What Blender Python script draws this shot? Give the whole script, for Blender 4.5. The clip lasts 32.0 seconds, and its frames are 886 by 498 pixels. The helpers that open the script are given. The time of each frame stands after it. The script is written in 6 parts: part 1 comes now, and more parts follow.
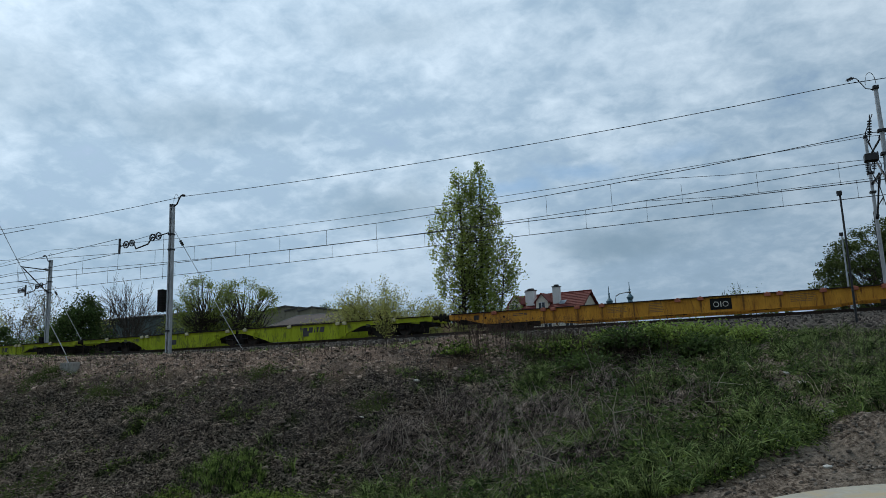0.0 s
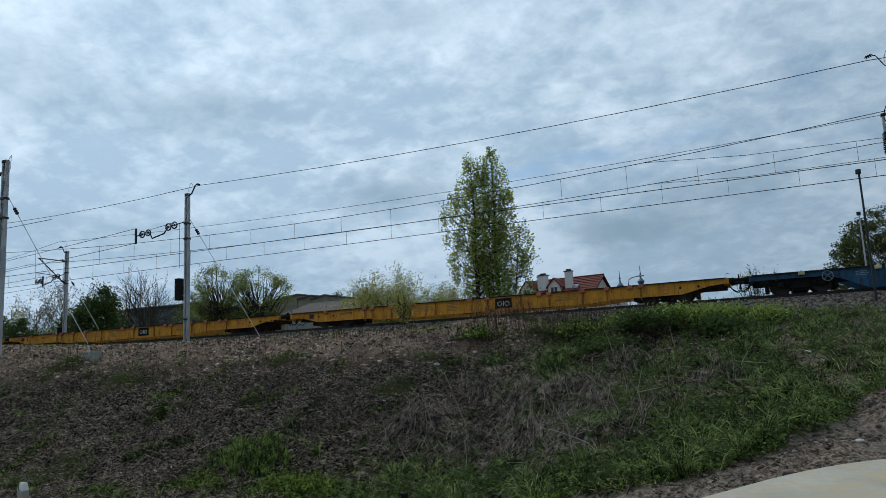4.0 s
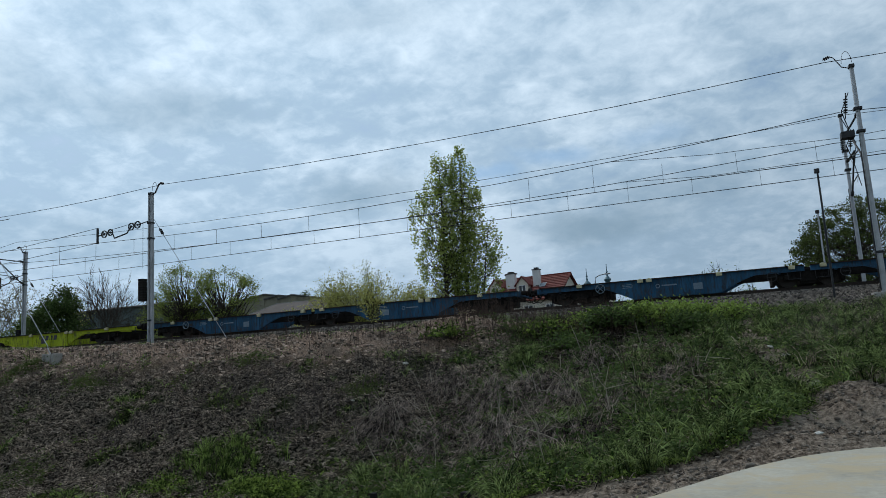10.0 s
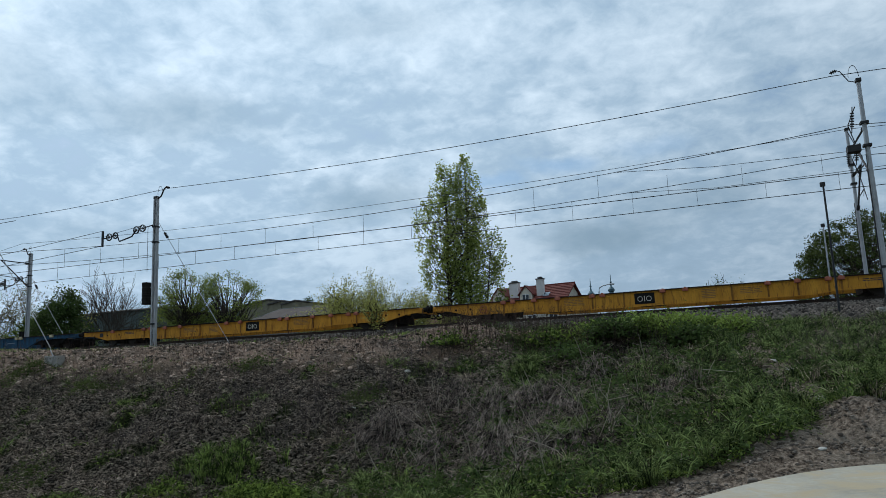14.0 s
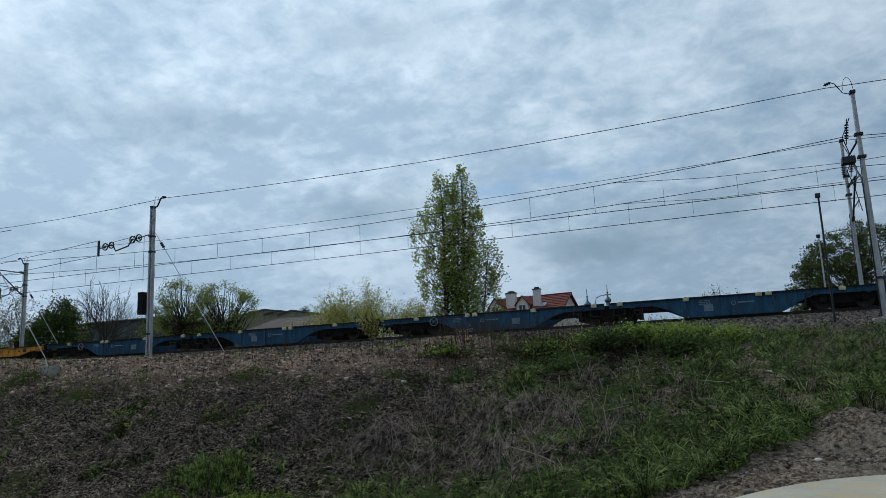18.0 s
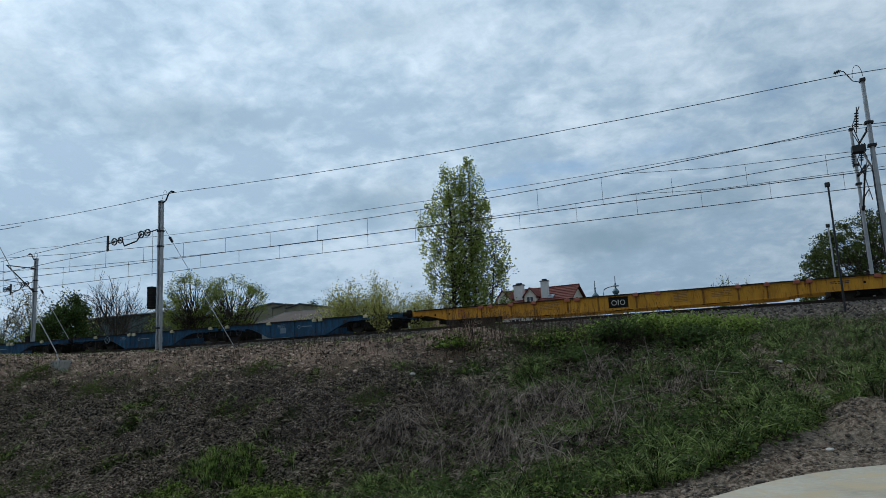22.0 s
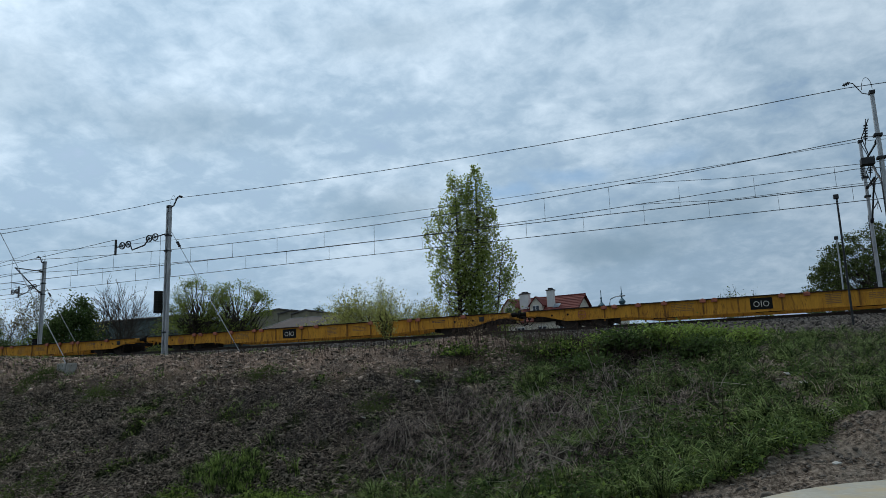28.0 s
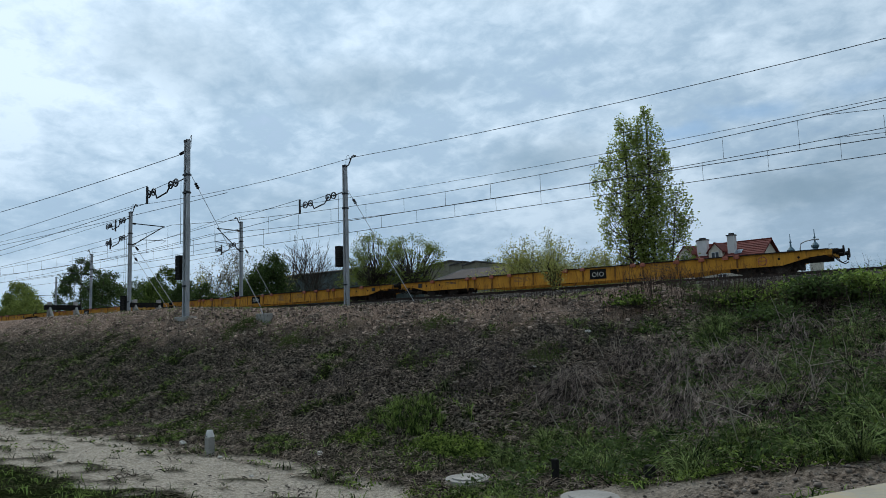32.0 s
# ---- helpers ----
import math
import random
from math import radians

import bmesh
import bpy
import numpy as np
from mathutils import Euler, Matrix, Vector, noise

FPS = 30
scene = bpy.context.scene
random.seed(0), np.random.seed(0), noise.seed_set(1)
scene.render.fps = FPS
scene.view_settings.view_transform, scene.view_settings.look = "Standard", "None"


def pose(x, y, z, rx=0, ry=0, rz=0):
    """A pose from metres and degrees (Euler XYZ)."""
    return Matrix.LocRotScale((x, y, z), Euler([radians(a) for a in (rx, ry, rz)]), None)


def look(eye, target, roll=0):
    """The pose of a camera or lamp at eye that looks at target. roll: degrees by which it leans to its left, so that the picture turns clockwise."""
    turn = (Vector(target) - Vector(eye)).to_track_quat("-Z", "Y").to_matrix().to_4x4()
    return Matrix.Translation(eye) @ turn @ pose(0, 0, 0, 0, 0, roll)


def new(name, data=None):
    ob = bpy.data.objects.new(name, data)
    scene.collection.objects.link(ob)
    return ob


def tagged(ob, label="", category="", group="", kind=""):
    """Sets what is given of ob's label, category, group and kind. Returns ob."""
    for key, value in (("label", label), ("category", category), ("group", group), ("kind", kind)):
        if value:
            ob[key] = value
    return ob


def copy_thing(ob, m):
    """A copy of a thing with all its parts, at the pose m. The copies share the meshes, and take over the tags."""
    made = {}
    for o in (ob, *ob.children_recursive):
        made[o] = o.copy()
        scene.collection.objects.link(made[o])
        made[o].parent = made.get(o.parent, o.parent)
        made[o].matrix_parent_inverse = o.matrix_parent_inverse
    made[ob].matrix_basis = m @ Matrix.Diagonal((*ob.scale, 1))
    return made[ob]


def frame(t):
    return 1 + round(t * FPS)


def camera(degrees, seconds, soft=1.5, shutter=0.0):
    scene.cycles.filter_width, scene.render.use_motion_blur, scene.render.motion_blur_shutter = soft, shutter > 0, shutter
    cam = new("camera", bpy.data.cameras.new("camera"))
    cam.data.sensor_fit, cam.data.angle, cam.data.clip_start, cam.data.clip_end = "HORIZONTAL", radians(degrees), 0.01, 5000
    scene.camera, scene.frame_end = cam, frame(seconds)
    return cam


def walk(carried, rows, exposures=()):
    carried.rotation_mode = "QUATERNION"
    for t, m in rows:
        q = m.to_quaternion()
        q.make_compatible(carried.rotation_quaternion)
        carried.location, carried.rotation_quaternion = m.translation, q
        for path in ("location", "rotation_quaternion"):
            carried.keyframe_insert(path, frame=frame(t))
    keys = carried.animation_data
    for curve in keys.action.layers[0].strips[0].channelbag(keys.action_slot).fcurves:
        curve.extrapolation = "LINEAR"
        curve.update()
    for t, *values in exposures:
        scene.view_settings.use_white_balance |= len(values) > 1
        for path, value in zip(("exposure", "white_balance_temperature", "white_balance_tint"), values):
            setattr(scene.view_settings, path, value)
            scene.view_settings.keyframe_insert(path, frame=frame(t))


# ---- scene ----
# World: x runs along the railway, y away from the camera, z up from the low ground; the eye is 3.2 m up.
cam = camera(64.0, 32.0, soft=0.6)
PATH = [
    (0, pose(0.279, 0.173, 3.288, 99.714, 2.074, 23.536)),
    (0.5, pose(0.232, 0.237, 3.263, 99.981, 2.805, 21.271)),
    (1, pose(0.025, 0.019, 3.220, 99.755, 3.081, 20.953)),
    (1.5, pose(-0.006, 0.000, 3.194, 99.562, 3.056, 21.842)),
    (2, pose(-0.010, -0.011, 3.193, 99.470, 2.995, 22.992)),
    (2.5, pose(-0.010, -0.004, 3.195, 99.277, 3.044, 23.963)),
    (3, pose(-0.004, -0.025, 3.192, 98.973, 2.979, 24.401)),
    (3.5, pose(0.006, -0.000, 3.198, 98.709, 2.848, 24.468)),
    (5.5, pose(-0.011, -0.013, 3.190, 98.669, 2.391, 24.060)),
    (6, pose(0.018, -0.002, 3.196, 98.557, 2.275, 23.967)),
    (6.5, pose(0.007, -0.008, 3.195, 98.484, 2.286, 23.891)),
    (7, pose(-0.009, -0.005, 3.191, 98.426, 2.352, 23.661)),
    (7.5, pose(0.000, -0.010, 3.196, 98.442, 2.551, 23.608)),
    (8, pose(0.011, -0.017, 3.196, 98.317, 2.736, 23.496)),
    (8.5, pose(0.010, -0.014, 3.196, 98.316, 2.898, 23.401)),
    (9, pose(0.008, -0.005, 3.191, 98.314, 3.079, 23.200)),
    (9.5, pose(-0.002, -0.007, 3.195, 98.305, 3.238, 22.654)),
    (10, pose(-0.000, 0.005, 3.193, 98.478, 3.340, 21.914)),
    (10.5, pose(0.020, 0.009, 3.201, 98.510, 3.384, 21.353)),
    (11, pose(-0.002, 0.014, 3.197, 98.562, 3.487, 20.975)),
    (11.5, pose(0.013, 0.013, 3.203, 98.511, 3.585, 20.917)),
    (12, pose(-0.002, 0.006, 3.193, 98.505, 3.503, 21.075)),
    (12.5, pose(0.010, 0.006, 3.190, 98.632, 3.146, 21.412)),
    (13, pose(-0.017, -0.000, 3.199, 98.849, 2.842, 21.616)),
    (13.5, pose(-0.016, -0.005, 3.191, 99.049, 2.592, 21.749)),
    (14, pose(0.008, 0.020, 3.206, 99.119, 2.442, 22.112)),
    (14.5, pose(-0.000, 0.009, 3.211, 99.191, 2.333, 22.432)),
    (16.5, pose(0.003, -0.013, 3.209, 99.616, 1.970, 23.258)),
    (17, pose(-0.022, -0.012, 3.194, 99.842, 1.969, 23.065)),
    (17.5, pose(-0.014, -0.006, 3.190, 99.888, 2.143, 22.410)),
    (18, pose(0.019, 0.006, 3.208, 99.922, 2.393, 21.831)),
    (18.5, pose(0.000, 0.018, 3.203, 100.076, 2.617, 21.386)),
    (19, pose(0.003, 0.007, 3.197, 100.082, 2.680, 21.343)),
    (19.5, pose(-0.029, -0.009, 3.198, 100.095, 2.765, 21.313)),
    (20, pose(-0.001, 0.005, 3.202, 100.170, 2.739, 21.469)),
    (20.5, pose(0.006, -0.003, 3.204, 99.904, 2.608, 21.927)),
    (21, pose(-0.009, 0.001, 3.203, 99.662, 2.447, 22.381)),
    (21.5, pose(-0.036, -0.004, 3.205, 99.498, 2.484, 22.544)),
    (22, pose(-0.003, 0.004, 3.201, 99.354, 2.715, 22.480)),
    (22.5, pose(0.011, 0.008, 3.194, 99.382, 2.863, 22.216)),
    (23, pose(0.007, 0.000, 3.199, 99.458, 2.951, 22.000)),
    (23.5, pose(0.001, -0.003, 3.215, 99.624, 3.129, 21.884)),
    (24, pose(0.003, -0.007, 3.196, 99.707, 3.250, 21.829)),
    (24.5, pose(-0.001, -0.009, 3.194, 99.806, 3.217, 21.925)),
    (25, pose(-0.007, 0.001, 3.209, 99.817, 3.038, 21.965)),
    (25.5, pose(0.007, 0.010, 3.202, 99.918, 2.733, 22.258)),
    (27.5, pose(0.005, 0.003, 3.202, 99.902, 2.049, 22.923)),
    (28, pose(-0.008, -0.006, 3.195, 100.000, 1.970, 22.867)),
    (28.5, pose(0.010, -0.011, 3.210, 100.042, 2.009, 22.965)),
    (29, pose(0.033, -0.003, 3.198, 100.002, 2.030, 23.446)),
    (29.5, pose(0.004, -0.001, 3.213, 99.983, 1.929, 24.345)),
    (30, pose(-0.017, -0.017, 3.202, 99.643, 1.778, 25.458)),
    (30.5, pose(-0.011, -0.016, 3.202, 99.162, 1.497, 26.913)),
    (31, pose(-0.011, -0.001, 3.205, 98.342, 1.133, 29.616)),
    (31.5, pose(0.000, 0.013, 3.203, 97.446, 1.233, 32.675)),
    (32, pose(0.020, 0.059, 3.209, 96.434, 1.784, 36.503)),
]
walk(cam, PATH, [(0, -0.10), (3.5, -0.08), (5.5, 0.0), (14.0, 0.0), (16.5, -0.10), (30.5, -0.10), (32.0, -0.02)])

# ---- light ----
SUN_EL, SUN_AZ = 47.5, 312.0
world = bpy.data.worlds.new("sky")
scene.world = world
world.use_nodes = True


def nodes_of(tree):
    tree.nodes.clear()

    def add(kind, inputs=None, **props):
        n = tree.nodes.new(kind)
        for k, v in props.items():
            setattr(n, k, v)
        for k, v in (inputs or {}).items():
            if isinstance(v, bpy.types.NodeSocket):
                tree.links.new(v, n.inputs[k])
            else:
                n.inputs[k].default_value = v
        return n
    return add


def ramp(n, stops, mode="LINEAR"):
    cr = n.color_ramp
    cr.interpolation = mode
    while len(cr.elements) < len(stops):
        cr.elements.new(0.5)
    for e, (p, c) in zip(cr.elements, stops):
        e.position, e.color = p, (c if len(c) == 4 else (*c, 1))
    return n


def build_sky():
    N = nodes_of(world.node_tree)
    sky = N("ShaderNodeTexSky", sky_type="NISHITA", sun_disc=False, sun_elevation=radians(SUN_EL), sun_rotation=radians(SUN_AZ), air_density=1.2, dust_density=2.0)
    blue = N("ShaderNodeVectorMath", {0: sky.outputs[0], 1: (0.10, 0.10, 0.10)}, operation="MULTIPLY")
    tc = N("ShaderNodeTexCoord")
    sep = N("ShaderNodeSeparateXYZ", {0: tc.outputs["Generated"]})
    zc = N("ShaderNodeMath", {0: sep.outputs[2], 1: 0.32}, operation="ADD")
    zm = N("ShaderNodeMath", {0: zc.outputs[0], 1: 0.06}, operation="MAXIMUM")
    px = N("ShaderNodeMath", {0: sep.outputs[0], 1: zm.outputs[0]}, operation="DIVIDE")
    py = N("ShaderNodeMath", {0: sep.outputs[1], 1: zm.outputs[0]}, operation="DIVIDE")
    flat = N("ShaderNodeCombineXYZ", {0: px.outputs[0], 1: py.outputs[0], 2: 0.3})
    big = N("ShaderNodeTexNoise", {"Vector": flat.outputs[0], "Scale": 1.3, "Detail": 4.0, "Roughness": 0.5, "Distortion": 0.2})
    mid = N("ShaderNodeTexNoise", {"Vector": flat.outputs[0], "Scale": 5.5, "Detail": 6.0, "Roughness": 0.55, "Distortion": 0.25})
    fine = N("ShaderNodeTexNoise", {"Vector": flat.outputs[0], "Scale": 22.0, "Detail": 6.0, "Roughness": 0.6, "Distortion": 0.3})
    m1 = N("ShaderNodeMath", {0: mid.outputs[0], 1: 0.70, 2: big.outputs[0]}, operation="MULTIPLY_ADD")
    mixn = N("ShaderNodeMath", {0: fine.outputs[0], 1: 0.46, 2: m1.outputs[0]}, operation="MULTIPLY_ADD")
    cloud = ramp(N("ShaderNodeValToRGB", {0: mixn.outputs[0]}), [(0.84, (0.29, 0.43, 0.58)), (0.93, (0.36, 0.495, 0.625)), (1.0, (0.40, 0.535, 0.66))])
    high = N("ShaderNodeMapRange", {0: mixn.outputs[0], 1: 1.0, 2: 1.28, 3: 0.0, 4: 1.0})
    cloud = N("ShaderNodeMix", {0: high.outputs[0], 6: cloud.outputs[0], 7: (0.655, 0.785, 0.895, 1)}, data_type="RGBA")
    gaps = ramp(N("ShaderNodeValToRGB", {0: mixn.outputs[0]}), [(0.80, (0, 0, 0)), (0.95, (1, 1, 1))])
    cover = N("ShaderNodeMapRange", {0: gaps.outputs[0], 3: 0.75, 4: 1.0})
    mix = N("ShaderNodeMix", {0: cover.outputs[0], 6: blue.outputs[0], 7: cloud.outputs[2]}, data_type="RGBA")
    hz = N("ShaderNodeMapRange", {0: sep.outputs[2], 1: 0.02, 2: 0.30, 3: 0.60, 4: 0.0})
    mix = N("ShaderNodeMix", {0: hz.outputs[0], 6: mix.outputs[2], 7: (0.285, 0.405, 0.525, 1)}, data_type="RGBA")
    # single clouds and gaps: bearing and height in degrees, half width, half height, strength, colour
    wob = N("ShaderNodeTexNoise", {"Vector": tc.outputs["Generated"], "Scale": 9.0, "Detail": 7.0, "Roughness": 0.6})
    off = N("ShaderNodeVectorMath", {0: wob.outputs["Color"], 1: (0.5, 0.5, 0.5)}, operation="SUBTRACT")
    way = N("ShaderNodeVectorMath", {0: off.outputs[0], 1: (0.16, 0.16, 0.07), 2: tc.outputs["Generated"]}, operation="MULTIPLY_ADD")
    GREY, GAP = (0.235, 0.345, 0.44, 1), (0.27, 0.45, 0.68, 1)
    for az, el, wide, tall, much, colour in ((-8.6, 9.4, 8.0, 2.0, 0.85, GREY), (-1.0, 11.8, 9.0, 2.2, 0.5, GREY), (-27.0, 13.2, 6.0, 2.2, 0.6, GREY), (-43.0, 19.3, 9.0, 2.6, 0.55, GREY), (-57.0, 21.0, 8.0, 4.0, 0.45, GREY), (-27.0, 27.0, 8.0, 2.4, 0.35, GREY),
                                             (-48.0, 9.5, 9.0, 2.4, 0.35, GREY), (-12.5, 15.2, 4.0, 1.0, 0.55, GAP), (-17.5, 14.0, 3.0, 0.9, 0.6, GAP), (-4.5, 16.4, 4.0, 0.9, 0.35, GAP)):
        a, e = radians(az), radians(el)
        u = N("ShaderNodeVectorMath", {0: way.outputs[0], 1: (math.cos(a) / math.tan(radians(wide)), -math.sin(a) / math.tan(radians(wide)), 0)}, operation="DOT_PRODUCT")
        k = 1 / math.tan(radians(tall))
        v = N("ShaderNodeVectorMath", {0: way.outputs[0], 1: (-math.sin(a) * math.sin(e) * k, -math.cos(a) * math.sin(e) * k, math.cos(e) * k)}, operation="DOT_PRODUCT")
        f = N("ShaderNodeVectorMath", {0: way.outputs[0], 1: (math.sin(a), math.cos(a), 0)}, operation="DOT_PRODUCT")
        uv = N("ShaderNodeCombineXYZ", {0: u.outputs["Value"], 1: v.outputs["Value"], 2: 0.0})
        ln = N("ShaderNodeVectorMath", {0: uv.outputs[0]}, operation="LENGTH")
        near = N("ShaderNodeMapRange", {0: ln.outputs["Value"], 1: 1.25, 2: 0.1, 3: 0.0, 4: much}, interpolation_type="SMOOTHSTEP")
        front = N("ShaderNodeMath", {0: f.outputs["Value"], 1: 0.0}, operation="GREATER_THAN")
        mask = N("ShaderNodeMath", {0: near.outputs[0], 1: front.outputs[0]}, operation="MULTIPLY")
        mix = N("ShaderNodeMix", {0: mask.outputs[0], 6: mix.outputs[2], 7: colour}, data_type="RGBA")
    # brighter towards the hidden sun, above and to one side
    glow = N("ShaderNodeVectorMath", {0: tc.outputs["Generated"], 1: (-0.72, 0.30, 0.62)}, operation="DOT_PRODUCT")
    gl = N("ShaderNodeMapRange", {0: glow.outputs["Value"], 1: 0.0, 2: 0.95, 3: 0.72, 4: 1.28})
    lit = N("ShaderNodeVectorMath", {0: mix.outputs[2], "Scale": gl.outputs[0]}, operation="SCALE")
    lit = N("ShaderNodeVectorMath", {0: lit.outputs[0], 1: (0.98, 1.0, 1.03)}, operation="MULTIPLY")
    bg = N("ShaderNodeBackground", {"Color": lit.outputs[0], "Strength": 0.97})
    N("ShaderNodeOutputWorld", {"Surface": bg.outputs[0]})


build_sky()
sun = new("sun", bpy.data.lights.new("sun", "SUN"))
sun.data.energy, sun.data.angle, sun.data.color = 1.5, radians(10), (1.0, 0.95, 0.88)
sun.matrix_world = look((-42, 58, 62), (0, 20, 0))


# ---- materials ----
def material(name, dark, light, rough=0.7, metal=0.0, scale=4.0, fine=40.0, bump=0.3, spread=0.5, rand=0.0, island=0.0, stain=None, stain_at=0.62, depth=0.02, coord="Object", stretch=(1, 1, 1)):
    m = bpy.data.materials.new(name)
    m.use_nodes = True
    N = nodes_of(m.node_tree)
    tc = N("ShaderNodeTexCoord")
    mp = N("ShaderNodeMapping", {0: tc.outputs[coord], 3: stretch})
    a = N("ShaderNodeTexNoise", {"Vector": mp.outputs[0], "Scale": scale, "Detail": 6.0, "Roughness": 0.6})
    b = N("ShaderNodeTexNoise", {"Vector": mp.outputs[0], "Scale": fine, "Detail": 4.0, "Roughness": 0.65})
    mixv = N("ShaderNodeMath", {0: b.outputs[0], 1: spread, 2: a.outputs[0]}, operation="MULTIPLY_ADD")
    val = N("ShaderNodeMapRange", {0: mixv.outputs[0], 1: 0.35 + spread * 0.35, 2: 0.65 + spread * 0.65})
    fac = val.outputs[0]
    if rand:
        oi = N("ShaderNodeObjectInfo")
        fac = N("ShaderNodeMath", {0: oi.outputs["Random"], 1: rand, 2: fac}, operation="MULTIPLY_ADD", use_clamp=True).outputs[0]
    if island:
        ge = N("ShaderNodeNewGeometry")
        sc = N("ShaderNodeMath", {0: fac, 1: 1 - island}, operation="MULTIPLY")
        fac = N("ShaderNodeMath", {0: ge.outputs["Random Per Island"], 1: island, 2: sc.outputs[0]}, operation="MULTIPLY_ADD", use_clamp=True).outputs[0]
    col = N("ShaderNodeMix", {0: fac, 6: (*dark, 1), 7: (*light, 1)}, data_type="RGBA").outputs[2]
    if stain:
        sn = N("ShaderNodeTexNoise", {"Vector": mp.outputs[0], "Scale": scale * 2.3, "Detail": 8.0, "Roughness": 0.72, "Distortion": 0.6})
        sr = N("ShaderNodeMapRange", {0: sn.outputs[0], 1: stain_at - 0.08, 2: stain_at + 0.08})
        col = N("ShaderNodeMix", {0: sr.outputs[0], 6: col, 7: (*stain, 1)}, data_type="RGBA").outputs[2]
    rr = N("ShaderNodeMapRange", {0: b.outputs[0], 1: 0.3, 2: 0.7, 3: max(rough - 0.1, 0.02), 4: min(rough + 0.1, 1)})
    bp = N("ShaderNodeBump", {"Strength": bump, "Distance": depth, "Height": b.outputs[0]})
    s = N("ShaderNodeBsdfPrincipled", {"Base Color": col, "Roughness": rr.outputs[0], "Metallic": metal, "Normal": bp.outputs[0], "Specular IOR Level": 0.5 if rough < 0.75 else 0.15})
    N("ShaderNodeOutputMaterial", {0: s.outputs[0]})
    return m


def leaf_material(name, dark, light, trans=0.35, rough=0.55, patchy=False):
    m = bpy.data.materials.new(name)
    m.use_nodes = True
    N = nodes_of(m.node_tree)
    ge = N("ShaderNodeNewGeometry")
    tc = N("ShaderNodeTexCoord")
    nz = N("ShaderNodeTexNoise", {"Vector": tc.outputs["Object"], "Scale": 0.9, "Detail": 3.0})
    # patchy: besides random tone, near-black blotches stand in for shade between blades
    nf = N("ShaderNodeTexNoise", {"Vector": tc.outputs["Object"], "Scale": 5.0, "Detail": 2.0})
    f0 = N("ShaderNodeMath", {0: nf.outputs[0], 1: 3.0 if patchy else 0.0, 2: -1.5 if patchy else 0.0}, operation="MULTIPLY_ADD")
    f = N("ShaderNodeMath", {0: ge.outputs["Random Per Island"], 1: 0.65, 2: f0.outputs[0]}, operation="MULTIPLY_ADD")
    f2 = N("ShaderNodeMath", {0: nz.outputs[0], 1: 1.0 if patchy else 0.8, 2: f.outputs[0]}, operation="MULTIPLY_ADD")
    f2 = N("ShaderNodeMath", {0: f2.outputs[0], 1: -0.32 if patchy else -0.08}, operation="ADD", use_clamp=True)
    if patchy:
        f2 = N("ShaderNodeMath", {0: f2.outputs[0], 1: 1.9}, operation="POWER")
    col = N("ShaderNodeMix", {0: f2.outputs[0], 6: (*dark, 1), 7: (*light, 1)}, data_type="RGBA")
    d = N("ShaderNodeBsdfPrincipled", {"Base Color": col.outputs[2], "Roughness": rough, "Specular IOR Level": 0.02 if patchy else 0.06})
    t = N("ShaderNodeBsdfTranslucent", {"Color": col.outputs[2]})
    mx = N("ShaderNodeMixShader", {0: trans, 1: d.outputs[0], 2: t.outputs[0]})
    N("ShaderNodeOutputMaterial", {0: mx.outputs[0]})
    return m


YELLOW = material("yellow_wagon_paint", (0.40, 0.17, 0.026), (0.66, 0.32, 0.042), 0.78, 0, 1.1, 9, 0.15, 0.6, 0.15, stain=(0.15, 0.06, 0.026), stain_at=0.60, stretch=(2.6, 1, 0.45))
BLUE = material("blue_wagon_paint", (0.014, 0.048, 0.090), (0.034, 0.112, 0.200), 0.78, 0, 1.1, 9, 0.15, 0.5, 0.2, stain=(0.035, 0.045, 0.055), stain_at=0.55, stretch=(2.4, 1, 0.5))
GREEN = material("lime_wagon_paint", (0.24, 0.29, 0.015), (0.42, 0.48, 0.03), 0.78, 0, 0.8, 9, 0.15, 0.5, 0.15, stain=(0.10, 0.11, 0.035), stain_at=0.60, stretch=(1.6, 1, 0.5))
UNDER = material("grimy_underframe_steel", (0.005, 0.0045, 0.004), (0.022, 0.019, 0.017), 0.9, 0.0, 3, 30, 0.4)
WHEEL = material("worn_wheel_steel", (0.02, 0.017, 0.015), (0.06, 0.05, 0.042), 0.65, 0.6, 3, 30, 0.2)
RAIL = material("rusty_rail_steel", (0.02, 0.014, 0.011), (0.05, 0.034, 0.025), 0.7, 0.3, 2, 40, 0.3)
CONCRETE = material("weathered_concrete", (0.22, 0.21, 0.19), (0.40, 0.385, 0.35), 0.85, 0, 1.2, 30, 0.5, stain=(0.14, 0.13, 0.11))
SLEEPER = material("grey_sleeper_concrete", (0.10, 0.09, 0.08), (0.22, 0.20, 0.18), 0.9, 0, 2, 30, 0.5, rand=0.2)
GALV = material("galvanised_mast_steel", (0.26, 0.27, 0.28), (0.46, 0.47, 0.48), 0.5, 0.35, 1.5, 25, 0.15, stain=(0.17, 0.16, 0.15), stain_at=0.68)
DARKSTEEL = material("dark_fitting_steel", (0.015, 0.016, 0.018), (0.05, 0.05, 0.052), 0.6, 0.5, 4, 30, 0.2)
WIRE = material("tarnished_copper_wire", (0.03, 0.032, 0.035), (0.06, 0.06, 0.062), 0.6, 0.5, 2, 20, 0.05)
PAD_GREY = material("worn_pale_yellow_pad", (0.36, 0.33, 0.18), (0.62, 0.57, 0.36), 0.5, 0.2, 3, 30, 0.2)
PAD_RED = material("red_oxide_pad", (0.28, 0.07, 0.035), (0.45, 0.14, 0.08), 0.6, 0, 3, 30, 0.2)
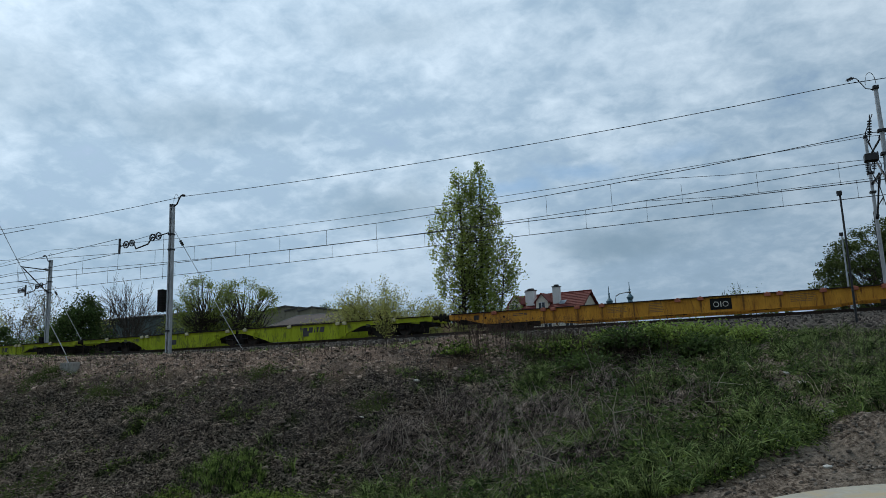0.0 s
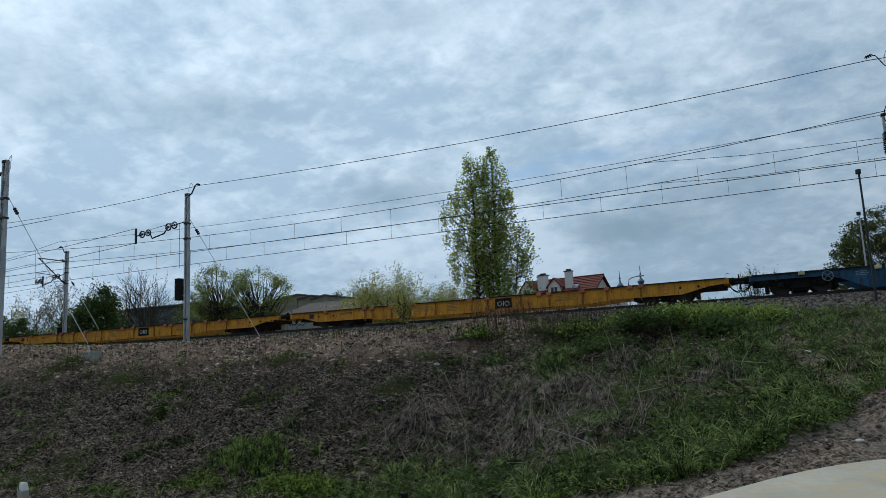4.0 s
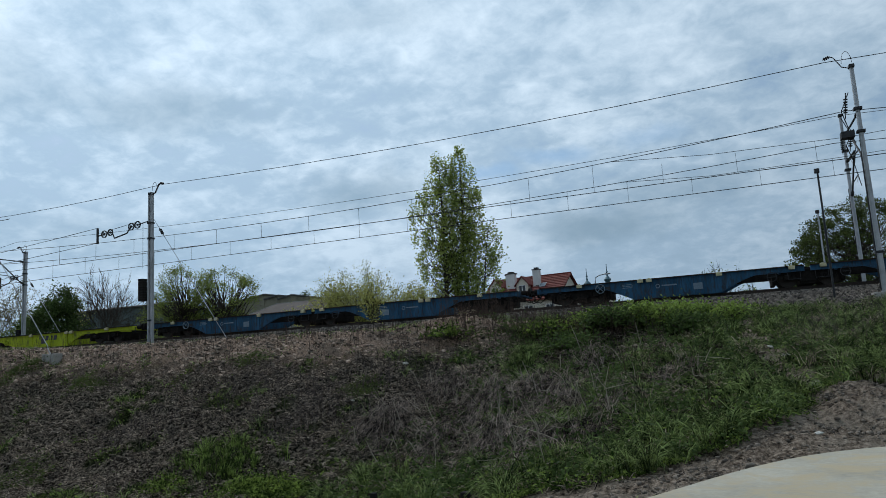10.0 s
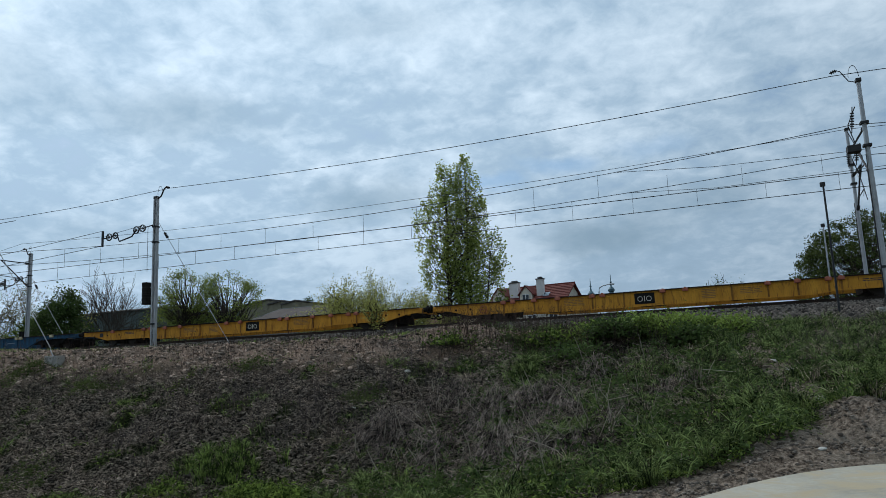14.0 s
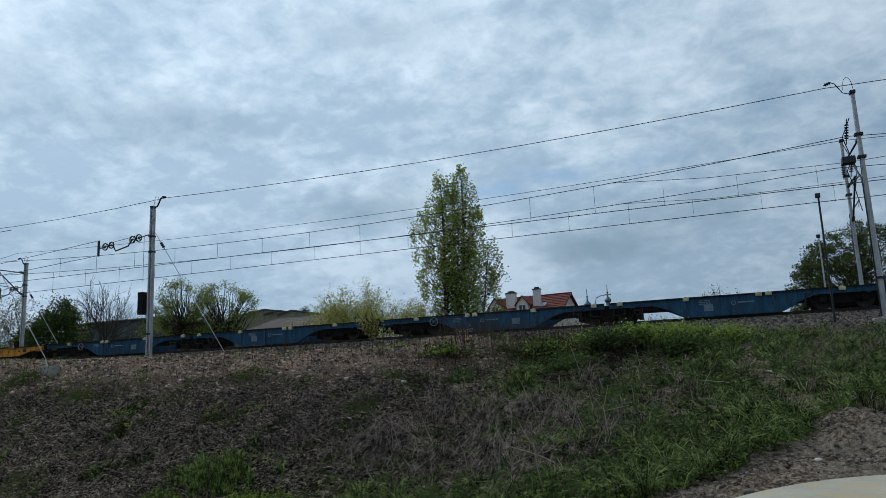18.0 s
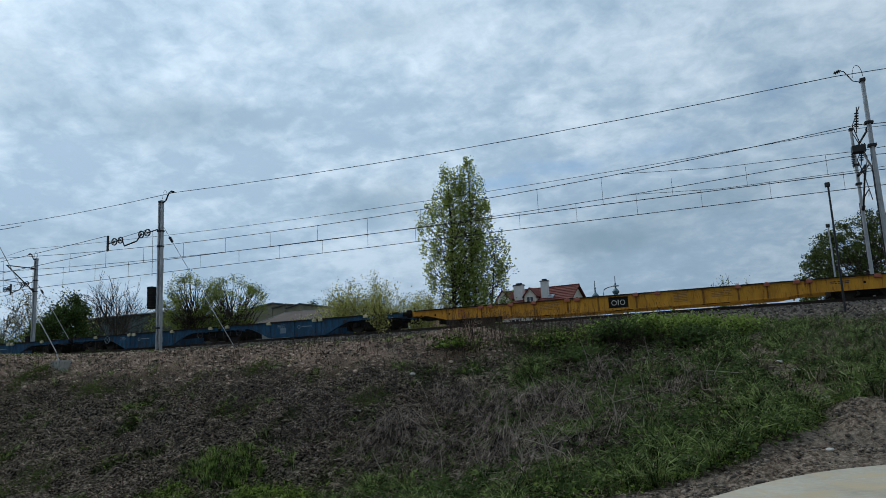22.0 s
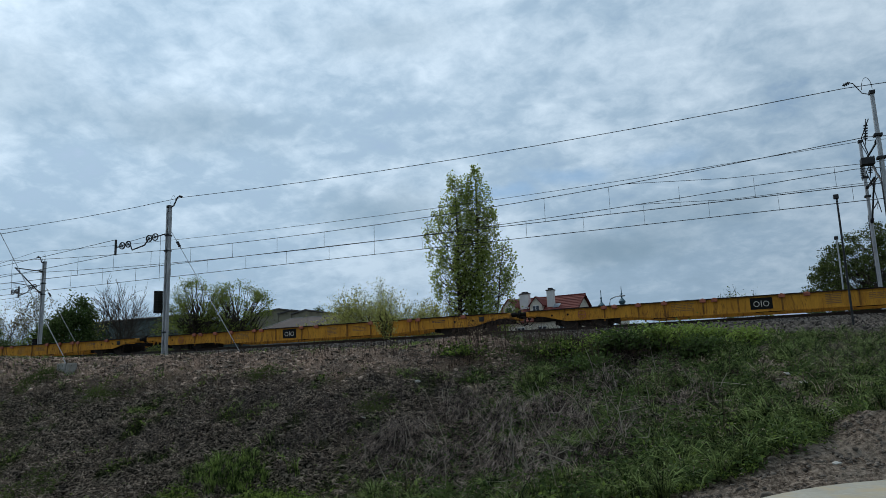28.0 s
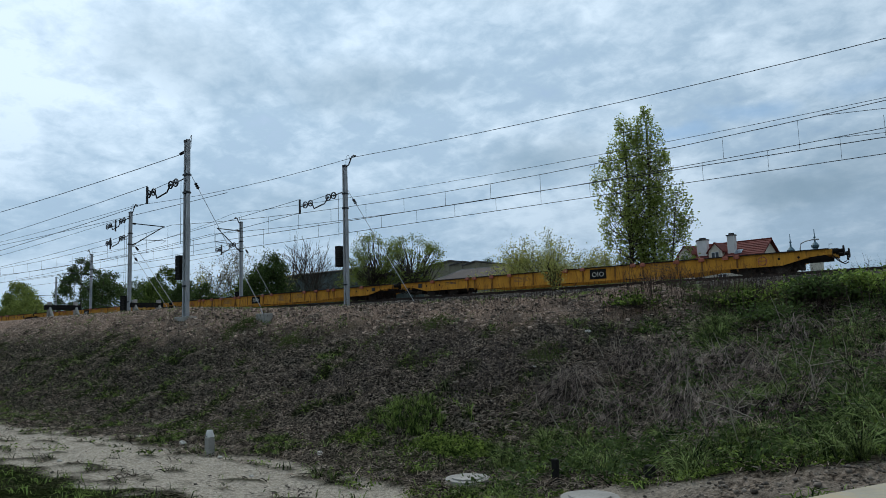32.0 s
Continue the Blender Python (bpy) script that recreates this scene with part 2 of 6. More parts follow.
BLACKPAINT = material("matt_black_panel", (0.008, 0.008, 0.008), (0.02, 0.019, 0.017), 0.9, 0, 3, 30, 0.1)
PALEPAINT = material("pale_lettering_paint", (0.45, 0.43, 0.38), (0.65, 0.62, 0.55), 0.6, 0, 3, 30, 0.1)
DARKTEXT = material("dark_lettering_paint", (0.02, 0.02, 0.03), (0.06, 0.05, 0.05), 0.6, 0, 3, 30, 0.1)
GREYTEXT = material("faded_stencil_paint", (0.20, 0.10, 0.03), (0.30, 0.16, 0.05), 0.7, 0, 3, 30, 0.1)


# ---- building helpers ----
def part(name, bm, mat, parent=None, label="", smooth=False):
    me = bpy.data.meshes.new(name)
    if isinstance(bm, tuple) and isinstance(bm[0], np.ndarray):
        V, _, F = bm
        me.vertices.add(len(V))
        me.vertices.foreach_set("co", np.ascontiguousarray(V, dtype=np.float32).ravel())
        me.loops.add(F.size)
        me.loops.foreach_set("vertex_index", np.ascontiguousarray(F, dtype=np.int32).ravel())
        me.polygons.add(len(F))
        me.polygons.foreach_set("loop_start", np.arange(0, F.size, F.shape[1], dtype=np.int32))
        me.update(calc_edges=True)
    elif isinstance(bm, tuple):
        me.from_pydata(*bm)
    else:
        bm.to_mesh(me)
        bm.free()
    me.materials.append(mat)
    if smooth:
        me.polygons.foreach_set("use_smooth", [True] * len(me.polygons))
    me.update()
    ob = new(name, me)
    ob.parent = parent
    return tagged(ob, label)


def thing(name, label, category, at=(0, 0, 0), group="", kind=""):
    ob = new(name)
    ob.empty_display_size = 0.2
    ob.location = at
    return tagged(ob, label, category, group, kind)


def box(bm, x0, x1, y0, y1, z0, z1, bevel=0.0):
    v = [bm.verts.new((x, y, z)) for z in (z0, z1) for y in (y0, y1) for x in (x0, x1)]
    fs = [bm.faces.new([v[i] for i in q]) for q in ((0, 2, 3, 1), (4, 5, 7, 6), (0, 1, 5, 4), (2, 6, 7, 3), (0, 4, 6, 2), (1, 3, 7, 5))]
    if bevel:
        es = list({e for f in fs for e in f.edges})
        bmesh.ops.bevel(bm, geom=es, offset=bevel, segments=1, affect="EDGES")
    return bm


def prism(bm, outline, y0, y1):
    """A plate of the given (x, z) outline between two depths."""
    a = [bm.verts.new((x, y0, z)) for x, z in outline]
    b = [bm.verts.new((x, y1, z)) for x, z in outline]
    bm.faces.new(a)
    bm.faces.new(b[::-1])
    n = len(a)
    for i in range(n):
        bm.faces.new((a[(i + 1) % n], a[i], b[i], b[(i + 1) % n]))
    return bm


def tube(bm, pts, r, n=6, r1=None):
    pts = [Vector(p) for p in pts]
    r1 = r if r1 is None else r1
    rings = []
    for i, p in enumerate(pts):
        d = (pts[min(i + 1, len(pts) - 1)] - pts[max(i - 1, 0)]).normalized()
        u = d.orthogonal().normalized() if abs(d.z) > 0.9 else d.cross(Vector((0, 0, 1))).normalized()
        w = d.cross(u)
        rr = r + (r1 - r) * i / max(len(pts) - 1, 1)
        rings.append([bm.verts.new(p + (u * math.cos(2 * math.pi * k / n) + w * math.sin(2 * math.pi * k / n)) * rr) for k in range(n)])
    for a, b in zip(rings, rings[1:]):
        for k in range(n):
            bm.faces.new((a[k], a[(k + 1) % n], b[(k + 1) % n], b[k]))
    bm.faces.new(rings[0][::-1])
    bm.faces.new(rings[-1])
    return bm


def disc(bm, x, y, z, r, thick, n=20, axis="Y"):
    """A wheel-like disc whose axle runs along the axis."""
    e = {"Y": Vector((0, thick / 2, 0)), "X": Vector((thick / 2, 0, 0)), "Z": Vector((0, 0, thick / 2))}[axis]
    c = Vector((x, y, z))
    return tube(bm, [c - e, c + e], r, n)


def B():
    return bmesh.new()


# ---- the ground ----
def smooth(a, b, x):
    t = np.clip((x - a) / (b - a), 0, 1)
    return t * t * (3 - 2 * t)


def wavy(X, Y, size, seed):
    """Soft uneven relief between -1 and 1."""
    r = np.random.RandomState(seed)
    out = 0
    for k in range(9):
        a, f, p = r.uniform(0, 6.28), r.uniform(0.6, 1.7) / size, r.uniform(0, 6.28)
        out = out + np.sin((X * np.cos(a) + Y * np.sin(a)) * f * 6.28 + p + 0.8 * np.sin((X * np.sin(a) - Y * np.cos(a)) * f * 4.1 + p * 2))
    return out / 5.0


CREST_X = (-60, -38, -33, -26, -13, -9, -5, -2, 1, 4, 12)
CREST_Y = (25.5, 25.0, 23.8, 25.8, 26.5, 28.2, 31.2, 31.4, 31.5, 31.6, 31.8)
CREST_Z = (5.0, 4.95, 4.6, 4.50, 4.35, 4.30, 4.3, 4.1, 3.95, 4.1, 4.45)


# heaps of dead canes on the bank: place, size, number of canes in threes
HEAPS = ((-9.4, 18.9, 1.5, 620), (-3.9, 14.3, 1.1, 460), (-3.0, 14.6, 0.9, 260), (-8.3, 21.2, 1.4, 420), (-6.6, 19.4, 1.5, 520), (-5.3, 20.4, 1.3, 420), (-5.5, 16.4, 1.3, 520), (-7.4, 17.3, 1.1, 300), (-2.4, 16.6, 1.0, 240), (-4.2, 18.2, 1.2, 360), (-4.0, 22.6, 1.2, 260), (-1.2, 18.8, 1.0, 160))


def swells(X, Y):
    """Broken ledges and humps of the slope, long across it."""
    a = 1 - 2.2 * np.abs(wavy(X * 0.55 + Y * 0.25, Y, 0.85, 51))
    b = 1 - 2.2 * np.abs(wavy(X * 0.8, Y, 0.42, 52))
    return 0.55 * a + 0.25 * b + 0.7 * wavy(X * 0.7, Y, 2.1, 53)


def rutted(X, Y):
    """Churned relief of the bare earth."""
    return 0.05 * wavy(X, Y, 0.9, 41) + smooth(-6, -1, X) * (0.07 * wavy(X * 0.7, Y * 1.3, 0.5, 42) + 0.035 * wavy(X, Y * 1.2, 0.27, 43)) - 0.05


def height(X, Y, rough=True):
    X, Y = np.asarray(X, float), np.asarray(Y, float)
    w = smooth(-9.5, 1.0, X)
    low = 1.5 * w
    yb = 15.3 + (11.0 - 15.3) * w
    yc, zc = np.interp(X, CREST_X, CREST_Y), np.interp(X, CREST_X, CREST_Z)
    p = np.clip((Y - yb) / (yc - yb), 0, 1)
    q = 0.6 * p + 0.4 * p * p * (3 - 2 * p)
    z = low + (zc - low) * q
    z = z + 0.38 * np.exp(-((X + 10.2) / 2.6) ** 2 - ((Y - 27.6) / 1.0) ** 2)
    if rough:
        z = z + 0.075 * (wavy(X, Y, 0.9, 8) + 0.6 * wavy(X, Y, 0.45, 9)) * np.exp(-((Y - yc + 0.9) / 1.3) ** 2) * smooth(-4, -8, X)
    z = z * (1 - smooth(44.0, 53.0, Y))
    if rough:
        slope = smooth(0.02, 0.15, p) * (1 - smooth(0.9, 1.0, p)) * (1 - smooth(43, 45, Y))
        near = smooth(70, 40, np.abs(X)) * smooth(60, 40, np.abs(Y))
        z = z + near * slope * (0.19 * wavy(X, Y, 3.2, 3) + 0.07 * wavy(X, Y, 1.1, 5) + 0.115 * swells(X, Y)) + near * 0.035 * wavy(X, Y, 1.6, 7) * (1 - smooth(30, 32, Y))
    for x, y, s, k in HEAPS:
        z = z + 0.20 * s * np.exp(-((X - x) / (0.55 * s)) ** 2 - ((Y - y - 0.3 * s) / (0.5 * s)) ** 2)
    return z


LANE_X = (-80, -30, -19, -12, -6, -2, -1, 0, 0.8, 1.4, 3, 8, 14)
LANE_Y = (10.0, 10.6, 10.8, 10.2, 9.2, 9.6, 10.0, 10.8, 11.9, 13.2, 14.1, 15.3, 16)
LANE_W = (2.0, 2.0, 1.9, 1.7, 1.4, 1.2, 1.3, 1.6, 1.8, 2.7, 3.0, 3.6, 4)


def lane(X, Y):
    """How much of the ground is bare, driven earth."""
    d = np.abs(Y - np.interp(X, LANE_X, LANE_Y)) + (0.75 - 0.45 * smooth(-8, -3, X)) * wavy(X, Y, 2.2, 11) + 0.3 * wavy(X * 0.6, Y, 0.8, 12)
    bare = 1 - smooth(0.75, 1.15, d / np.interp(X, LANE_X, LANE_W))
    bare = bare * (1 - 0.85 * smooth(0.25, 0.7, wavy(X * 0.6, Y, 1.2, 15)) * smooth(-7, -10, X))
    foot = 1 - smooth(0.22, 0.45, np.abs(X - (1.35 - 0.075 * (Y - 16)) + 0.15 * wavy(X, Y, 2.5, 14)))
    bare = np.maximum(bare, foot * smooth(15, 16.5, Y) * (1 - smooth(27, 30, Y)) * 0.95)
    near = smooth(8, 5.5, Y) * smooth(-3.5, -1.5, X)
    return np.clip(np.maximum(bare, near), 0, 1)


def sandy(X, Y):
    """Pale grit spilled along the crest."""
    yc = np.interp(X, CREST_X, CREST_Y)
    d = (Y - yc) + 0.5 * wavy(X, Y, 1.8, 21)
    return smooth(-4.4, -1.6, d) * (1 - smooth(6, 8, Y - yc)) * (1 - smooth(-8.0, -5.0, X + wavy(X, Y, 3, 22)))


def lush(X, Y):
    """How green the growth is."""
    g = smooth(-5.5, 1.0, X + 1.6 * wavy(X, Y, 4.0, 31)) * 0.9
    foot = smooth(3.2, 0.6, np.abs(Y - (15.2 - 4.2 * smooth(-9.5, 1, X)))) * smooth(-19, -10, X + 1.5 * wavy(X, Y, 3, 32)) * 0.6
    patch = smooth(0.15, 0.6, wavy(X, Y, 4.2, 33) + 0.4 * wavy(X, Y, 1.3, 34)) * 0.85
    shore = smooth(-20, -32, X) * 0.3
    front = smooth(9.3, 8.0, Y) * smooth(-8, -11, X) * 0.9
    track = smooth(2.4, 1.4, np.abs(Y - np.interp(X, LANE_X, LANE_Y))) * smooth(-7, -10, X) * 0.6
    return np.clip(np.maximum.reduce([g, foot, patch, shore, front, track]), 0, 1)


def axis_steps(lo, hi, fine, far):
    out, step = [lo, hi], fine
    mid = list(np.arange(lo, hi, fine))
    a, b, left, right = lo, hi, [], []
    while b < far:
        step *= 1.28
        a, b = a - step, b + step
        left.append(a), right.append(b)
    return np.array(left[::-1] + mid + [hi] + right)


def ground_material():
    m = bpy.data.materials.new("bank_soil")
    m.use_nodes = True
    N = nodes_of(m.node_tree)
    tc = N("ShaderNodeTexCoord")
    zone = N("ShaderNodeVertexColor", layer_name="cover")
    ch = N("ShaderNodeSeparateColor", {0: zone.outputs[0]})
    a = N("ShaderNodeTexNoise", {"Vector": tc.outputs["Object"], "Scale": 0.9, "Detail": 8.0, "Roughness": 0.65})
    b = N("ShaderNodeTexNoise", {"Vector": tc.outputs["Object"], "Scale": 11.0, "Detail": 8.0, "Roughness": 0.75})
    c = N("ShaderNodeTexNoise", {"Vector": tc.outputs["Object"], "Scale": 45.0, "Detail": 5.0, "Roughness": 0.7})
    # near-black low ends of litter and moss paint in the shade of the hollows
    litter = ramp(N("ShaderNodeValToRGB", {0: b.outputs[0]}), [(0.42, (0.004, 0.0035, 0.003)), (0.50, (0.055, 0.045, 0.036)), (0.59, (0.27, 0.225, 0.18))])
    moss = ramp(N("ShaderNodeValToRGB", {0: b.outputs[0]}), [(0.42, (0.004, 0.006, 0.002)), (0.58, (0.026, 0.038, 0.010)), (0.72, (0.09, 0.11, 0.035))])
    earth = ramp(N("ShaderNodeValToRGB", {0: c.outputs[0]}), [(0.36, (0.34, 0.29, 0.225)), (0.50, (0.60, 0.53, 0.43)), (0.66, (0.74, 0.67, 0.56))])
    sand = ramp(N("ShaderNodeValToRGB", {0: c.outputs[0]}), [(0.38, (0.04, 0.028, 0.021)), (0.51, (0.27, 0.19, 0.142)), (0.64, (0.58, 0.44, 0.35))])
    gm = N("ShaderNodeMath", {0: a.outputs[0], 1: 0.9, 2: -0.45}, operation="MULTIPLY_ADD")
    gf = N("ShaderNodeMath", {0: ch.outputs[1], 1: gm.outputs[0]}, operation="ADD", use_clamp=True)
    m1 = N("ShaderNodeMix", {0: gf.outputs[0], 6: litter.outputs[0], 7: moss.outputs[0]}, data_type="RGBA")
    m2 = N("ShaderNodeMix", {0: ch.outputs[2], 6: m1.outputs[2], 7: sand.outputs[0]}, data_type="RGBA")
    em = N("ShaderNodeMapRange", {0: b.outputs[0], 1: 0.38, 2: 0.58, 3: 0.45, 4: 1.0})
    ec = N("ShaderNodeVectorMath", {0: earth.outputs[0], "Scale": em.outputs[0]}, operation="SCALE")
    churned = ramp(N("ShaderNodeValToRGB", {0: b.outputs[0]}), [(0.38, (0.022, 0.018, 0.015)), (0.49, (0.16, 0.126, 0.098)), (0.62, (0.39, 0.32, 0.255))])
    tr = N("ShaderNodeMapRange", {0: a.outputs[0], 1: 0.46, 2: 0.60, 3: 0.0, 4: 0.5})
    churned = N("ShaderNodeMix", {0: tr.outputs[0], 6: churned.outputs[0], 7: (0.34, 0.295, 0.24, 1)}, data_type="RGBA")
    ec = N("ShaderNodeMix", {0: zone.outputs["Alpha"], 6: ec.outputs[0], 7: churned.outputs[2]}, data_type="RGBA")
    m3 = N("ShaderNodeMix", {0: ch.outputs[0], 6: m2.outputs[2], 7: ec.outputs[2]}, data_type="RGBA")
    hh = N("ShaderNodeMath", {0: c.outputs[0], 1: 0.5, 2: b.outputs[0]}, operation="MULTIPLY_ADD")
    bp = N("ShaderNodeBump", {"Strength": 0.9, "Distance": 0.10, "Height": hh.outputs[0]})
    s = N("ShaderNodeBsdfPrincipled", {"Base Color": m3.outputs[2], "Roughness": 0.95, "Normal": bp.outputs[0]})
    s.inputs["Specular IOR Level"].default_value = 0.0
    N("ShaderNodeOutputMaterial", {0: s.outputs[0]})
    return m


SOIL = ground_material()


def build_ground():
    xs, ys = axis_steps(-58, 14, 0.16, 3600), axis_steps(4, 34, 0.15, 3600)
    X, Y = np.meshgrid(xs, ys)
    Z = height(X, Y)
    fade = lane(X, Y)
    # wheel ruts in the bare earth
    Z = Z + fade * rutted(X, Y)
    nx, ny = len(xs), len(ys)
    verts = np.stack([X.ravel(), Y.ravel(), Z.ravel()], 1)
    i = np.arange(nx * ny).reshape(ny, nx)
    faces = np.stack([i[:-1, :-1], i[:-1, 1:], i[1:, 1:], i[1:, :-1]], -1).reshape(-1, 4)
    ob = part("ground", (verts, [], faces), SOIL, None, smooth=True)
    near = smooth(120, 60, np.abs(X)) * smooth(80, 50, np.abs(Y))
    cols = np.stack([lane(X, Y) * near, lush(X, Y) * near + 0.6 * (1 - near), sandy(X, Y) * near, smooth(-6, -2, X)], -1).reshape(-1, 4)
    at = ob.data.color_attributes.new("cover", "FLOAT_COLOR", "POINT")
    at.data.foreach_set("color", cols.astype(np.float32).ravel())
    return tagged(ob, "overgrown railway bank with bare earth track", "ground", kind="structure")


build_ground()


# ---- the concrete road where the camera stands ----
def build_road():
    edge = [(-3.4, -9), (-3.3, 0), (-2.7, 4.0), (-1.75, 6.5), (-0.68, 8.5), (0.0, 9.75), (0.65, 10.65), (1.25, 11.2), (1.9, 11.6), (3.0, 11.95), (5.0, 12.3), (8, 12.6), (14, 13.0), (14, -9)]
    for _ in range(3):
        # round the curved front edge, keeping its ends
        mid = edge[1:-2]
        soft = [p for (a, b), (c, d) in zip(mid, mid[1:]) for p in ((0.75 * a + 0.25 * c, 0.75 * b + 0.25 * d), (0.25 * a + 0.75 * c, 0.25 * b + 0.75 * d))]
        edge = edge[:2] + soft + edge[-3:]
    bm = B()
    v = [bm.verts.new((x, y, 1.6)) for x, y in edge]
    lo = [bm.verts.new((x, y, 1.3)) for x, y in edge]
    bm.faces.new(v)
    bm.faces.new(lo[::-1])
    n = len(v)
    for i in range(n):
        bm.faces.new((v[i], lo[i], lo[(i + 1) % n], v[(i + 1) % n]))
    bmesh.ops.recalc_face_normals(bm, faces=bm.faces)
    bmesh.ops.bevel(bm, geom=[e for e in bm.edges if all(w.co.z > 1.5 for w in e.verts)], offset=0.03, segments=2, affect="EDGES")
    road_mat = material("dusty_pale_concrete", (0.28, 0.265, 0.215), (0.43, 0.405, 0.335), 0.85, 0, 0.7, 14, 0.35, 0.7, stain=(0.40, 0.335, 0.225), stain_at=0.54, depth=0.01)
    tagged(part("road", bm, road_mat), "pale dusty concrete road slab with curved edge", "road", kind="structure")


build_road()

# ---- the railway: two tracks ----
RAIL_Z, TRACK_Y = 5.26, (35.9, 40.0)
BALLAST = material("grey_brown_ballast", (0.010, 0.009, 0.008), (0.10, 0.085, 0.073), 0.9, 0, 1.0, 16, 1.0, 0.9, depth=0.06)
STONE = material("broken_ballast_stone", (0.012, 0.0105, 0.0095), (0.27, 0.23, 0.195), 0.9, 0, 3, 20, 0.4, island=0.9)


def build_ballast():
    prof = [(30.9, 3.80), (33.9, 4.86), (34.6, 5.01), (42.2, 5.03), (44.3, 4.45)]
    bm = B()
    xs = [-520, -60, 20, 520]
    rows = [[bm.verts.new((x, y, z)) for y, z in prof] for x in xs]
    for a, b in zip(rows, rows[1:]):
        for k in range(4):
            bm.faces.new((a[k], b[k], b[k + 1], a[k + 1]))
    tagged(part("ballast_bed", bm, BALLAST), "grey-brown crushed stone ballast under the tracks", "ballast", kind="structure")
    # loose stones over the visible shoulder
    r = np.random.RandomState(5)
    n = 30000
    X, Y = np.where(r.uniform(0, 1, n) < 0.6, r.uniform(-12, 10, n), r.uniform(-46, 14, n)), 31.0 + 5.0 * r.power(1.1, n)
    Z = np.interp(Y, [30.9, 33.9, 34.6, 42.2], [3.81, 4.87, 5.01, 5.03])
    cube = np.array([(x, y, z) for z in (-1, 1) for y in (-1, 1) for x in (-1, 1)], float)
    S = r.uniform(0.028, 0.072, (n, 1, 1)) * r.uniform(0.6, 1.2, (n, 1, 3))
    ang = r.uniform(0, 6.28, n)
    V = (cube[None] * (1 + r.uniform(-0.35, 0.35, (n, 8, 3)))) * S
    ca, sa = np.cos(ang)[:, None], np.sin(ang)[:, None]
    V = np.stack([V[..., 0] * ca - V[..., 2] * sa, V[..., 1], V[..., 0] * sa + V[..., 2] * ca], -1) + np.stack([X, Y, Z], -1)[:, None]
    q = np.array([(0, 2, 3, 1), (4, 5, 7, 6), (0, 1, 5, 4), (2, 6, 7, 3), (0, 4, 6, 2), (1, 3, 7, 5)])
    F = (q[None] + 8 * np.arange(n)[:, None, None]).reshape(-1, 4)
    tagged(part("ballast_stones", (V.reshape(-1, 3), [], F), STONE), "loose angular grey-brown ballast stones", "ballast", kind="stuff")


def build_track(y, k):
    tr = thing("track", "rusty steel rails on concrete sleepers in ballast", "railway track", (0, y, RAIL_Z), "two parallel tracks", "structure")
    for side in (-0.7535, 0.7535):
        bm = B()
        for w, z0, z1 in ((0.036, -0.05, 0.0), (0.012, -0.13, -0.05), (0.07, -0.17, -0.13)):
            box(bm, -520, 520, side - w, side + w, z0, z1)
        part("rail", bm, RAIL, tr)
    bm = B()
    box(bm, -0.14, 0.14, -1.3, 1.3, -0.32, -0.165, 0.02)
    first = part("sleeper", bm, SLEEPER, tr)
    first.location.x = -55
    for i in range(1, 110):
        o = first.copy()
        o.location.x = -55 + 0.62 * i
        scene.collection.objects.link(o)
    for s in (-1, 1):
        bm = B()
        for i in range(500):
            x = (-55.62 - 0.62 * i) if s < 0 else (-55 + 0.62 * (110 + i))
            box(bm, x - 0.14, x + 0.14, -1.3, 1.3, -0.32, -0.165)
        tagged(part("sleepers", bm, SLEEPER, tr), kind="stuff")


build_ballast()
for k, y in enumerate(TRACK_Y):
    build_track(y, k)


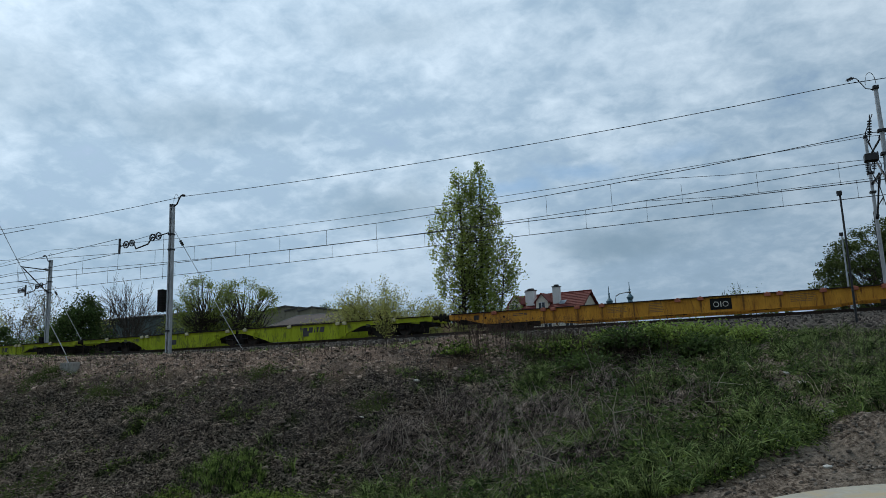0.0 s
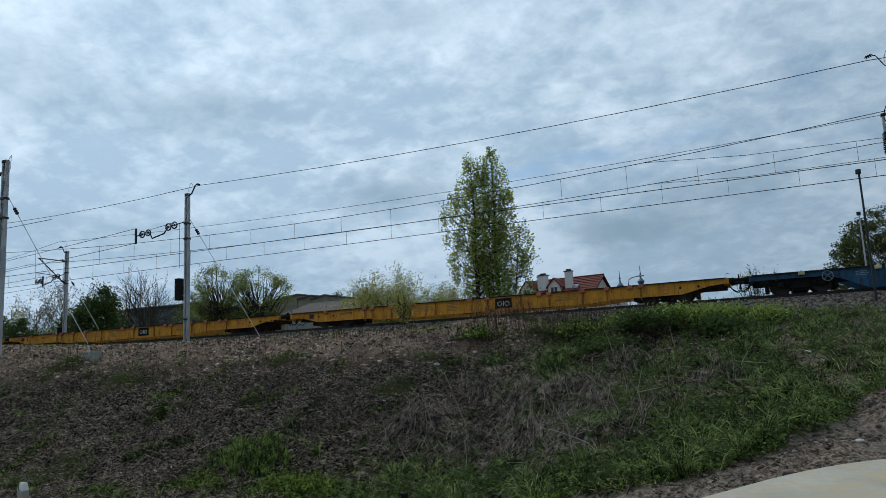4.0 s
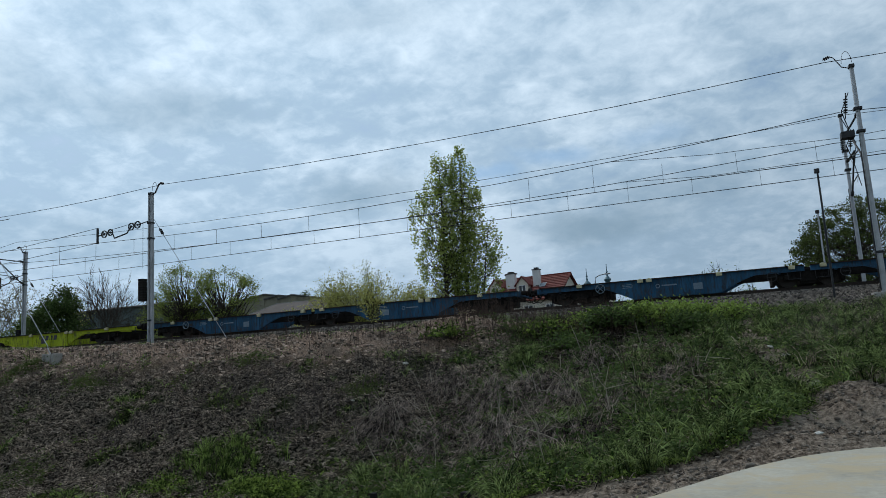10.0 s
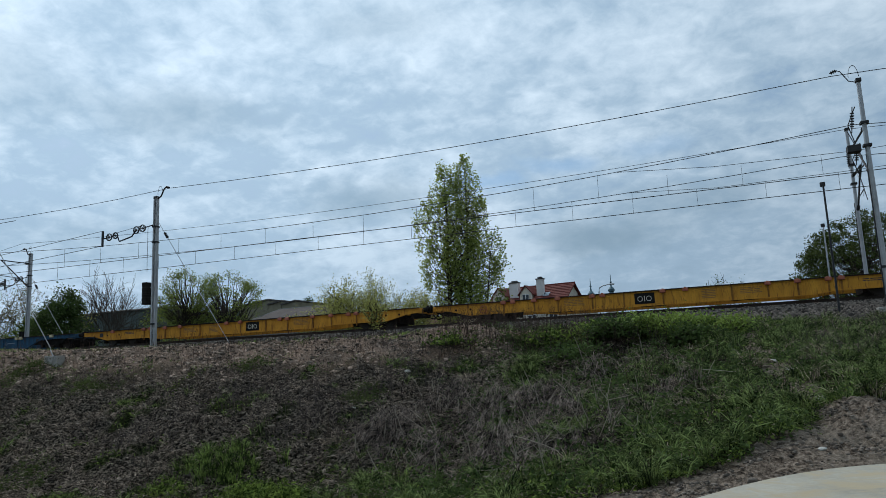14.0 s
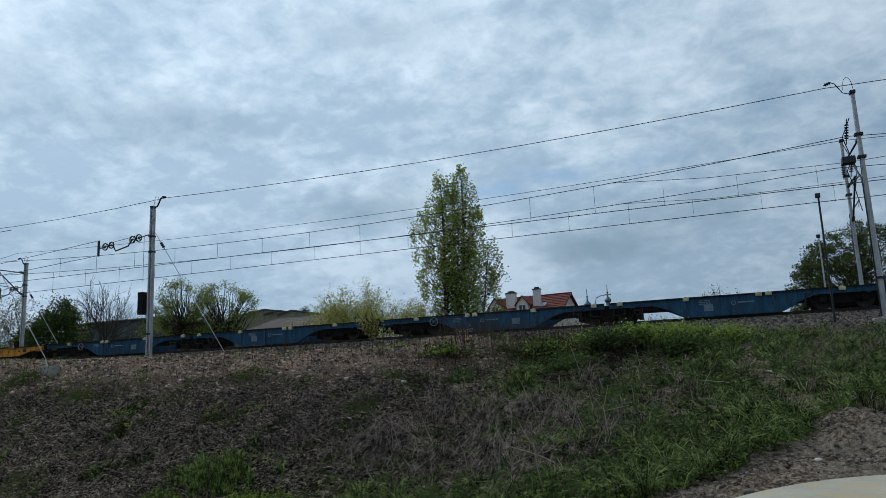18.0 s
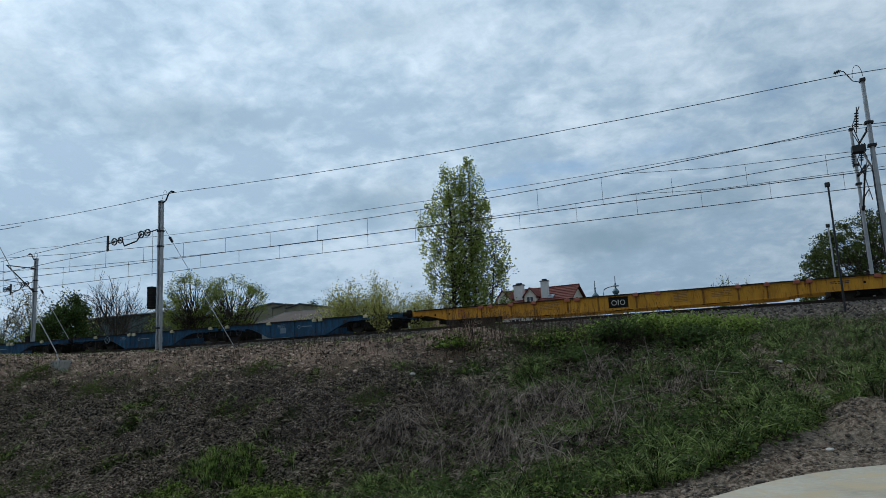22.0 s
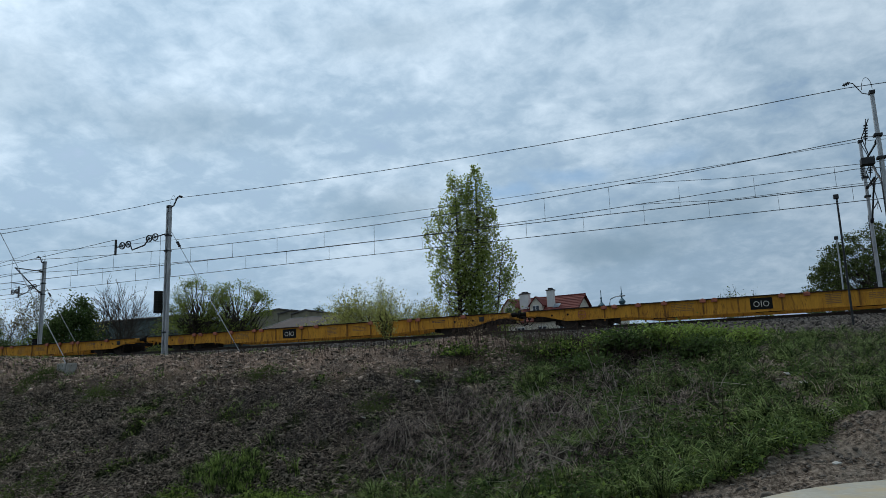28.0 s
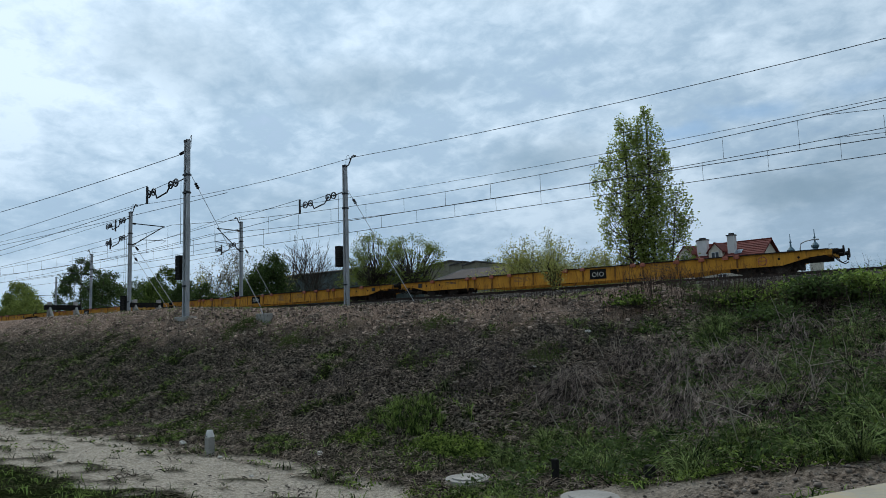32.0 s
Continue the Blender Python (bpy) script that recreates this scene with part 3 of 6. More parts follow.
# ---- the train ----
# dark brown flange colour stands in for the shadow line along the deck
SHADETOP = material("shade_brown_flange_steel", (0.018, 0.014, 0.012), (0.06, 0.042, 0.032), 0.85, 0.1, 2, 20, 0.3)
# rib colour mixes rust streaks with the ribs' own shadow, painted in
RUSTSHADERIB = material("rust_and_shade_yellow_rib", (0.11, 0.05, 0.02), (0.34, 0.16, 0.035), 0.8, 0, 2, 12, 0.2)
FADEDBLUE = material("worn_lettering_on_blue", (0.10, 0.15, 0.19), (0.20, 0.26, 0.31), 0.7, 0, 3, 30, 0.1)
def bogie(parent, x):
    """A two-axle bogie centred at x: frame, springs, axles, wheels."""
    bg = new("bogie")
    bg.parent, bg.location, bg.scale = parent, (x, 0, 0), (0.9, 1, 0.86)
    bm = B()
    for s in (-1, 1):
        prism(bm, [(-1.45, 0.50), (-1.2, 0.62), (-0.6, 0.50), (-0.42, 0.26), (0.42, 0.26), (0.6, 0.50), (1.2, 0.62), (1.45, 0.50), (1.45, 0.70), (1.2, 0.76), (-1.2, 0.76), (-1.45, 0.70)], s * 1.0 - 0.06, s * 1.0 + 0.06)
    box(bm, -0.25, 0.25, -1.0, 1.0, 0.45, 0.80)
    part("bogie_frame", bm, UNDER, bg)
    part("brake_rigging", box(B(), -0.36, 0.36, -0.95, 0.95, 0.10, 0.44, 0.03), UNDER, bg)
    for s in (-1, 1):
        part("end_beam", box(B(), s * 1.52 - 0.10, s * 1.52 + 0.10, -0.95, 0.95, 0.16, 0.66, 0.02), UNDER, bg)
    for ax in (-0.9, 0.9):
        bm = B()
        for s in (-1, 1):
            tube(bm, [(ax, s * 0.68, 0.46), (ax, s * 0.82, 0.46)], 0.46, 24)
            tube(bm, [(ax, s * 0.66, 0.46), (ax, s * 0.69, 0.46)], 0.49, 24)
        tube(bm, [(ax, -0.9, 0.46), (ax, 0.9, 0.46)], 0.085, 10)
        part("wheelset", bm, WHEEL, bg, "two steel wheels on an axle")
        for s in (-1, 1):
            bm = B()
            box(bm, ax - 0.16, ax + 0.16, s * 1.02 - 0.12, s * 1.02 + 0.12, 0.32, 0.62, 0.03)
            disc(bm, ax, s * 1.15, 0.46, 0.12, 0.06, 12)
            part("axle_box", bm, UNDER, bg)
            for dx in (-0.27, 0.27):
                bm = B()
                tube(bm, [(ax + dx, s * 1.04, 0.38), (ax + dx, s * 1.04, 0.60)], 0.085, 8)
                part("spring", bm, UNDER, bg)
    return bg


def end_gear(parent, x, sgn, mat):
    """Headstock, buffers, hook and hoses at one end; sgn points outwards."""
    bm = B()
    box(bm, x - 0.12, x + 0.12, -1.25, 1.25, 0.74, 1.0, 0.02)
    part("headstock", bm, mat, parent)
    for s in (-1, 1):
        bm = B()
        tube(bm, [(x, s * 0.875, 0.93), (x + sgn * 0.34, s * 0.875, 0.93)], 0.12, 12)
        tube(bm, [(x + sgn * 0.30, s * 0.875, 0.93), (x + sgn * 0.52, s * 0.875, 0.93)], 0.085, 12)
        disc(bm, x + sgn * 0.54, s * 0.875, 0.93, 0.22, 0.045, 16, "X")
        part("buffer", bm, UNDER, parent, "black round buffer")
    bm = B()
    tube(bm, [(x, 0, 0.88), (x + sgn * 0.55, 0, 0.86), (x + sgn * 0.58, 0, 0.55)], 0.045, 8)
    part("coupling", bm, UNDER, parent)
    for s in (-0.45, 0.45):
        bm = B()
        tube(bm, [(x + sgn * 0.05, s, 0.80), (x + sgn * 0.22, s, 0.55), (x + sgn * 0.40, s * 0.9, 0.42), (x + sgn * 0.56, s * 0.8, 0.50)], 0.025, 6)
        part("brake_hose", bm, UNDER, parent)
    bm = B()
    tube(bm, [(x + sgn * 0.12, -1.1, 0.95), (x + sgn * 0.15, -1.12, 0.62), (x + sgn * 0.30, -1.12, 0.60)], 0.016, 6)
    tube(bm, [(x + sgn * 0.02, -1.2, 1.0), (x + sgn * 0.04, -1.2, 1.22), (x + sgn * 0.16, -1.2, 1.22)], 0.016, 6)
    part("hand_rail", bm, DARKSTEEL, parent)


def sill(parent, profile, top, mat, name="side_sill"):
    """Both long side girders: web with top and bottom flange."""
    for s in (-1, 1):
        bm = B()
        out = [(x, z) for x, z in profile] + [(x, top) for x, z in profile[::-1]]
        y = s * 1.22
        prism(bm, out, y - 0.012, y + 0.012)
        ya, yb = (y - 0.02, y + 0.11) if s > 0 else (y - 0.11, y + 0.02)
        for (xa, za), (xb, zb) in zip(profile, profile[1:]):
            prism(bm, [(xa, za), (xb, zb), (xb, zb - 0.025), (xa, za - 0.025)], y - 0.06, y + 0.06)
        bmesh.ops.recalc_face_normals(bm, faces=bm.faces)
        part(name, bm, mat, parent)
        part("top_flange", box(B(), profile[0][0], profile[-1][0], ya - 0.06 * (s > 0), yb + 0.06 * (s < 0), top + 0.002, top + 0.042), SHADETOP, parent, "top flange coloured dark brown for the deck's shadow")


def rib(parent, x, z0, z1, mat, w=0.035):
    for ya, yb in ((-1.275, -1.23), (1.23, 1.275)):
        bm = B()
        prism(bm, [(x - w, z0), (x + w, z0), (x + w, z1), (x - w, z1)], ya, yb)
        part("stiffener", bm, mat, parent)


def pad(parent, x, top, mat):
    for s in (-1, 1):
        bm = B()
        ya, yb = sorted((s * 1.16, s * 1.36))
        box(bm, x - 0.13, x + 0.13, ya, yb, top - 0.12, top + 0.034, 0.012)
        box(bm, x - 0.05, x + 0.05, ya + 0.05, yb - 0.07, top + 0.034, top + 0.07)
        part("container_pad", bm, mat, parent)


def bars(parent, x, z, w, rows, mat, step=0.075, h=0.035, seed=1, cut=True):
    """A block of unreadable stencilled lines on the near girder."""
    r = random.Random(seed)
    bm = B()
    for i in range(rows):
        a = x
        while a < x + w - 0.05:
            b = min(a + r.uniform(0.08, 0.28), x + w) if cut else x + w
            box(bm, a, b, -1.242, -1.2335, z - i * step - h, z - i * step)
            a = b + 0.04
    tagged(part("stencil", bm, mat, parent), "small unreadable stencilled lines", kind="stuff")


def ring(bm, x, z, r, w, y0, y1, n=20):
    for k in range(n):
        a, b = 2 * math.pi * k / n, 2 * math.pi * (k + 1) / n
        prism(bm, [(x + (r - w) * math.cos(a), z + (r - w) * math.sin(a)), (x + r * math.cos(a), z + r * math.sin(a)), (x + r * math.cos(b), z + r * math.sin(b)), (x + (r - w) * math.cos(b), z + (r - w) * math.sin(b))], y0, y1)


def deck(parent, x0, x1, xs, mat):
    """Centre girder and cross members between the sills."""
    bm = B()
    for s in (-0.28, 0.28):
        box(bm, x0, x1, s - 0.02, s + 0.02, 0.55, 0.98)
    part("centre_girder", bm, UNDER, parent)
    for x in xs:
        bm = B()
        box(bm, x - 0.05, x + 0.05, -1.2, 1.2, 0.72, 0.97)
        part("cross_member", bm, mat, parent)


TOP = 1.0


def yellow_wagon(flip):
    """Rigid eighty-foot container flat. flip: the emblem stands nearer the other end."""
    L = 25.1
    w = thing("flat_wagon", "empty yellow container flat wagon with black emblem panel, rust-streaked", "rail wagon", group="wagons of the freight train")
    a, b = 0.55, L - 0.55
    prof = [(a, 0.80), (a + 0.75, 0.74), (a + 1.9, 0.45), (a + 5.2, 0.45), (a + 6.2, 0.33), (b - 6.2, 0.33), (b - 5.2, 0.45), (b - 1.9, 0.45), (b - 0.75, 0.74), (b, 0.80)]
    C = L / 2
    sill(w, [(x - C, z) for x, z in prof], TOP, YELLOW)
    deck(w, a - C, b - C, [i * 2.0 - 11 for i in range(12)], YELLOW)
    for x in (-L / 2 + 3.3, L / 2 - 3.3):
        bogie(w, x)
    end_gear(w, a - C, -1, YELLOW)
    end_gear(w, b - C, 1, YELLOW)
    f = -1 if flip else 1
    for x in (-9.6, -7.0, -6.5, -5.3, -4.1, -0.6, 0.4, 3.2, 3.7, 5.4, 6.6, 7.7, 8.2):
        pad(w, f * x, TOP, PAD_RED)
    for x in (-7.0, -6.5, -5.3, -4.1, -2.6, 0.4, 2.2, 3.7, 5.4, 6.6, 8.2):
        rib(w, f * x, 0.31, TOP, RUSTSHADERIB)
    ex = f * 1.25
    bm = B()
    box(bm, ex - 0.46, ex + 0.46, -1.25, -1.234, 0.42, 0.93, 0.004)
    part("emblem_panel", bm, BLACKPAINT, w, "black panel with a pale rounded emblem")
    bm = B()
    ring(bm, ex - 0.20, 0.66, 0.125, 0.03, -1.258, -1.25)
    box(bm, ex - 0.02, ex + 0.02, -1.258, -1.25, 0.54, 0.80)
    ring(bm, ex + 0.20, 0.66, 0.125, 0.03, -1.258, -1.25)
    part("emblem", bm, PALEPAINT, w, "pale rounded emblem shapes")
    bars(w, f * 4.6 - 0.5, 0.90, 1.0, 5, GREYTEXT, seed=3)
    bars(w, f * -3.4 - 0.45, 0.85, 0.9, 4, GREYTEXT, seed=4)
    bars(w, f * -1.6 - 0.3, 0.90, 0.6, 6, GREYTEXT, seed=5, cut=False)
    bars(w, f * -8.2 - 0.4, 0.86, 0.8, 2, DARKTEXT, seed=6)
    bm = B()
    ring(bm, f * 9.3, 0.70, 0.2, 0.03, -1.262, -1.234)
    box(bm, f * 9.3 - 0.18, f * 9.3 + 0.18, -1.258, -1.234, 0.685, 0.715)
    part("hand_wheel", bm, PAD_RED, w, "red-brown brake hand wheel")
    bm = B()
    box(bm, f * -10.6 - 0.14, f * -10.6 + 0.14, -1.27, -1.234, 0.66, 0.90, 0.01)
    part("label_holder", bm, DARKSTEEL, w)
    for x in (-11.2, -10.1, -9.1, 10.0, 10.8, 11.6):
        bm = B()
        disc(bm, f * x, -1.238, 0.74, 0.055, 0.012, 12)
        part("lightening_hole", bm, BLACKPAINT, w)
    for x in (-6, -1.5, 2.5):
        part("air_tank", tube(B(), [(x, -0.6, 0.46), (x + 1.2, -0.6, 0.46)], 0.15, 10), UNDER, w)
    return w


def twin_wagon(mat, L, text):
    """Articulated two-unit container flat on three bogies."""
    blue = mat is BLUE
    w = thing("flat_wagon", ("empty blue articulated container flat wagon, grimy and faded" if blue else "empty lime-green articulated container flat wagon with dark lettering shapes"), "rail wagon", group="wagons of the freight train")
    C, H = L / 2, L / 2
    for k, s in enumerate((-1, 1)):
        x0, x1 = (-C + 0.55, -0.12) if k == 0 else (0.12, C - 0.55)
        n = x1 - x0
        f = n / 11.9
        # the lower edge by its distance from the articulation: thin, bowing down to a deep middle, thin again
        b0, b1, e0, e1 = (2.0, 3.5, 7.4, 8.9) if blue else (0.3, 2.3, 6.7, 8.1)
        low = [(0.0, 0.80), (b0 * f, 0.79)]
        low += [((b0 + (b1 - b0) * i / 8) * f, 0.79 - 0.64 * (i / 8) ** 1.25) for i in range(1, 9)]
        low += [((e0 + (e1 - e0) * i / 8) * f, 0.15 + 0.64 * (1 - (1 - i / 8) ** 1.25)) for i in range(0, 9)]
        low += [(n, 0.80)]
        prof = [(x0 + d, z) for d, z in low] if s > 0 else [(x1 - d, z) for d, z in low[::-1]]
        sill(w, prof, TOP, mat)
        deck(w, x0, x1, [x0 + n * (i + 0.5) / 6 for i in range(6)], mat)
        for d in (0.5, 3.5, 6.6, 7.0, 9.9):
            pad(w, s * (0.12 + d * f), TOP, PAD_GREY)
        for d in (3.55, 5.2, 6.6, 7.0):
            rib(w, s * (0.12 + d * f), 0.17, TOP, mat)
        cx = (x0 + x1) / 2
        bars(w, cx - 1.9, 0.86, 0.5, 3, FADEDBLUE if blue else DARKTEXT, seed=8 + k)
        if blue:
            bm = B()
            ex = s * 6.0 * f - 0.35
            ring(bm, ex, 0.66, 0.10, 0.03, -1.244, -1.234)
            box(bm, ex + 0.18, ex + 0.85, -1.244, -1.234, 0.64, 0.70)
            part("emblem", bm, FADEDBLUE, w, "worn emblem bars, hardly legible")
        elif k == text:
            bm = B()
            ex = cx - 1.7
            for i in range(4):
                xx = ex + 0.38 * i
                prism(bm, [(xx, 0.56), (xx + 0.27, 0.56), (xx + 0.33, 0.86), (xx + 0.06, 0.86)], -1.244, -1.234)
            part("emblem", bm, DARKTEXT, w, "four dark slanting emblem blocks")
        bm = B()
        ring(bm, s * 1.45, 0.62, 0.21, 0.03, -1.30, -1.24)
        box(bm, s * 1.45 - 0.20, s * 1.45 + 0.20, -1.29, -1.25, 0.605, 0.635)
        part("hand_wheel", bm, mat if not blue else DARKSTEEL, w, "brake hand wheel")
        if blue and k == 0:
            bm = B()
            hx = x0 + 3.0
            ring(bm, hx, 0.76, 0.23, 0.035, -1.30, -1.25)
            for q in range(4):
                g = math.pi / 4 + q * math.pi / 2
                tube(bm, [(hx, -1.275, 0.76), (hx + 0.2 * math.cos(g), -1.275, 0.76 + 0.2 * math.sin(g))], 0.016, 4)
            part("hand_wheel", bm, FADEDBLUE, w, "worn pale hand wheel")
        part("notice_plate", box(B(), cx - s * 1.5 - 0.2, cx - s * 1.5 + 0.2, -1.25, -1.234, 0.36, 0.66, 0.004), FADEDBLUE if blue else DARKTEXT, w)
        part("label_holder", box(B(), cx + s * 2.6 - 0.13, cx + s * 2.6 + 0.13, -1.262, -1.234, 0.66, 0.84, 0.006), DARKSTEEL, w)
        bm = B()
        xr = s * 0.55
        tube(bm, [(xr - 0.25, -1.2, 0.80), (xr - 0.25, -1.24, 0.45), (xr + 0.25, -1.24, 0.45), (xr + 0.25, -1.2, 0.80)], 0.02, 6)
        part("step", bm, DARKSTEEL, w)
    bm = B()
    box(bm, -0.5, 0.5, -1.0, 1.0, 0.70, 0.92, 0.03)
    disc(bm, 0, 0, 0.95, 0.35, 0.12, 16, "Z")
    part("articulation", bm, UNDER, w)
    end = 2.5 if blue else 3.0
    for x in (-C + end, 0, C - end):
        bogie(w, x)
    end_gear(w, -C + 0.55, -1, mat)
    end_gear(w, C - 0.55, 1, mat)
    return w


def settle(w):
    """Let the body down on its bogies."""
    for c in w.children:
        if not c.name.startswith("bogie"):
            c.location.z -= 0.13
    return w


# wagons from front to rear: kind, position of the front end along the train
CONSIST = [("lime", -53.4), ("lime", -26.8), ("yellow", 0.0), ("yellow", 25.1), ("yellow", 50.2), ("blue", 75.3), ("lime", 100.8),
           ("blue", 127.6), ("blue", 152.8), ("yellow", 177.9), ("yellow_turned", 202.8), ("blue", 227.6), ("blue", 252.6), ("blue", 277.6),
           ("yellow_turned", 302.6), ("yellow_turned", 327.6), ("yellow_turned", 352.7), ("yellow_turned", 377.8), ("yellow", 402.9)]
LENGTH = {"yellow": 25.1, "yellow_turned": 25.1, "blue": 25.15, "lime": 26.6}


def build_train():
    models, cars = {}, []
    for kind, u in CONSIST:
        if kind not in models:
            models[kind] = settle(yellow_wagon(kind != "yellow") if kind.startswith("yellow") else twin_wagon(BLUE if kind == "blue" else GREEN, LENGTH[kind], 1))
            w = models[kind]
        else:
            w = copy_thing(models[kind], pose(0, 0, 0))
        cars.append((w, u + LENGTH[kind] / 2))
    return cars


TRAIN = build_train()
# place along the line of the first yellow wagon's front end, by time
RUN = [(0, -14.7), (1, -30.2), (2, -45.6), (3, -61.0), (3.5, -68.6), (5.5, -99.2), (6, -107.0), (7, -121.1), (8, -135.2), (9, -148.2), (10, -161.9), (11, -176.0), (12, -190.1), (13, -204.1),
       (14.5, -224.4), (16.5, -250.4), (18, -270.4), (19, -283.2), (20, -295.2), (21, -306.9), (22, -319.0), (23, -330.8), (24, -342.3), (25, -354.1), (25.5, -360.0), (27.5, -382.5), (28, -388.2), (29, -399.2), (30, -410.4), (31, -421.2), (32, -432.1)]


def motions():
    for w, mid in TRAIN:
        walk(w, [(t, pose(mid + s, TRACK_Y[0], RAIL_Z)) for t, s in RUN])


# ---- masts, overhead line ----
def mast_steel(x, y, z0, z1, label, w=0.25, plain=False):
    """Two tapering channels joined by lacing bars, or one plain tapering pole."""
    m = thing("catenary_mast", label, "railway mast", (x, y, z0), "overhead line masts")
    h = z1 - z0
    if plain:
        bm = B()
        tube(bm, [(0, 0, 0), (0, 0, h * 0.3), (0, 0, h * 0.6), (0, 0, h)], w / 2, 14, w * 0.32)
        part("pole", bm, GALV, m)
        rod(m, "earth_cable", [(-w * 0.55, -0.05, 0.2), (-w * 0.5, -0.05, h * 0.6)], 0.018)
    else:
        bm = B()
        box(bm, -w * 0.34, w * 0.34, -0.012, 0.012, 0, h - 0.1)
        part("web_plate", bm, GALV, m)
    for s in (() if plain else (-1, 1)):
        bm = B()
        a, b = w / 2, w * 0.36
        v = []
        for z, r in ((0, a), (h, b)):
            v.append([bm.verts.new((s * r + dx, dy, z)) for dx, dy in ((-0.045, -0.10), (0.045, -0.10), (0.045, 0.10), (-0.045, 0.10))])
        for k in range(4):
            bm.faces.new((v[0][k], v[0][(k + 1) % 4], v[1][(k + 1) % 4], v[1][k]))
        bm.faces.new(v[1])
        bm.faces.new(v[0][::-1])
        part("channel", bm, GALV, m)
    bm = B()
    n = int(h / 0.55)
    for i in range(0 if plain else n):
        za, zb = h * i / n, h * (i + 1) / n
        ra, rb = w / 2 - (w / 2 - w * 0.36) * za / h, w / 2 - (w / 2 - w * 0.36) * zb / h
        s = 1 if i % 2 else -1
        for y1 in (-0.11, 0.11):
            tube(bm, [(s * ra, y1, za), (-s * rb, y1, zb)], 0.018, 4)
    if not plain:
        tagged(part("lacing", bm, GALV, m), kind="stuff")
    bm = B()
    box(bm, -w * 0.42, w * 0.42, -0.15, 0.15, h - 0.16, h - 0.02, 0.01)
    part("head_collar", bm, DARKSTEEL, m, "dark steel collar")
    for z in (h * 0.70, h * 0.80, h * 0.18):
        bm = B()
        r = w * 0.5 + 0.03
        box(bm, -r, r, -0.16, 0.16, z - 0.05, z + 0.05)
        part("band", bm, DARKSTEEL, m)
    bm = B()
    box(bm, -0.45, 0.45, -0.4, 0.4, -0.5, 0.14, 0.03)
    part("footing", bm, CONCRETE, m, "concrete footing")
    return m, h


def insulator(m, a, b, discs=5, r=0.085):
    bm = B()
    a, b = Vector(a), Vector(b)
    tube(bm, [a, b], 0.02, 6)
    d = (b - a).normalized()
    for k in range(discs):
        p = a + (b - a) * (0.25 + 0.5 * k / max(discs - 1, 1))
        tube(bm, [p - d * 0.02, p + d * 0.02], r, 10)
    part("insulator", bm, DARKSTEEL, m, "brown ribbed insulator")


def rod(m, name, pts, r=0.03, mat=None):
    bm = B()
    tube(bm, pts, r, 6)
    part(name, bm, mat or DARKSTEEL, m)


def head_bracket(m, h, s, w_=True):
    """Feeder bracket on the mast head with its jumper loop, leaning to side s."""
    rod(m, "feeder_bracket", [(0.1 * s, 0, h - 0.15), (0.35 * s, 0, h - 0.05), (0.62 * s, 0, h + 0.42), (0.80 * s, 0, h + 0.50), (0.98 * s, 0, h + 0.42)], 0.045 if w_ else 0.02)
    insulator(m, (0.72 * s, 0, h + 0.50), (1.02 * s, 0, h + 0.40), 3, 0.07)
    bm = B()
    pts = [(0.05 + 0.32 * s * (1 - math.cos(a)) * 0.6, 0.05, h + 0.1 + 0.52 * math.sin(a)) for a in [math.pi * k / 10 for k in range(11)]]
    tube(bm, pts, 0.012, 5)
    part("jumper_loop", bm, WIRE, m)


def tensioner(m, h, z, weight=(-0.62, -4.85), length=4.3):
    """Pulley tensioner pointing along -x with its yoke and hanging weight stack."""
    rod(m, "tension_link", [(-0.15, 0, z), (-1.0, 0, z - 0.12)], 0.035)
    for x, r in ((-1.05, 0.20), (-1.55, 0.20), (-3.25, 0.18), (-3.75, 0.20)):
        bm = B()
        zz = z - 0.12 + (x + 1.0) * 0.10
        ring(bm, x, zz, r + 0.04, 0.055, -0.03, 0.03, 16)
        tube(bm, [(x, -0.05, zz), (x, 0.05, zz)], 0.06, 8)
        for k in range(3):
            c, d = math.cos(k * 1.047) * r, math.sin(k * 1.047) * r
            tube(bm, [(x - c, 0, zz - d), (x + c, 0, zz + d)], 0.02, 4)
        part("pulley", bm, DARKSTEEL, m, "dark grooved pulley")
    rod(m, "pulley_strap", [(-1.6, 0, z - 0.2), (-1.9, 0, z - 0.55), (-2.9, 0, z - 0.75), (-3.1, 0, z - 0.35)], 0.045)
    rod(m, "tension_rope", [(-1.1, 0, z + 0.05), (-3.3, 0, z - 0.20)], 0.015)
    bm = B()
    box(bm, -length - 0.06, -length + 0.06, -0.05, 0.05, z - 0.95, z + 0.05, 0.01)
    part("yoke", bm, DARKSTEEL, m)
    rod(m, "yoke_link", [(-3.75, 0, z - 0.42), (-length, 0, z - 0.45)], 0.04)
    wx, wz = weight
    rod(m, "weight_rope", [(wx, 0.0, z - 0.1), (wx, 0.0, z + wz + 2.0)], 0.012)
    for k in range(9):
        bm = B()
        box(bm, wx - 0.19, wx + 0.19, -0.19, 0.19, z + wz + 0.15 * k, z + wz + 0.15 * k + 0.14, 0.01)
        part("weight", bm, BLACKPAINT, m, "black cast weight")


def guy(m, z, dx, dz, dy=0.0):
    rod(m, "guy_wire", [(0.1, 0, z), (dx, dy, dz)], 0.017, GALV)
    a, b = Vector((0.1, 0, z)), Vector((dx, dy, dz))
    insulator(m, a + (b - a) * 0.10, a + (b - a) * 0.16, 3, 0.09)


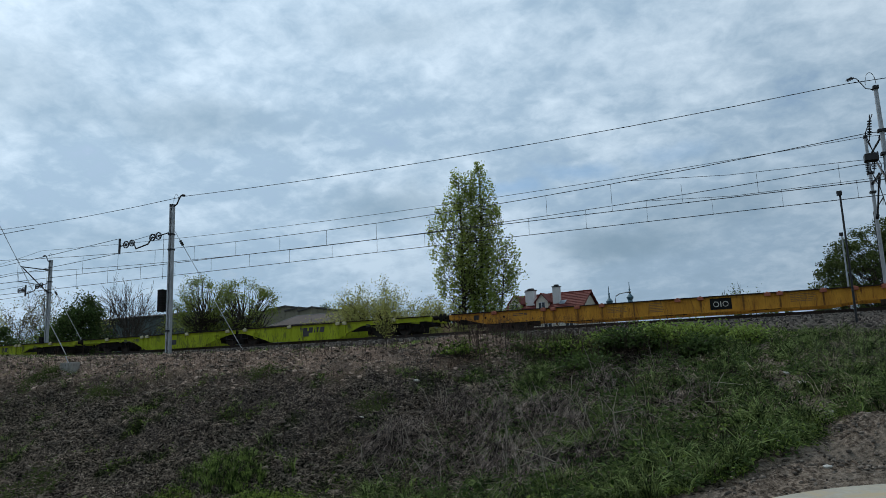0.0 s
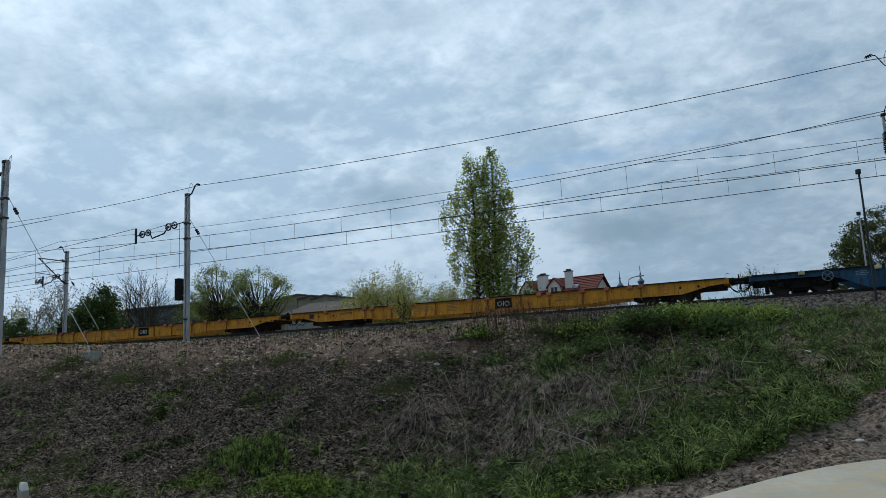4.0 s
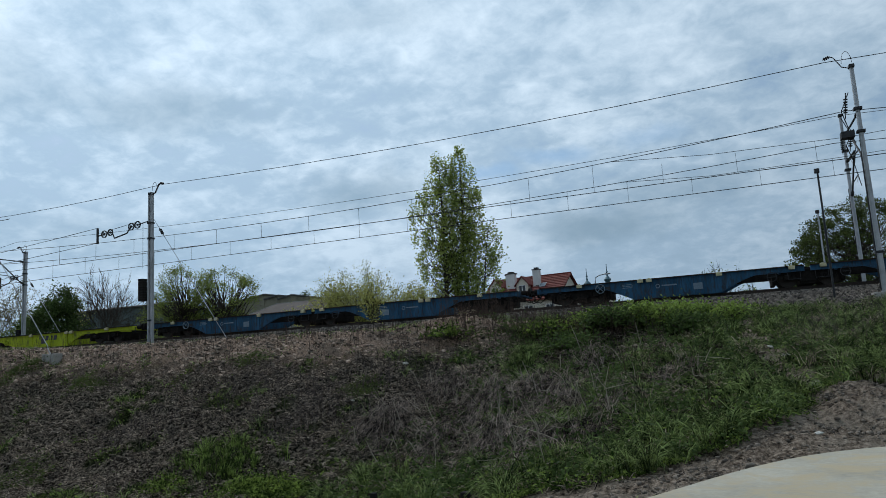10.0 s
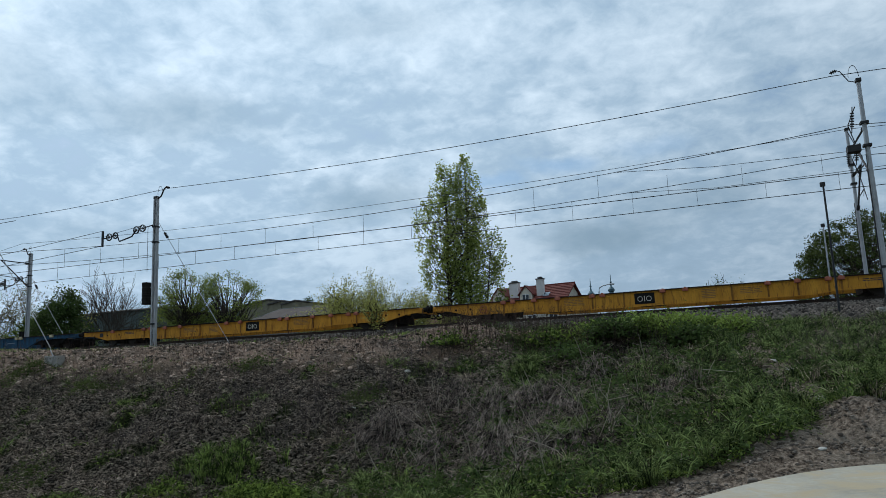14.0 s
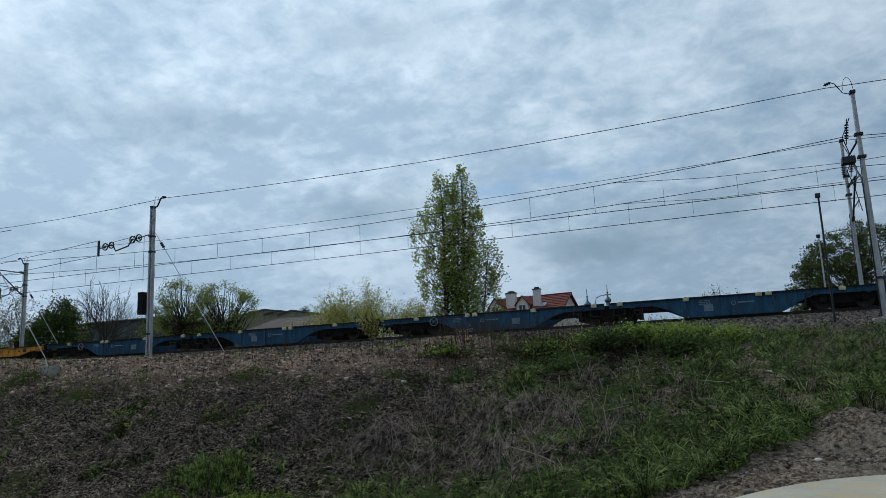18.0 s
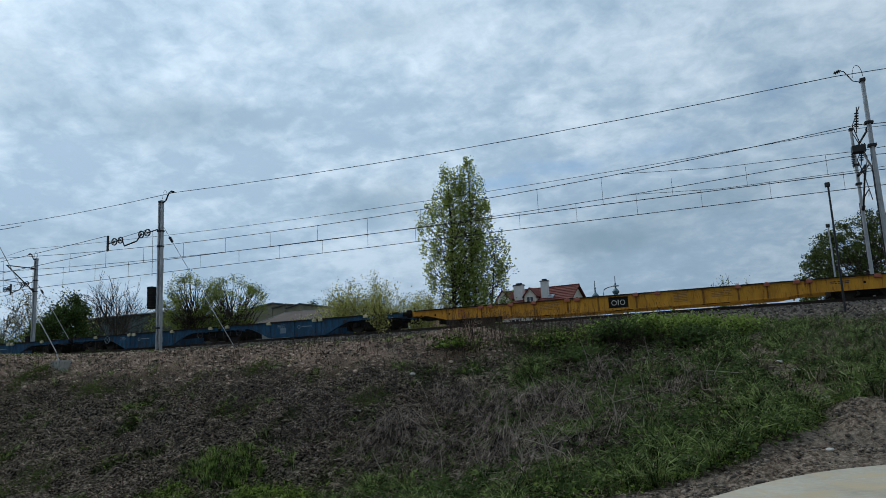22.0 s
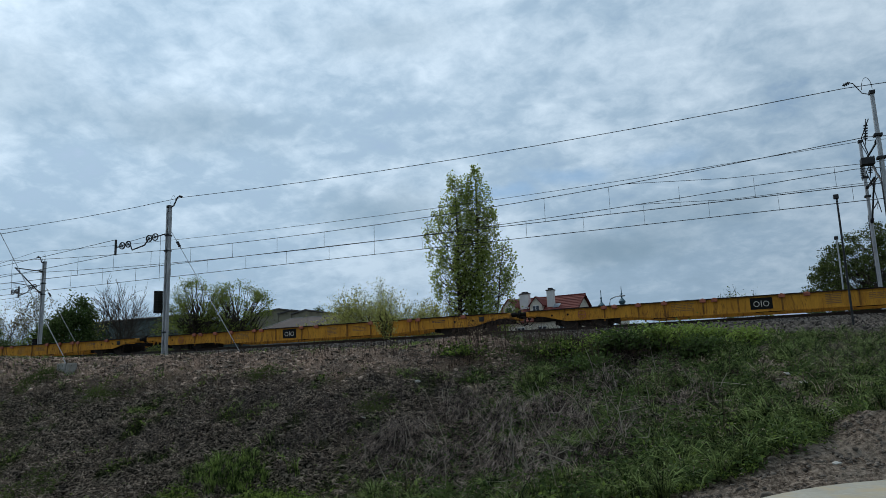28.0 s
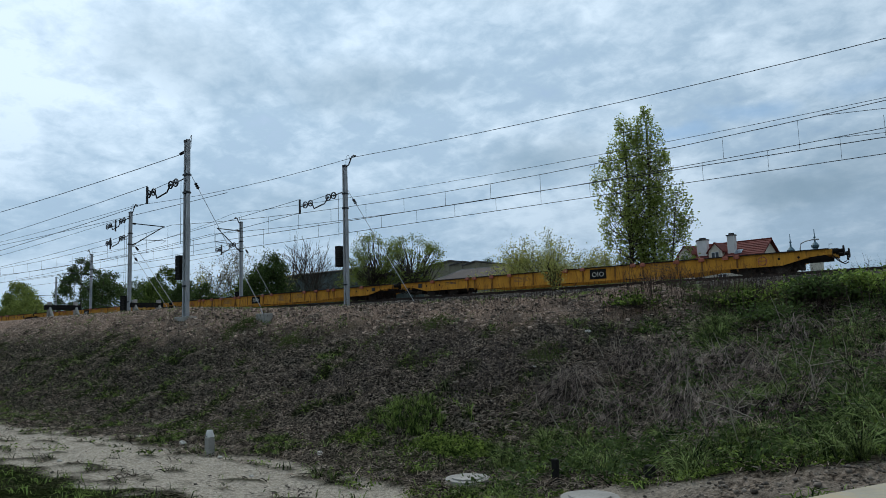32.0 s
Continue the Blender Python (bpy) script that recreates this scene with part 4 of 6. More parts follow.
def cantilever(m, z, reach, rise=1.0):
    """Hinged arm towards the track, reach along y."""
    s = 1 if reach > 0 else -1
    insulator(m, (0, s * 0.12, z), (0, s * 0.55, z), 5)
    insulator(m, (0, s * 0.12, z - 1.9), (0, s * 0.55, z - 1.7), 5)
    rod(m, "top_tube", [(0, s * 0.5, z), (0, reach, z)], 0.045)
    rod(m, "stay_tube", [(0, s * 0.5, z - 1.7), (0, reach * 0.97, z - 0.02)], 0.045)
    rod(m, "registration_arm", [(0, s * 0.9, z - 1.35), (0, reach * 1.05, z - 1.25)], 0.03)
    rod(m, "steady_arm", [(0, reach * 1.05, z - 1.25), (0, reach * 0.9, z - 1.55)], 0.016, GALV)


def build_masts():
    m, h = mast_steel(-31.75, 32.8, 4.5, 14.0, "grey steel lattice mast with tensioning weights and guy wire")
    head_bracket(m, h, 1)
    tensioner(m, h, 7.75)
    guy(m, 8.0, 5.6, 0.2)
    m, h = mast_steel(-33.83, 22.6, 4.15, 14.03, "tall grey steel mast with tensioning weights at the bank edge", 0.30)
    head_bracket_loop = [(0.1, 0, h - 0.1), (0.4, 0, h + 0.2), (0.35, 0, h - 0.5), (0.1, 0, h - 0.75)]
    rod(m, "jumper_loop", head_bracket_loop, 0.012, WIRE)
    insulator(m, (-0.2, 0, h - 0.62), (-0.75, 0, h - 0.72), 5)
    tensioner(m, h, 7.75, (-0.55, -5.6), 3.9)
    guy(m, 8.2, 5.2, 0.45, 0.8)
    m, h = mast_steel(5.93, 32.8, 4.5, 14.2, "grey steel pole mast with insulators and jumper cables", 0.25, True)
    head_bracket(m, h, -1, False)
    cantilever(m, 7.6, 3.0)
    for z0, z1 in ((8.6, 7.2), (7.0, 5.8)):
        rod(m, "jumper_cable", [(-0.2, 0.3, z0), (-0.5, 0.6, (z0 + z1) / 2), (-0.25, 1.0, z1)], 0.022, WIRE)
        insulator(m, (-0.3, 0.3, z0), (-0.42, 0.4, z1 + 0.3), 6)
    bm = B()
    box(bm, -0.75, -0.25, -0.2, 0.2, 6.55, 6.85, 0.02)
    part("switch_box", bm, DARKSTEEL, m)
    rod(m, "down_pipe", [(-0.11, -0.12, 6.4), (-0.13, -0.12, 0.2)], 0.014)
    m, h = mast_steel(6.85, 42.7, 4.45, 14.85, "slender grey steel pole mast beyond the far track", 0.23, True)
    cantilever(m, 7.7, -2.5)
    insulator(m, (-0.1, -0.2, 9.3), (-0.15, -0.2, 8.1), 7)
    rod(m, "jumper_cable", [(0, -0.2, 10.1), (0.5, -0.4, 8.6), (0.25, -0.6, 7.4), (0.4, -0.8, 6.2)], 0.022, WIRE)
    m, h = mast_steel(-55.15, 42.7, 4.4, 14.0, "grey steel mast with cantilever arm beyond the far track")
    head_bracket(m, h, -1)
    cantilever(m, 8.7, -2.7)
    tensioner(m, h, 7.6, (-0.5, -6.0), 3.0)
    guy(m, 7.6, 6.0, 0.2)
    m, h = mast_steel(-56.8, 32.5, 4.6, 14.0, "grey steel mast with cantilever arm and weight stacks", 0.25)
    head_bracket(m, h, 1)
    cantilever(m, 8.4, 3.2)
    tensioner(m, h, 7.4, (-0.6, -6.5), 3.2)
    tensioner(m, h, 8.9, (-0.9, -8.0), 2.4)
    guy(m, 7.0, 7.5, 0.2)
    guy(m, 6.0, 5.0, 0.2, 1.0)
    m, h = mast_steel(-87.5, 45.0, 4.3, 13.9, "distant grey steel mast with cantilever arm", 0.25)
    head_bracket(m, h, -1)
    cantilever(m, 7.0, -3.0)
    m, h = mast_steel(-122.3, 57.0, 0.2, 13.9, "far grey steel mast among the trees", 0.25)
    cantilever(m, 10.5, -3.0)
    # slim posts beside the line
    for x, y, z1, lab in ((4.17, 33.0, 9.97, "slim dark post with small cap beside the track"), (5.3, 44.0, 9.9, "slim grey post beyond the far track")):
        p = thing("line_post", lab, "post", (x, y, 4.4), "slim line posts")
        bm = B()
        tube(bm, [(0, 0, 0), (0, 0, z1 - 4.4)], 0.048, 8, 0.038)
        part("pole", bm, DARKSTEEL if y < 40 else GALV, p)
        bm = B()
        box(bm, -0.12, 0.08, -0.06, 0.06, z1 - 4.55, z1 - 4.35, 0.02)
        part("cap", bm, DARKSTEEL, p)


def wire(name, pts, r=0.018, label="", sagged=0.0):
    """One wire through the given points, each span sagging."""
    out = []
    for a, b in zip(pts, pts[1:]):
        a, b = Vector(a), Vector(b)
        n = max(2, int((b - a).length / 4))
        for i in range(n):
            t = i / n
            p = a.lerp(b, t)
            p.z -= sagged * 4 * t * (1 - t)
            out.append(p)
    out.append(Vector(pts[-1]))
    bm = B()
    tube(bm, out, r, 5)
    return tagged(part(name, bm, WIRE), label, "overhead wire", "overhead wires")


def build_wires():
    wire("feeder_wire", [(70, 32.8, 14.5), (4.95, 32.8, 14.48), (-30.75, 32.8, 14.38), (-56.0, 32.5, 14.45), (-110, 33, 14.2)], 0.017, "dark bare feeder wire between mast heads", 0.36)
    wire("feeder_wire", [(70, 42.7, 14.9), (6.85, 42.6, 14.75), (-56.3, 42.7, 14.95), (-87.5, 44.8, 14.0), (-122, 56.8, 13.8)], 0.015, "dark bare feeder wire beyond the tracks", 0.7)
    wire("feeder_wire", [(-34.6, 22.6, 13.3), (-80, 21, 12.6), (-140, 22, 12.6)], 0.02, "dark bare wire anchored at the edge mast", 0.4)
    for y, sy, top, sag in ((35.9, 0.25, 13.1, 1.25), (40.0, -0.25, 12.65, 0.85)):
        z = 10.95
        wire("contact_wire", [(68, y, z), (6, y + sy, z), (-56, y - sy, z), (-118, y + sy, z)], 0.02, "straight dark contact wire above the track")
        wire("messenger_wire", [(68, y, top), (6, y, top), (-56, y, top), (-118, y, top)], 0.018, "sagging dark messenger wire", sag)
        wire("stitch_wire", [(-4.6, y, top - 0.75 * sag * 0.77), (0, y, top - 0.95 * sag * 0.75 - 0.2), (6, y, 11.88), (16.6, y, top - 0.75 * sag * 0.77)], 0.013, "short dark stitch wire under the messenger")
        for k in range(32):
            x = 4.6 - 3.4 * k + (1.2 if y > 38 else 0)
            t = ((6 - x) / 62) % 1.0
            zt = top - sag * 4 * t * (1 - t)
            if x > -4:
                zt = 11.9
            bm = B()
            tube(bm, [(x, y, z), (x, y, zt)], 0.010, 4)
            tagged(part("dropper_wire", bm, WIRE), "thin vertical dropper between two wires", "overhead wire", "droppers")
    # wires of the sidings, anchored at the tensioners
    for (x, y, z), (x2, y2, z2) in (((-36.1, 32.8, 12.3), (-87, 42.0, 12.7)), ((-36.1, 32.8, 11.35), (-95, 39.5, 11.0)), ((-37.7, 22.6, 12.0), (-95, 27.5, 12.3)), ((-37.7, 22.6, 11.0), (-95, 28.0, 10.9)),
                                    ((-58.1, 42.7, 12.0), (-110, 46.0, 12.0)), ((-58.1, 42.7, 11.1), (-110, 46.0, 11.1)), ((-60.0, 32.5, 12.0), (-120, 38, 12.2)), ((-59.2, 32.5, 13.5), (-120, 37, 13.0)), ((-37, 27.6, 12.2), (-95, 27.5, 12.2))):
        wire("siding_wire", [(x, y, z), (x2, y2, z2)], 0.018, "dark wire of the sidings", 0.25)


build_masts()
build_wires()


# ---- buffer stops, block, markers ----
def buffer_stop(x, y):
    z = float(height(x, y, False))
    b = thing("buffer_stop", "buffer stop of dark timber beam on raking concrete posts", "buffer stop", (x, y, z), "buffer stops of the sidings")
    bm = B()
    box(bm, -0.15, 0.15, -1.35, 1.35, 0.62, 0.98, 0.03)
    part("beam", bm, BLACKPAINT, b, "dark timber beam")
    for s in (-1.0, 1.0):
        bm = B()
        box(bm, -0.14, 0.14, s - 0.14, s + 0.14, -0.2, 1.22, 0.03)
        part("post", bm, CONCRETE, b)
        bm = B()
        tube(bm, [(0.1, s, 0.75), (0.75, s, -0.1)], 0.11, 6)
        part("raker", bm, CONCRETE, b)


def small_things():
    buffer_stop(-56.7, 27.0)
    buffer_stop(-51.6, 31.0)
    a = thing("anchor_block", "grey concrete guy anchor block on the crest", "concrete block", (-28.35, 23.4, float(height(-28.35, 23.4, False)) + 0.02))
    for k in range(4):
        bm = B()
        box(bm, -0.36 + 0.18 * k, -0.19 + 0.18 * k, -0.25 + 0.02 * (k % 2), 0.25, -0.3, 0.33 - 0.02 * (k == 2), 0.015)
        part("block", bm, CONCRETE, a)
    rod(a, "eye_bolt", [(-0.1, 0, 0.30), (-0.25, -0.05, 0.62)], 0.025, GALV)
    p = thing("marker_post", "short concrete marker post with white painted head", "marker post", (-17.32, 12.4, 0.0))
    bm = B()
    box(bm, -0.10, 0.10, -0.10, 0.10, -0.2, 0.40, 0.015)
    part("shaft", bm, CONCRETE, p)
    bm = B()
    box(bm, -0.102, 0.102, -0.102, 0.102, 0.402, 0.56, 0.02)
    for v in bm.verts:
        if v.co.z > 0.53:
            v.co.x *= 0.6
            v.co.y *= 0.6
            v.co.z += 0.05
    part("head", bm, material("chalky_white_paint", (0.55, 0.55, 0.52), (0.75, 0.74, 0.70), 0.7, 0, 3, 30, 0.2), p, "white painted head")
    bm = B()
    box(bm, -0.04, -0.02, -0.108, -0.1035, 0.43, 0.52)
    box(bm, -0.02, 0.02, -0.108, -0.1035, 0.43, 0.45)
    part("mark", bm, DARKTEXT, p)
    for x, y, r, lab in ((-8.7, 12.55, 0.47, "round concrete manhole cover lying in the grass"), (-4.6, 9.72, 0.42, "pale concrete manhole ring in the grass")):
        z = float(height(x, y))
        c = thing("manhole", lab, "manhole", (x, y, z), "manholes at the foot of the bank")
        bm = B()
        disc(bm, 0, 0, 0.02, r, 0.12, 28, "Z")
        part("ring", bm, CONCRETE, c)
        bm = B()
        disc(bm, 0, 0, 0.095, r * 0.72, 0.03, 24, "Z")
        part("cover", bm, CONCRETE, c)
    for x, y, hh, w in ((-6.35, 12.0, 0.42, 0.055), (-4.33, 11.4, 0.20, 0.07)):
        z = float(height(x, y))
        s = thing("stake", "short black weathered timber stake in the grass", "stake", (x, y, z), "stakes at the foot of the bank")
        bm = B()
        box(bm, -w, w, -w, w, -0.15, hh, 0.012)
        part("shaft", bm, BLACKPAINT, s)
    r = random.Random(9)
    stone_mat = material("pale_field_stone", (0.30, 0.28, 0.25), (0.55, 0.53, 0.48), 0.85, 0, 3, 30, 0.4, rand=0.3)
    for x, y, s in ((-19.5, 13.0, 0.10), (-22.3, 13.2, 0.09), (-14.2, 13.6, 0.07), (-14.0, 13.4, 0.05), (-16.3, 12.0, 0.06), (3.6, 13.6, 0.10), (3.2, 12.9, 0.06), (4.4, 13.3, 0.07), (2.3, 12.9, 0.05), (1.1, 12.4, 0.05), (2.9, 14.6, 0.06), (1.6, 17.0, 0.10), (1.3, 20.5, 0.09), (1.0, 22.0, 0.09), (-11.5, 20.5, 0.08), (-10.6, 22.8, 0.09), (-20, 9.6, 0.06), (-13.5, 10.8, 0.05)):
        bm = B()
        bmesh.ops.create_icosphere(bm, subdivisions=2, radius=s)
        for v in bm.verts:
            v.co.x *= 1.3
            v.co.z *= 0.6
            v.co += Vector((r.uniform(-1, 1), r.uniform(-1, 1), r.uniform(-1, 1))) * s * 0.16
        o = part("stone", bm, stone_mat)
        o.location = (x, y, float(height(x, y)) + s * 0.25)
        tagged(o, "small pale field stone on the earth", "stone", "loose stones")


small_things()


# ---- buildings beyond the line ----
ROOF_RED = material("red_clay_tile", (0.085, 0.022, 0.019), (0.16, 0.042, 0.035), 0.75, 0, 1.5, 12, 0.4, rand=0.3)
PLASTER = material("cream_render", (0.52, 0.47, 0.38), (0.68, 0.63, 0.53), 0.9, 0, 0.8, 20, 0.2)
WHITEWALL = material("white_render", (0.55, 0.54, 0.52), (0.72, 0.71, 0.69), 0.9, 0, 0.8, 20, 0.2)
GREYROOF = material("grey_fibre_roof", (0.075, 0.07, 0.068), (0.145, 0.138, 0.13), 0.9, 0, 0.5, 8, 0.4, stain=(0.15, 0.14, 0.13))
DARKWALL = material("grey_green_cladding", (0.05, 0.07, 0.065), (0.09, 0.12, 0.11), 0.7, 0, 0.4, 8, 0.2)
GREYWALL = material("grey_render", (0.20, 0.20, 0.19), (0.32, 0.32, 0.30), 0.9, 0, 0.5, 12, 0.2)
TIN = material("blue_green_copper", (0.05, 0.10, 0.13), (0.10, 0.18, 0.21), 0.5, 0.3, 1, 10, 0.2)
GLASS = material("dark_window_glass", (0.02, 0.025, 0.03), (0.05, 0.06, 0.07), 0.12, 0, 1, 10, 0.02)
SKYGLASS = material("bright_roof_window", (0.45, 0.5, 0.55), (0.6, 0.65, 0.7), 0.1, 0.3, 1, 10, 0.02)
BROWNROOF = material("brown_tile", (0.10, 0.055, 0.035), (0.18, 0.10, 0.07), 0.8, 0, 1.5, 12, 0.4)


def window(parent, x, z, w, h, y, mat=None):
    fr = part("window", box(B(), x - w / 2, x + w / 2, y - 0.06, y + 0.04, z, z + h, 0.01), WHITEWALL, parent)
    for s in (-1, 1):
        part("pane", box(B(), x + s * w / 4 - w * 0.2, x + s * w / 4 + w * 0.2, y - 0.075, y - 0.062, z + h * 0.08, z + h * 0.92), GLASS, fr)


def red_house():
    hs = thing("house", "cream house with red tiled roof, dormers and chimneys", "house", (-24.1, 93.5, 0), "")
    hs.rotation_euler.z = radians(-9)
    L, D, eave, ridge = 5.4, 4.6, 9.6, 12.75
    bm = B()
    box(bm, -L, L, -D, D, 0, eave)
    part("wall", bm, PLASTER, hs)
    for s in (-1, 1):
        bm = B()
        a = [bm.verts.new((s * (L - 0.02), yy, zz)) for yy, zz in ((-D, eave), (D, eave), (0, ridge - 0.1))]
        b = [bm.verts.new((s * (L - 0.25), yy, zz)) for yy, zz in ((-D, eave), (D, eave), (0, ridge - 0.1))]
        bm.faces.new(a)
        bm.faces.new(b[::-1])
        for i in range(3):
            bm.faces.new((a[i], b[i], b[(i + 1) % 3], a[(i + 1) % 3]))
        bmesh.ops.recalc_face_normals(bm, faces=bm.faces)
        gb = part("gable", bm, PLASTER, hs)
        if s > 0:
            bm = B()
            disc(bm, L + 0.0, -0.6, 10.6, 0.42, 0.06, 18, "X")
            part("round_window", bm, GLASS, gb)
    k = (ridge - eave) / D
    for s in (-1, 1):
        n = 14
        rf = part("roof", bmesh_slab(L + 0.35, D + 0.4, s, eave - 0.4 * k, ridge, 0.12), ROOF_RED, hs, "red tiled roof slope")
        if s < 0:
            # courses of tiles
            for i in range(n):
                t0, t1 = i / n, (i + 1) / n
                ya, yb = -(D + 0.4) * (1 - t0), -(D + 0.4) * (1 - t1)
                za, zb = ridge + ya * k, ridge + yb * k
                bm = B()
                vv = [bm.verts.new(p) for p in ((-L - 0.36, ya, za + 0.20), (L + 0.36, ya, za + 0.20), (L + 0.36, yb, zb + 0.135), (-L - 0.36, yb, zb + 0.135))]
                lo = [bm.verts.new(p) for p in ((-L - 0.36, ya, za + 0.13), (L + 0.36, ya, za + 0.13))]
                bm.faces.new(vv)
                bm.faces.new((lo[0], lo[1], vv[1], vv[0]))
                part("tile_course", bm, ROOF_RED, rf)
    bm = B()
    tube(bm, [(-L - 0.35, 0, ridge + 0.15), (L + 0.35, 0, ridge + 0.15)], 0.12, 8)
    part("ridge_tiles", bm, ROOF_RED, hs)
    for x, w, top, y in ((-2.05, 0.62, 13.35, -1.9), (-2.55, 0.4, 13.25, -1.5), (1.65, 0.45, 13.55, -1.9)):
        bm = B()
        box(bm, x - w, x + w, y - 0.35, y + 0.35, 10.5, top, 0.02)
        ch = part("chimney", bm, WHITEWALL, hs, "rendered white chimney stack")
        bm = B()
        box(bm, x - w - 0.08, x + w + 0.08, y - 0.43, y + 0.43, top - 0.02, top + 0.10, 0.01)
        box(bm, x - w * 0.6, x + w * 0.6, y - 0.25, y + 0.25, top + 0.10, top + 0.32, 0.02)
        part("cap", bm, DARKSTEEL, ch, "dark cap")
    for x in (-4.0, -0.05):
        y0 = -3.0
        bm = B()
        box(bm, x - 0.85, x + 0.85, y0, -0.4, 10.2, 11.75)
        prism(bm, [(x - 0.85, 11.75), (x + 0.85, 11.75), (x, 12.7)], y0, -0.1)
        dm = part("dormer", bm, PLASTER, hs, "gabled dormer")
        window(dm, x, 10.65, 0.95, 1.0, y0)
        for s in (-1, 1):
            bm = B()
            prism(bm, [(x, 12.85), (x, 12.71), (x + s * 1.08, 11.5), (x + s * 1.08, 11.64)][:: s], y0 - 0.2, -0.05)
            bmesh.ops.recalc_face_normals(bm, faces=bm.faces)
            part("dormer_roof", bm, ROOF_RED, dm)
    bm = B()
    zz = 11.3
    yy = -(ridge - zz) / k
    vv = [bm.verts.new(p) for p in ((2.1, yy - 0.45, zz - 0.45 * k + 0.24), (2.95, yy - 0.45, zz - 0.45 * k + 0.24), (2.95, yy + 0.35, zz + 0.35 * k + 0.24), (2.1, yy + 0.35, zz + 0.35 * k + 0.24))]
    bm.faces.new(vv)
    bmesh.ops.solidify(bm, geom=bm.faces[:], thickness=0.12)
    part("skylight", bm, SKYGLASS, hs, "pale reflecting roof window")
    for x in (-4.5, -1.6, 1.4, 4.3):
        for z in (1.2, 4.4, 7.4):
            window(hs, x, z, 1.1, 1.4, -D - 0.01)


def bmesh_slab(L, D, s, eave, ridge, t):
    bm = B()
    top = [bm.verts.new(p) for p in ((-L, s * D, eave), (L, s * D, eave), (L, 0, ridge), (-L, 0, ridge))]
    bot = [bm.verts.new((v.co.x, v.co.y, v.co.z + t)) for v in top]
    bm.faces.new(top)
    bm.faces.new(bot[::-1])
    for i in range(4):
        bm.faces.new((top[i], bot[i], bot[(i + 1) % 4], top[(i + 1) % 4]))
    bmesh.ops.recalc_face_normals(bm, faces=bm.faces)
    return bm


def plain_house(name, label, x, y, L, D, eave, ridge, wall, roof, turn=0.0):
    hs = thing(name, label, "building", (x, y, 0))
    hs.rotation_euler.z = radians(turn)
    part("wall", box(B(), -L, L, -D, D, 0, eave), wall, hs)
    if ridge > eave + 0.5:
        for s in (-1, 1):
            bm = B()
            prism(bm, [(-D, eave), (D, eave), (0, ridge)], -0.1, 0.1)
            bmesh.ops.rotate(bm, verts=bm.verts, cent=(0, 0, 0), matrix=Matrix.Rotation(radians(90), 3, "Z"))
            bmesh.ops.translate(bm, verts=bm.verts, vec=(s * (L - 0.1), 0, 0))
            part("gable", bm, wall, hs)
            part("roof", bmesh_slab(L + 0.4, D + 0.4, s, eave - 0.2, ridge, 0.15), roof, hs)
    else:
        part("roof", box(B(), -L - 0.2, L + 0.2, -D - 0.2, D + 0.2, eave, ridge, 0.03), roof, hs)
    n = max(2, int(L / 2)) if eave < 12 else 0
    for i in range(n):
        window(hs, -L + (2 * i + 1) * L / n, eave - 2.4, 1.2, 1.3, -D - 0.01)
    return hs


def church():
    c = thing("church", "distant church with two tiered blue-green spires", "church", (-58, 352, 0))
    part("nave", box(B(), -14, 14, 2, 30, 0, 20), PLASTER, c)
    for x, top in ((-4.5, 41.3), (5.5, 42.6)):
        part("tower", box(B(), x - 2.4, x + 2.4, -2.4, 2.4, 0, top - 14.5), PLASTER, c)
        prof = [(2.6, 0), (2.6, 0.5), (1.3, 1.6), (1.0, 3.0), (1.9, 3.4), (1.9, 3.9), (1.3, 4.6), (1.0, 5.6), (1.55, 6.2), (1.7, 7.0), (1.1, 7.8), (0.45, 8.6), (0.3, 10.2), (0.55, 10.6), (0.2, 11.2), (0.14, 14.4)]
        bm = B()
        rings = [[bm.verts.new((x + r * math.cos(2 * math.pi * k / 12), r * math.sin(2 * math.pi * k / 12), top - 14.5 + z)) for k in range(12)] for r, z in prof]
        for a, b in zip(rings, rings[1:]):
            for k in range(12):
                bm.faces.new((a[k], a[(k + 1) % 12], b[(k + 1) % 12], b[k]))
        part("spire", bm, TIN, c, "tiered blue-green copper spire")
        part("lantern", box(B(), x - 1.15, x + 1.15, -1.15, 1.15, top - 11.6, top - 10.9), WHITEWALL, c)


def lamp_post():
    p = thing("street_lamp", "grey street lamp with curved arm beyond the railway", "street lamp", (-13.3, 80, 0))
    bm = B()
    tube(bm, [(0, 0, 0), (0, 0, 10.3), (0.1, 0, 10.75), (0.5, 0, 10.95), (1.2, 0, 11.05)], 0.075, 8, 0.05)
    part("pole", bm, GALV, p)
    part("lantern", box(B(), 1.1, 1.75, -0.14, 0.14, 10.98, 11.12, 0.03), GALV, p)


red_house()
SHEDWALL = material("yellowish_grey_render", (0.17, 0.155, 0.11), (0.27, 0.25, 0.18), 0.9, 0, 0.5, 12, 0.2, stain=(0.10, 0.09, 0.07))
HIPROOF = material("brown_grey_sheet_roof", (0.045, 0.038, 0.037), (0.085, 0.073, 0.070), 0.8, 0, 0.4, 10, 0.3)


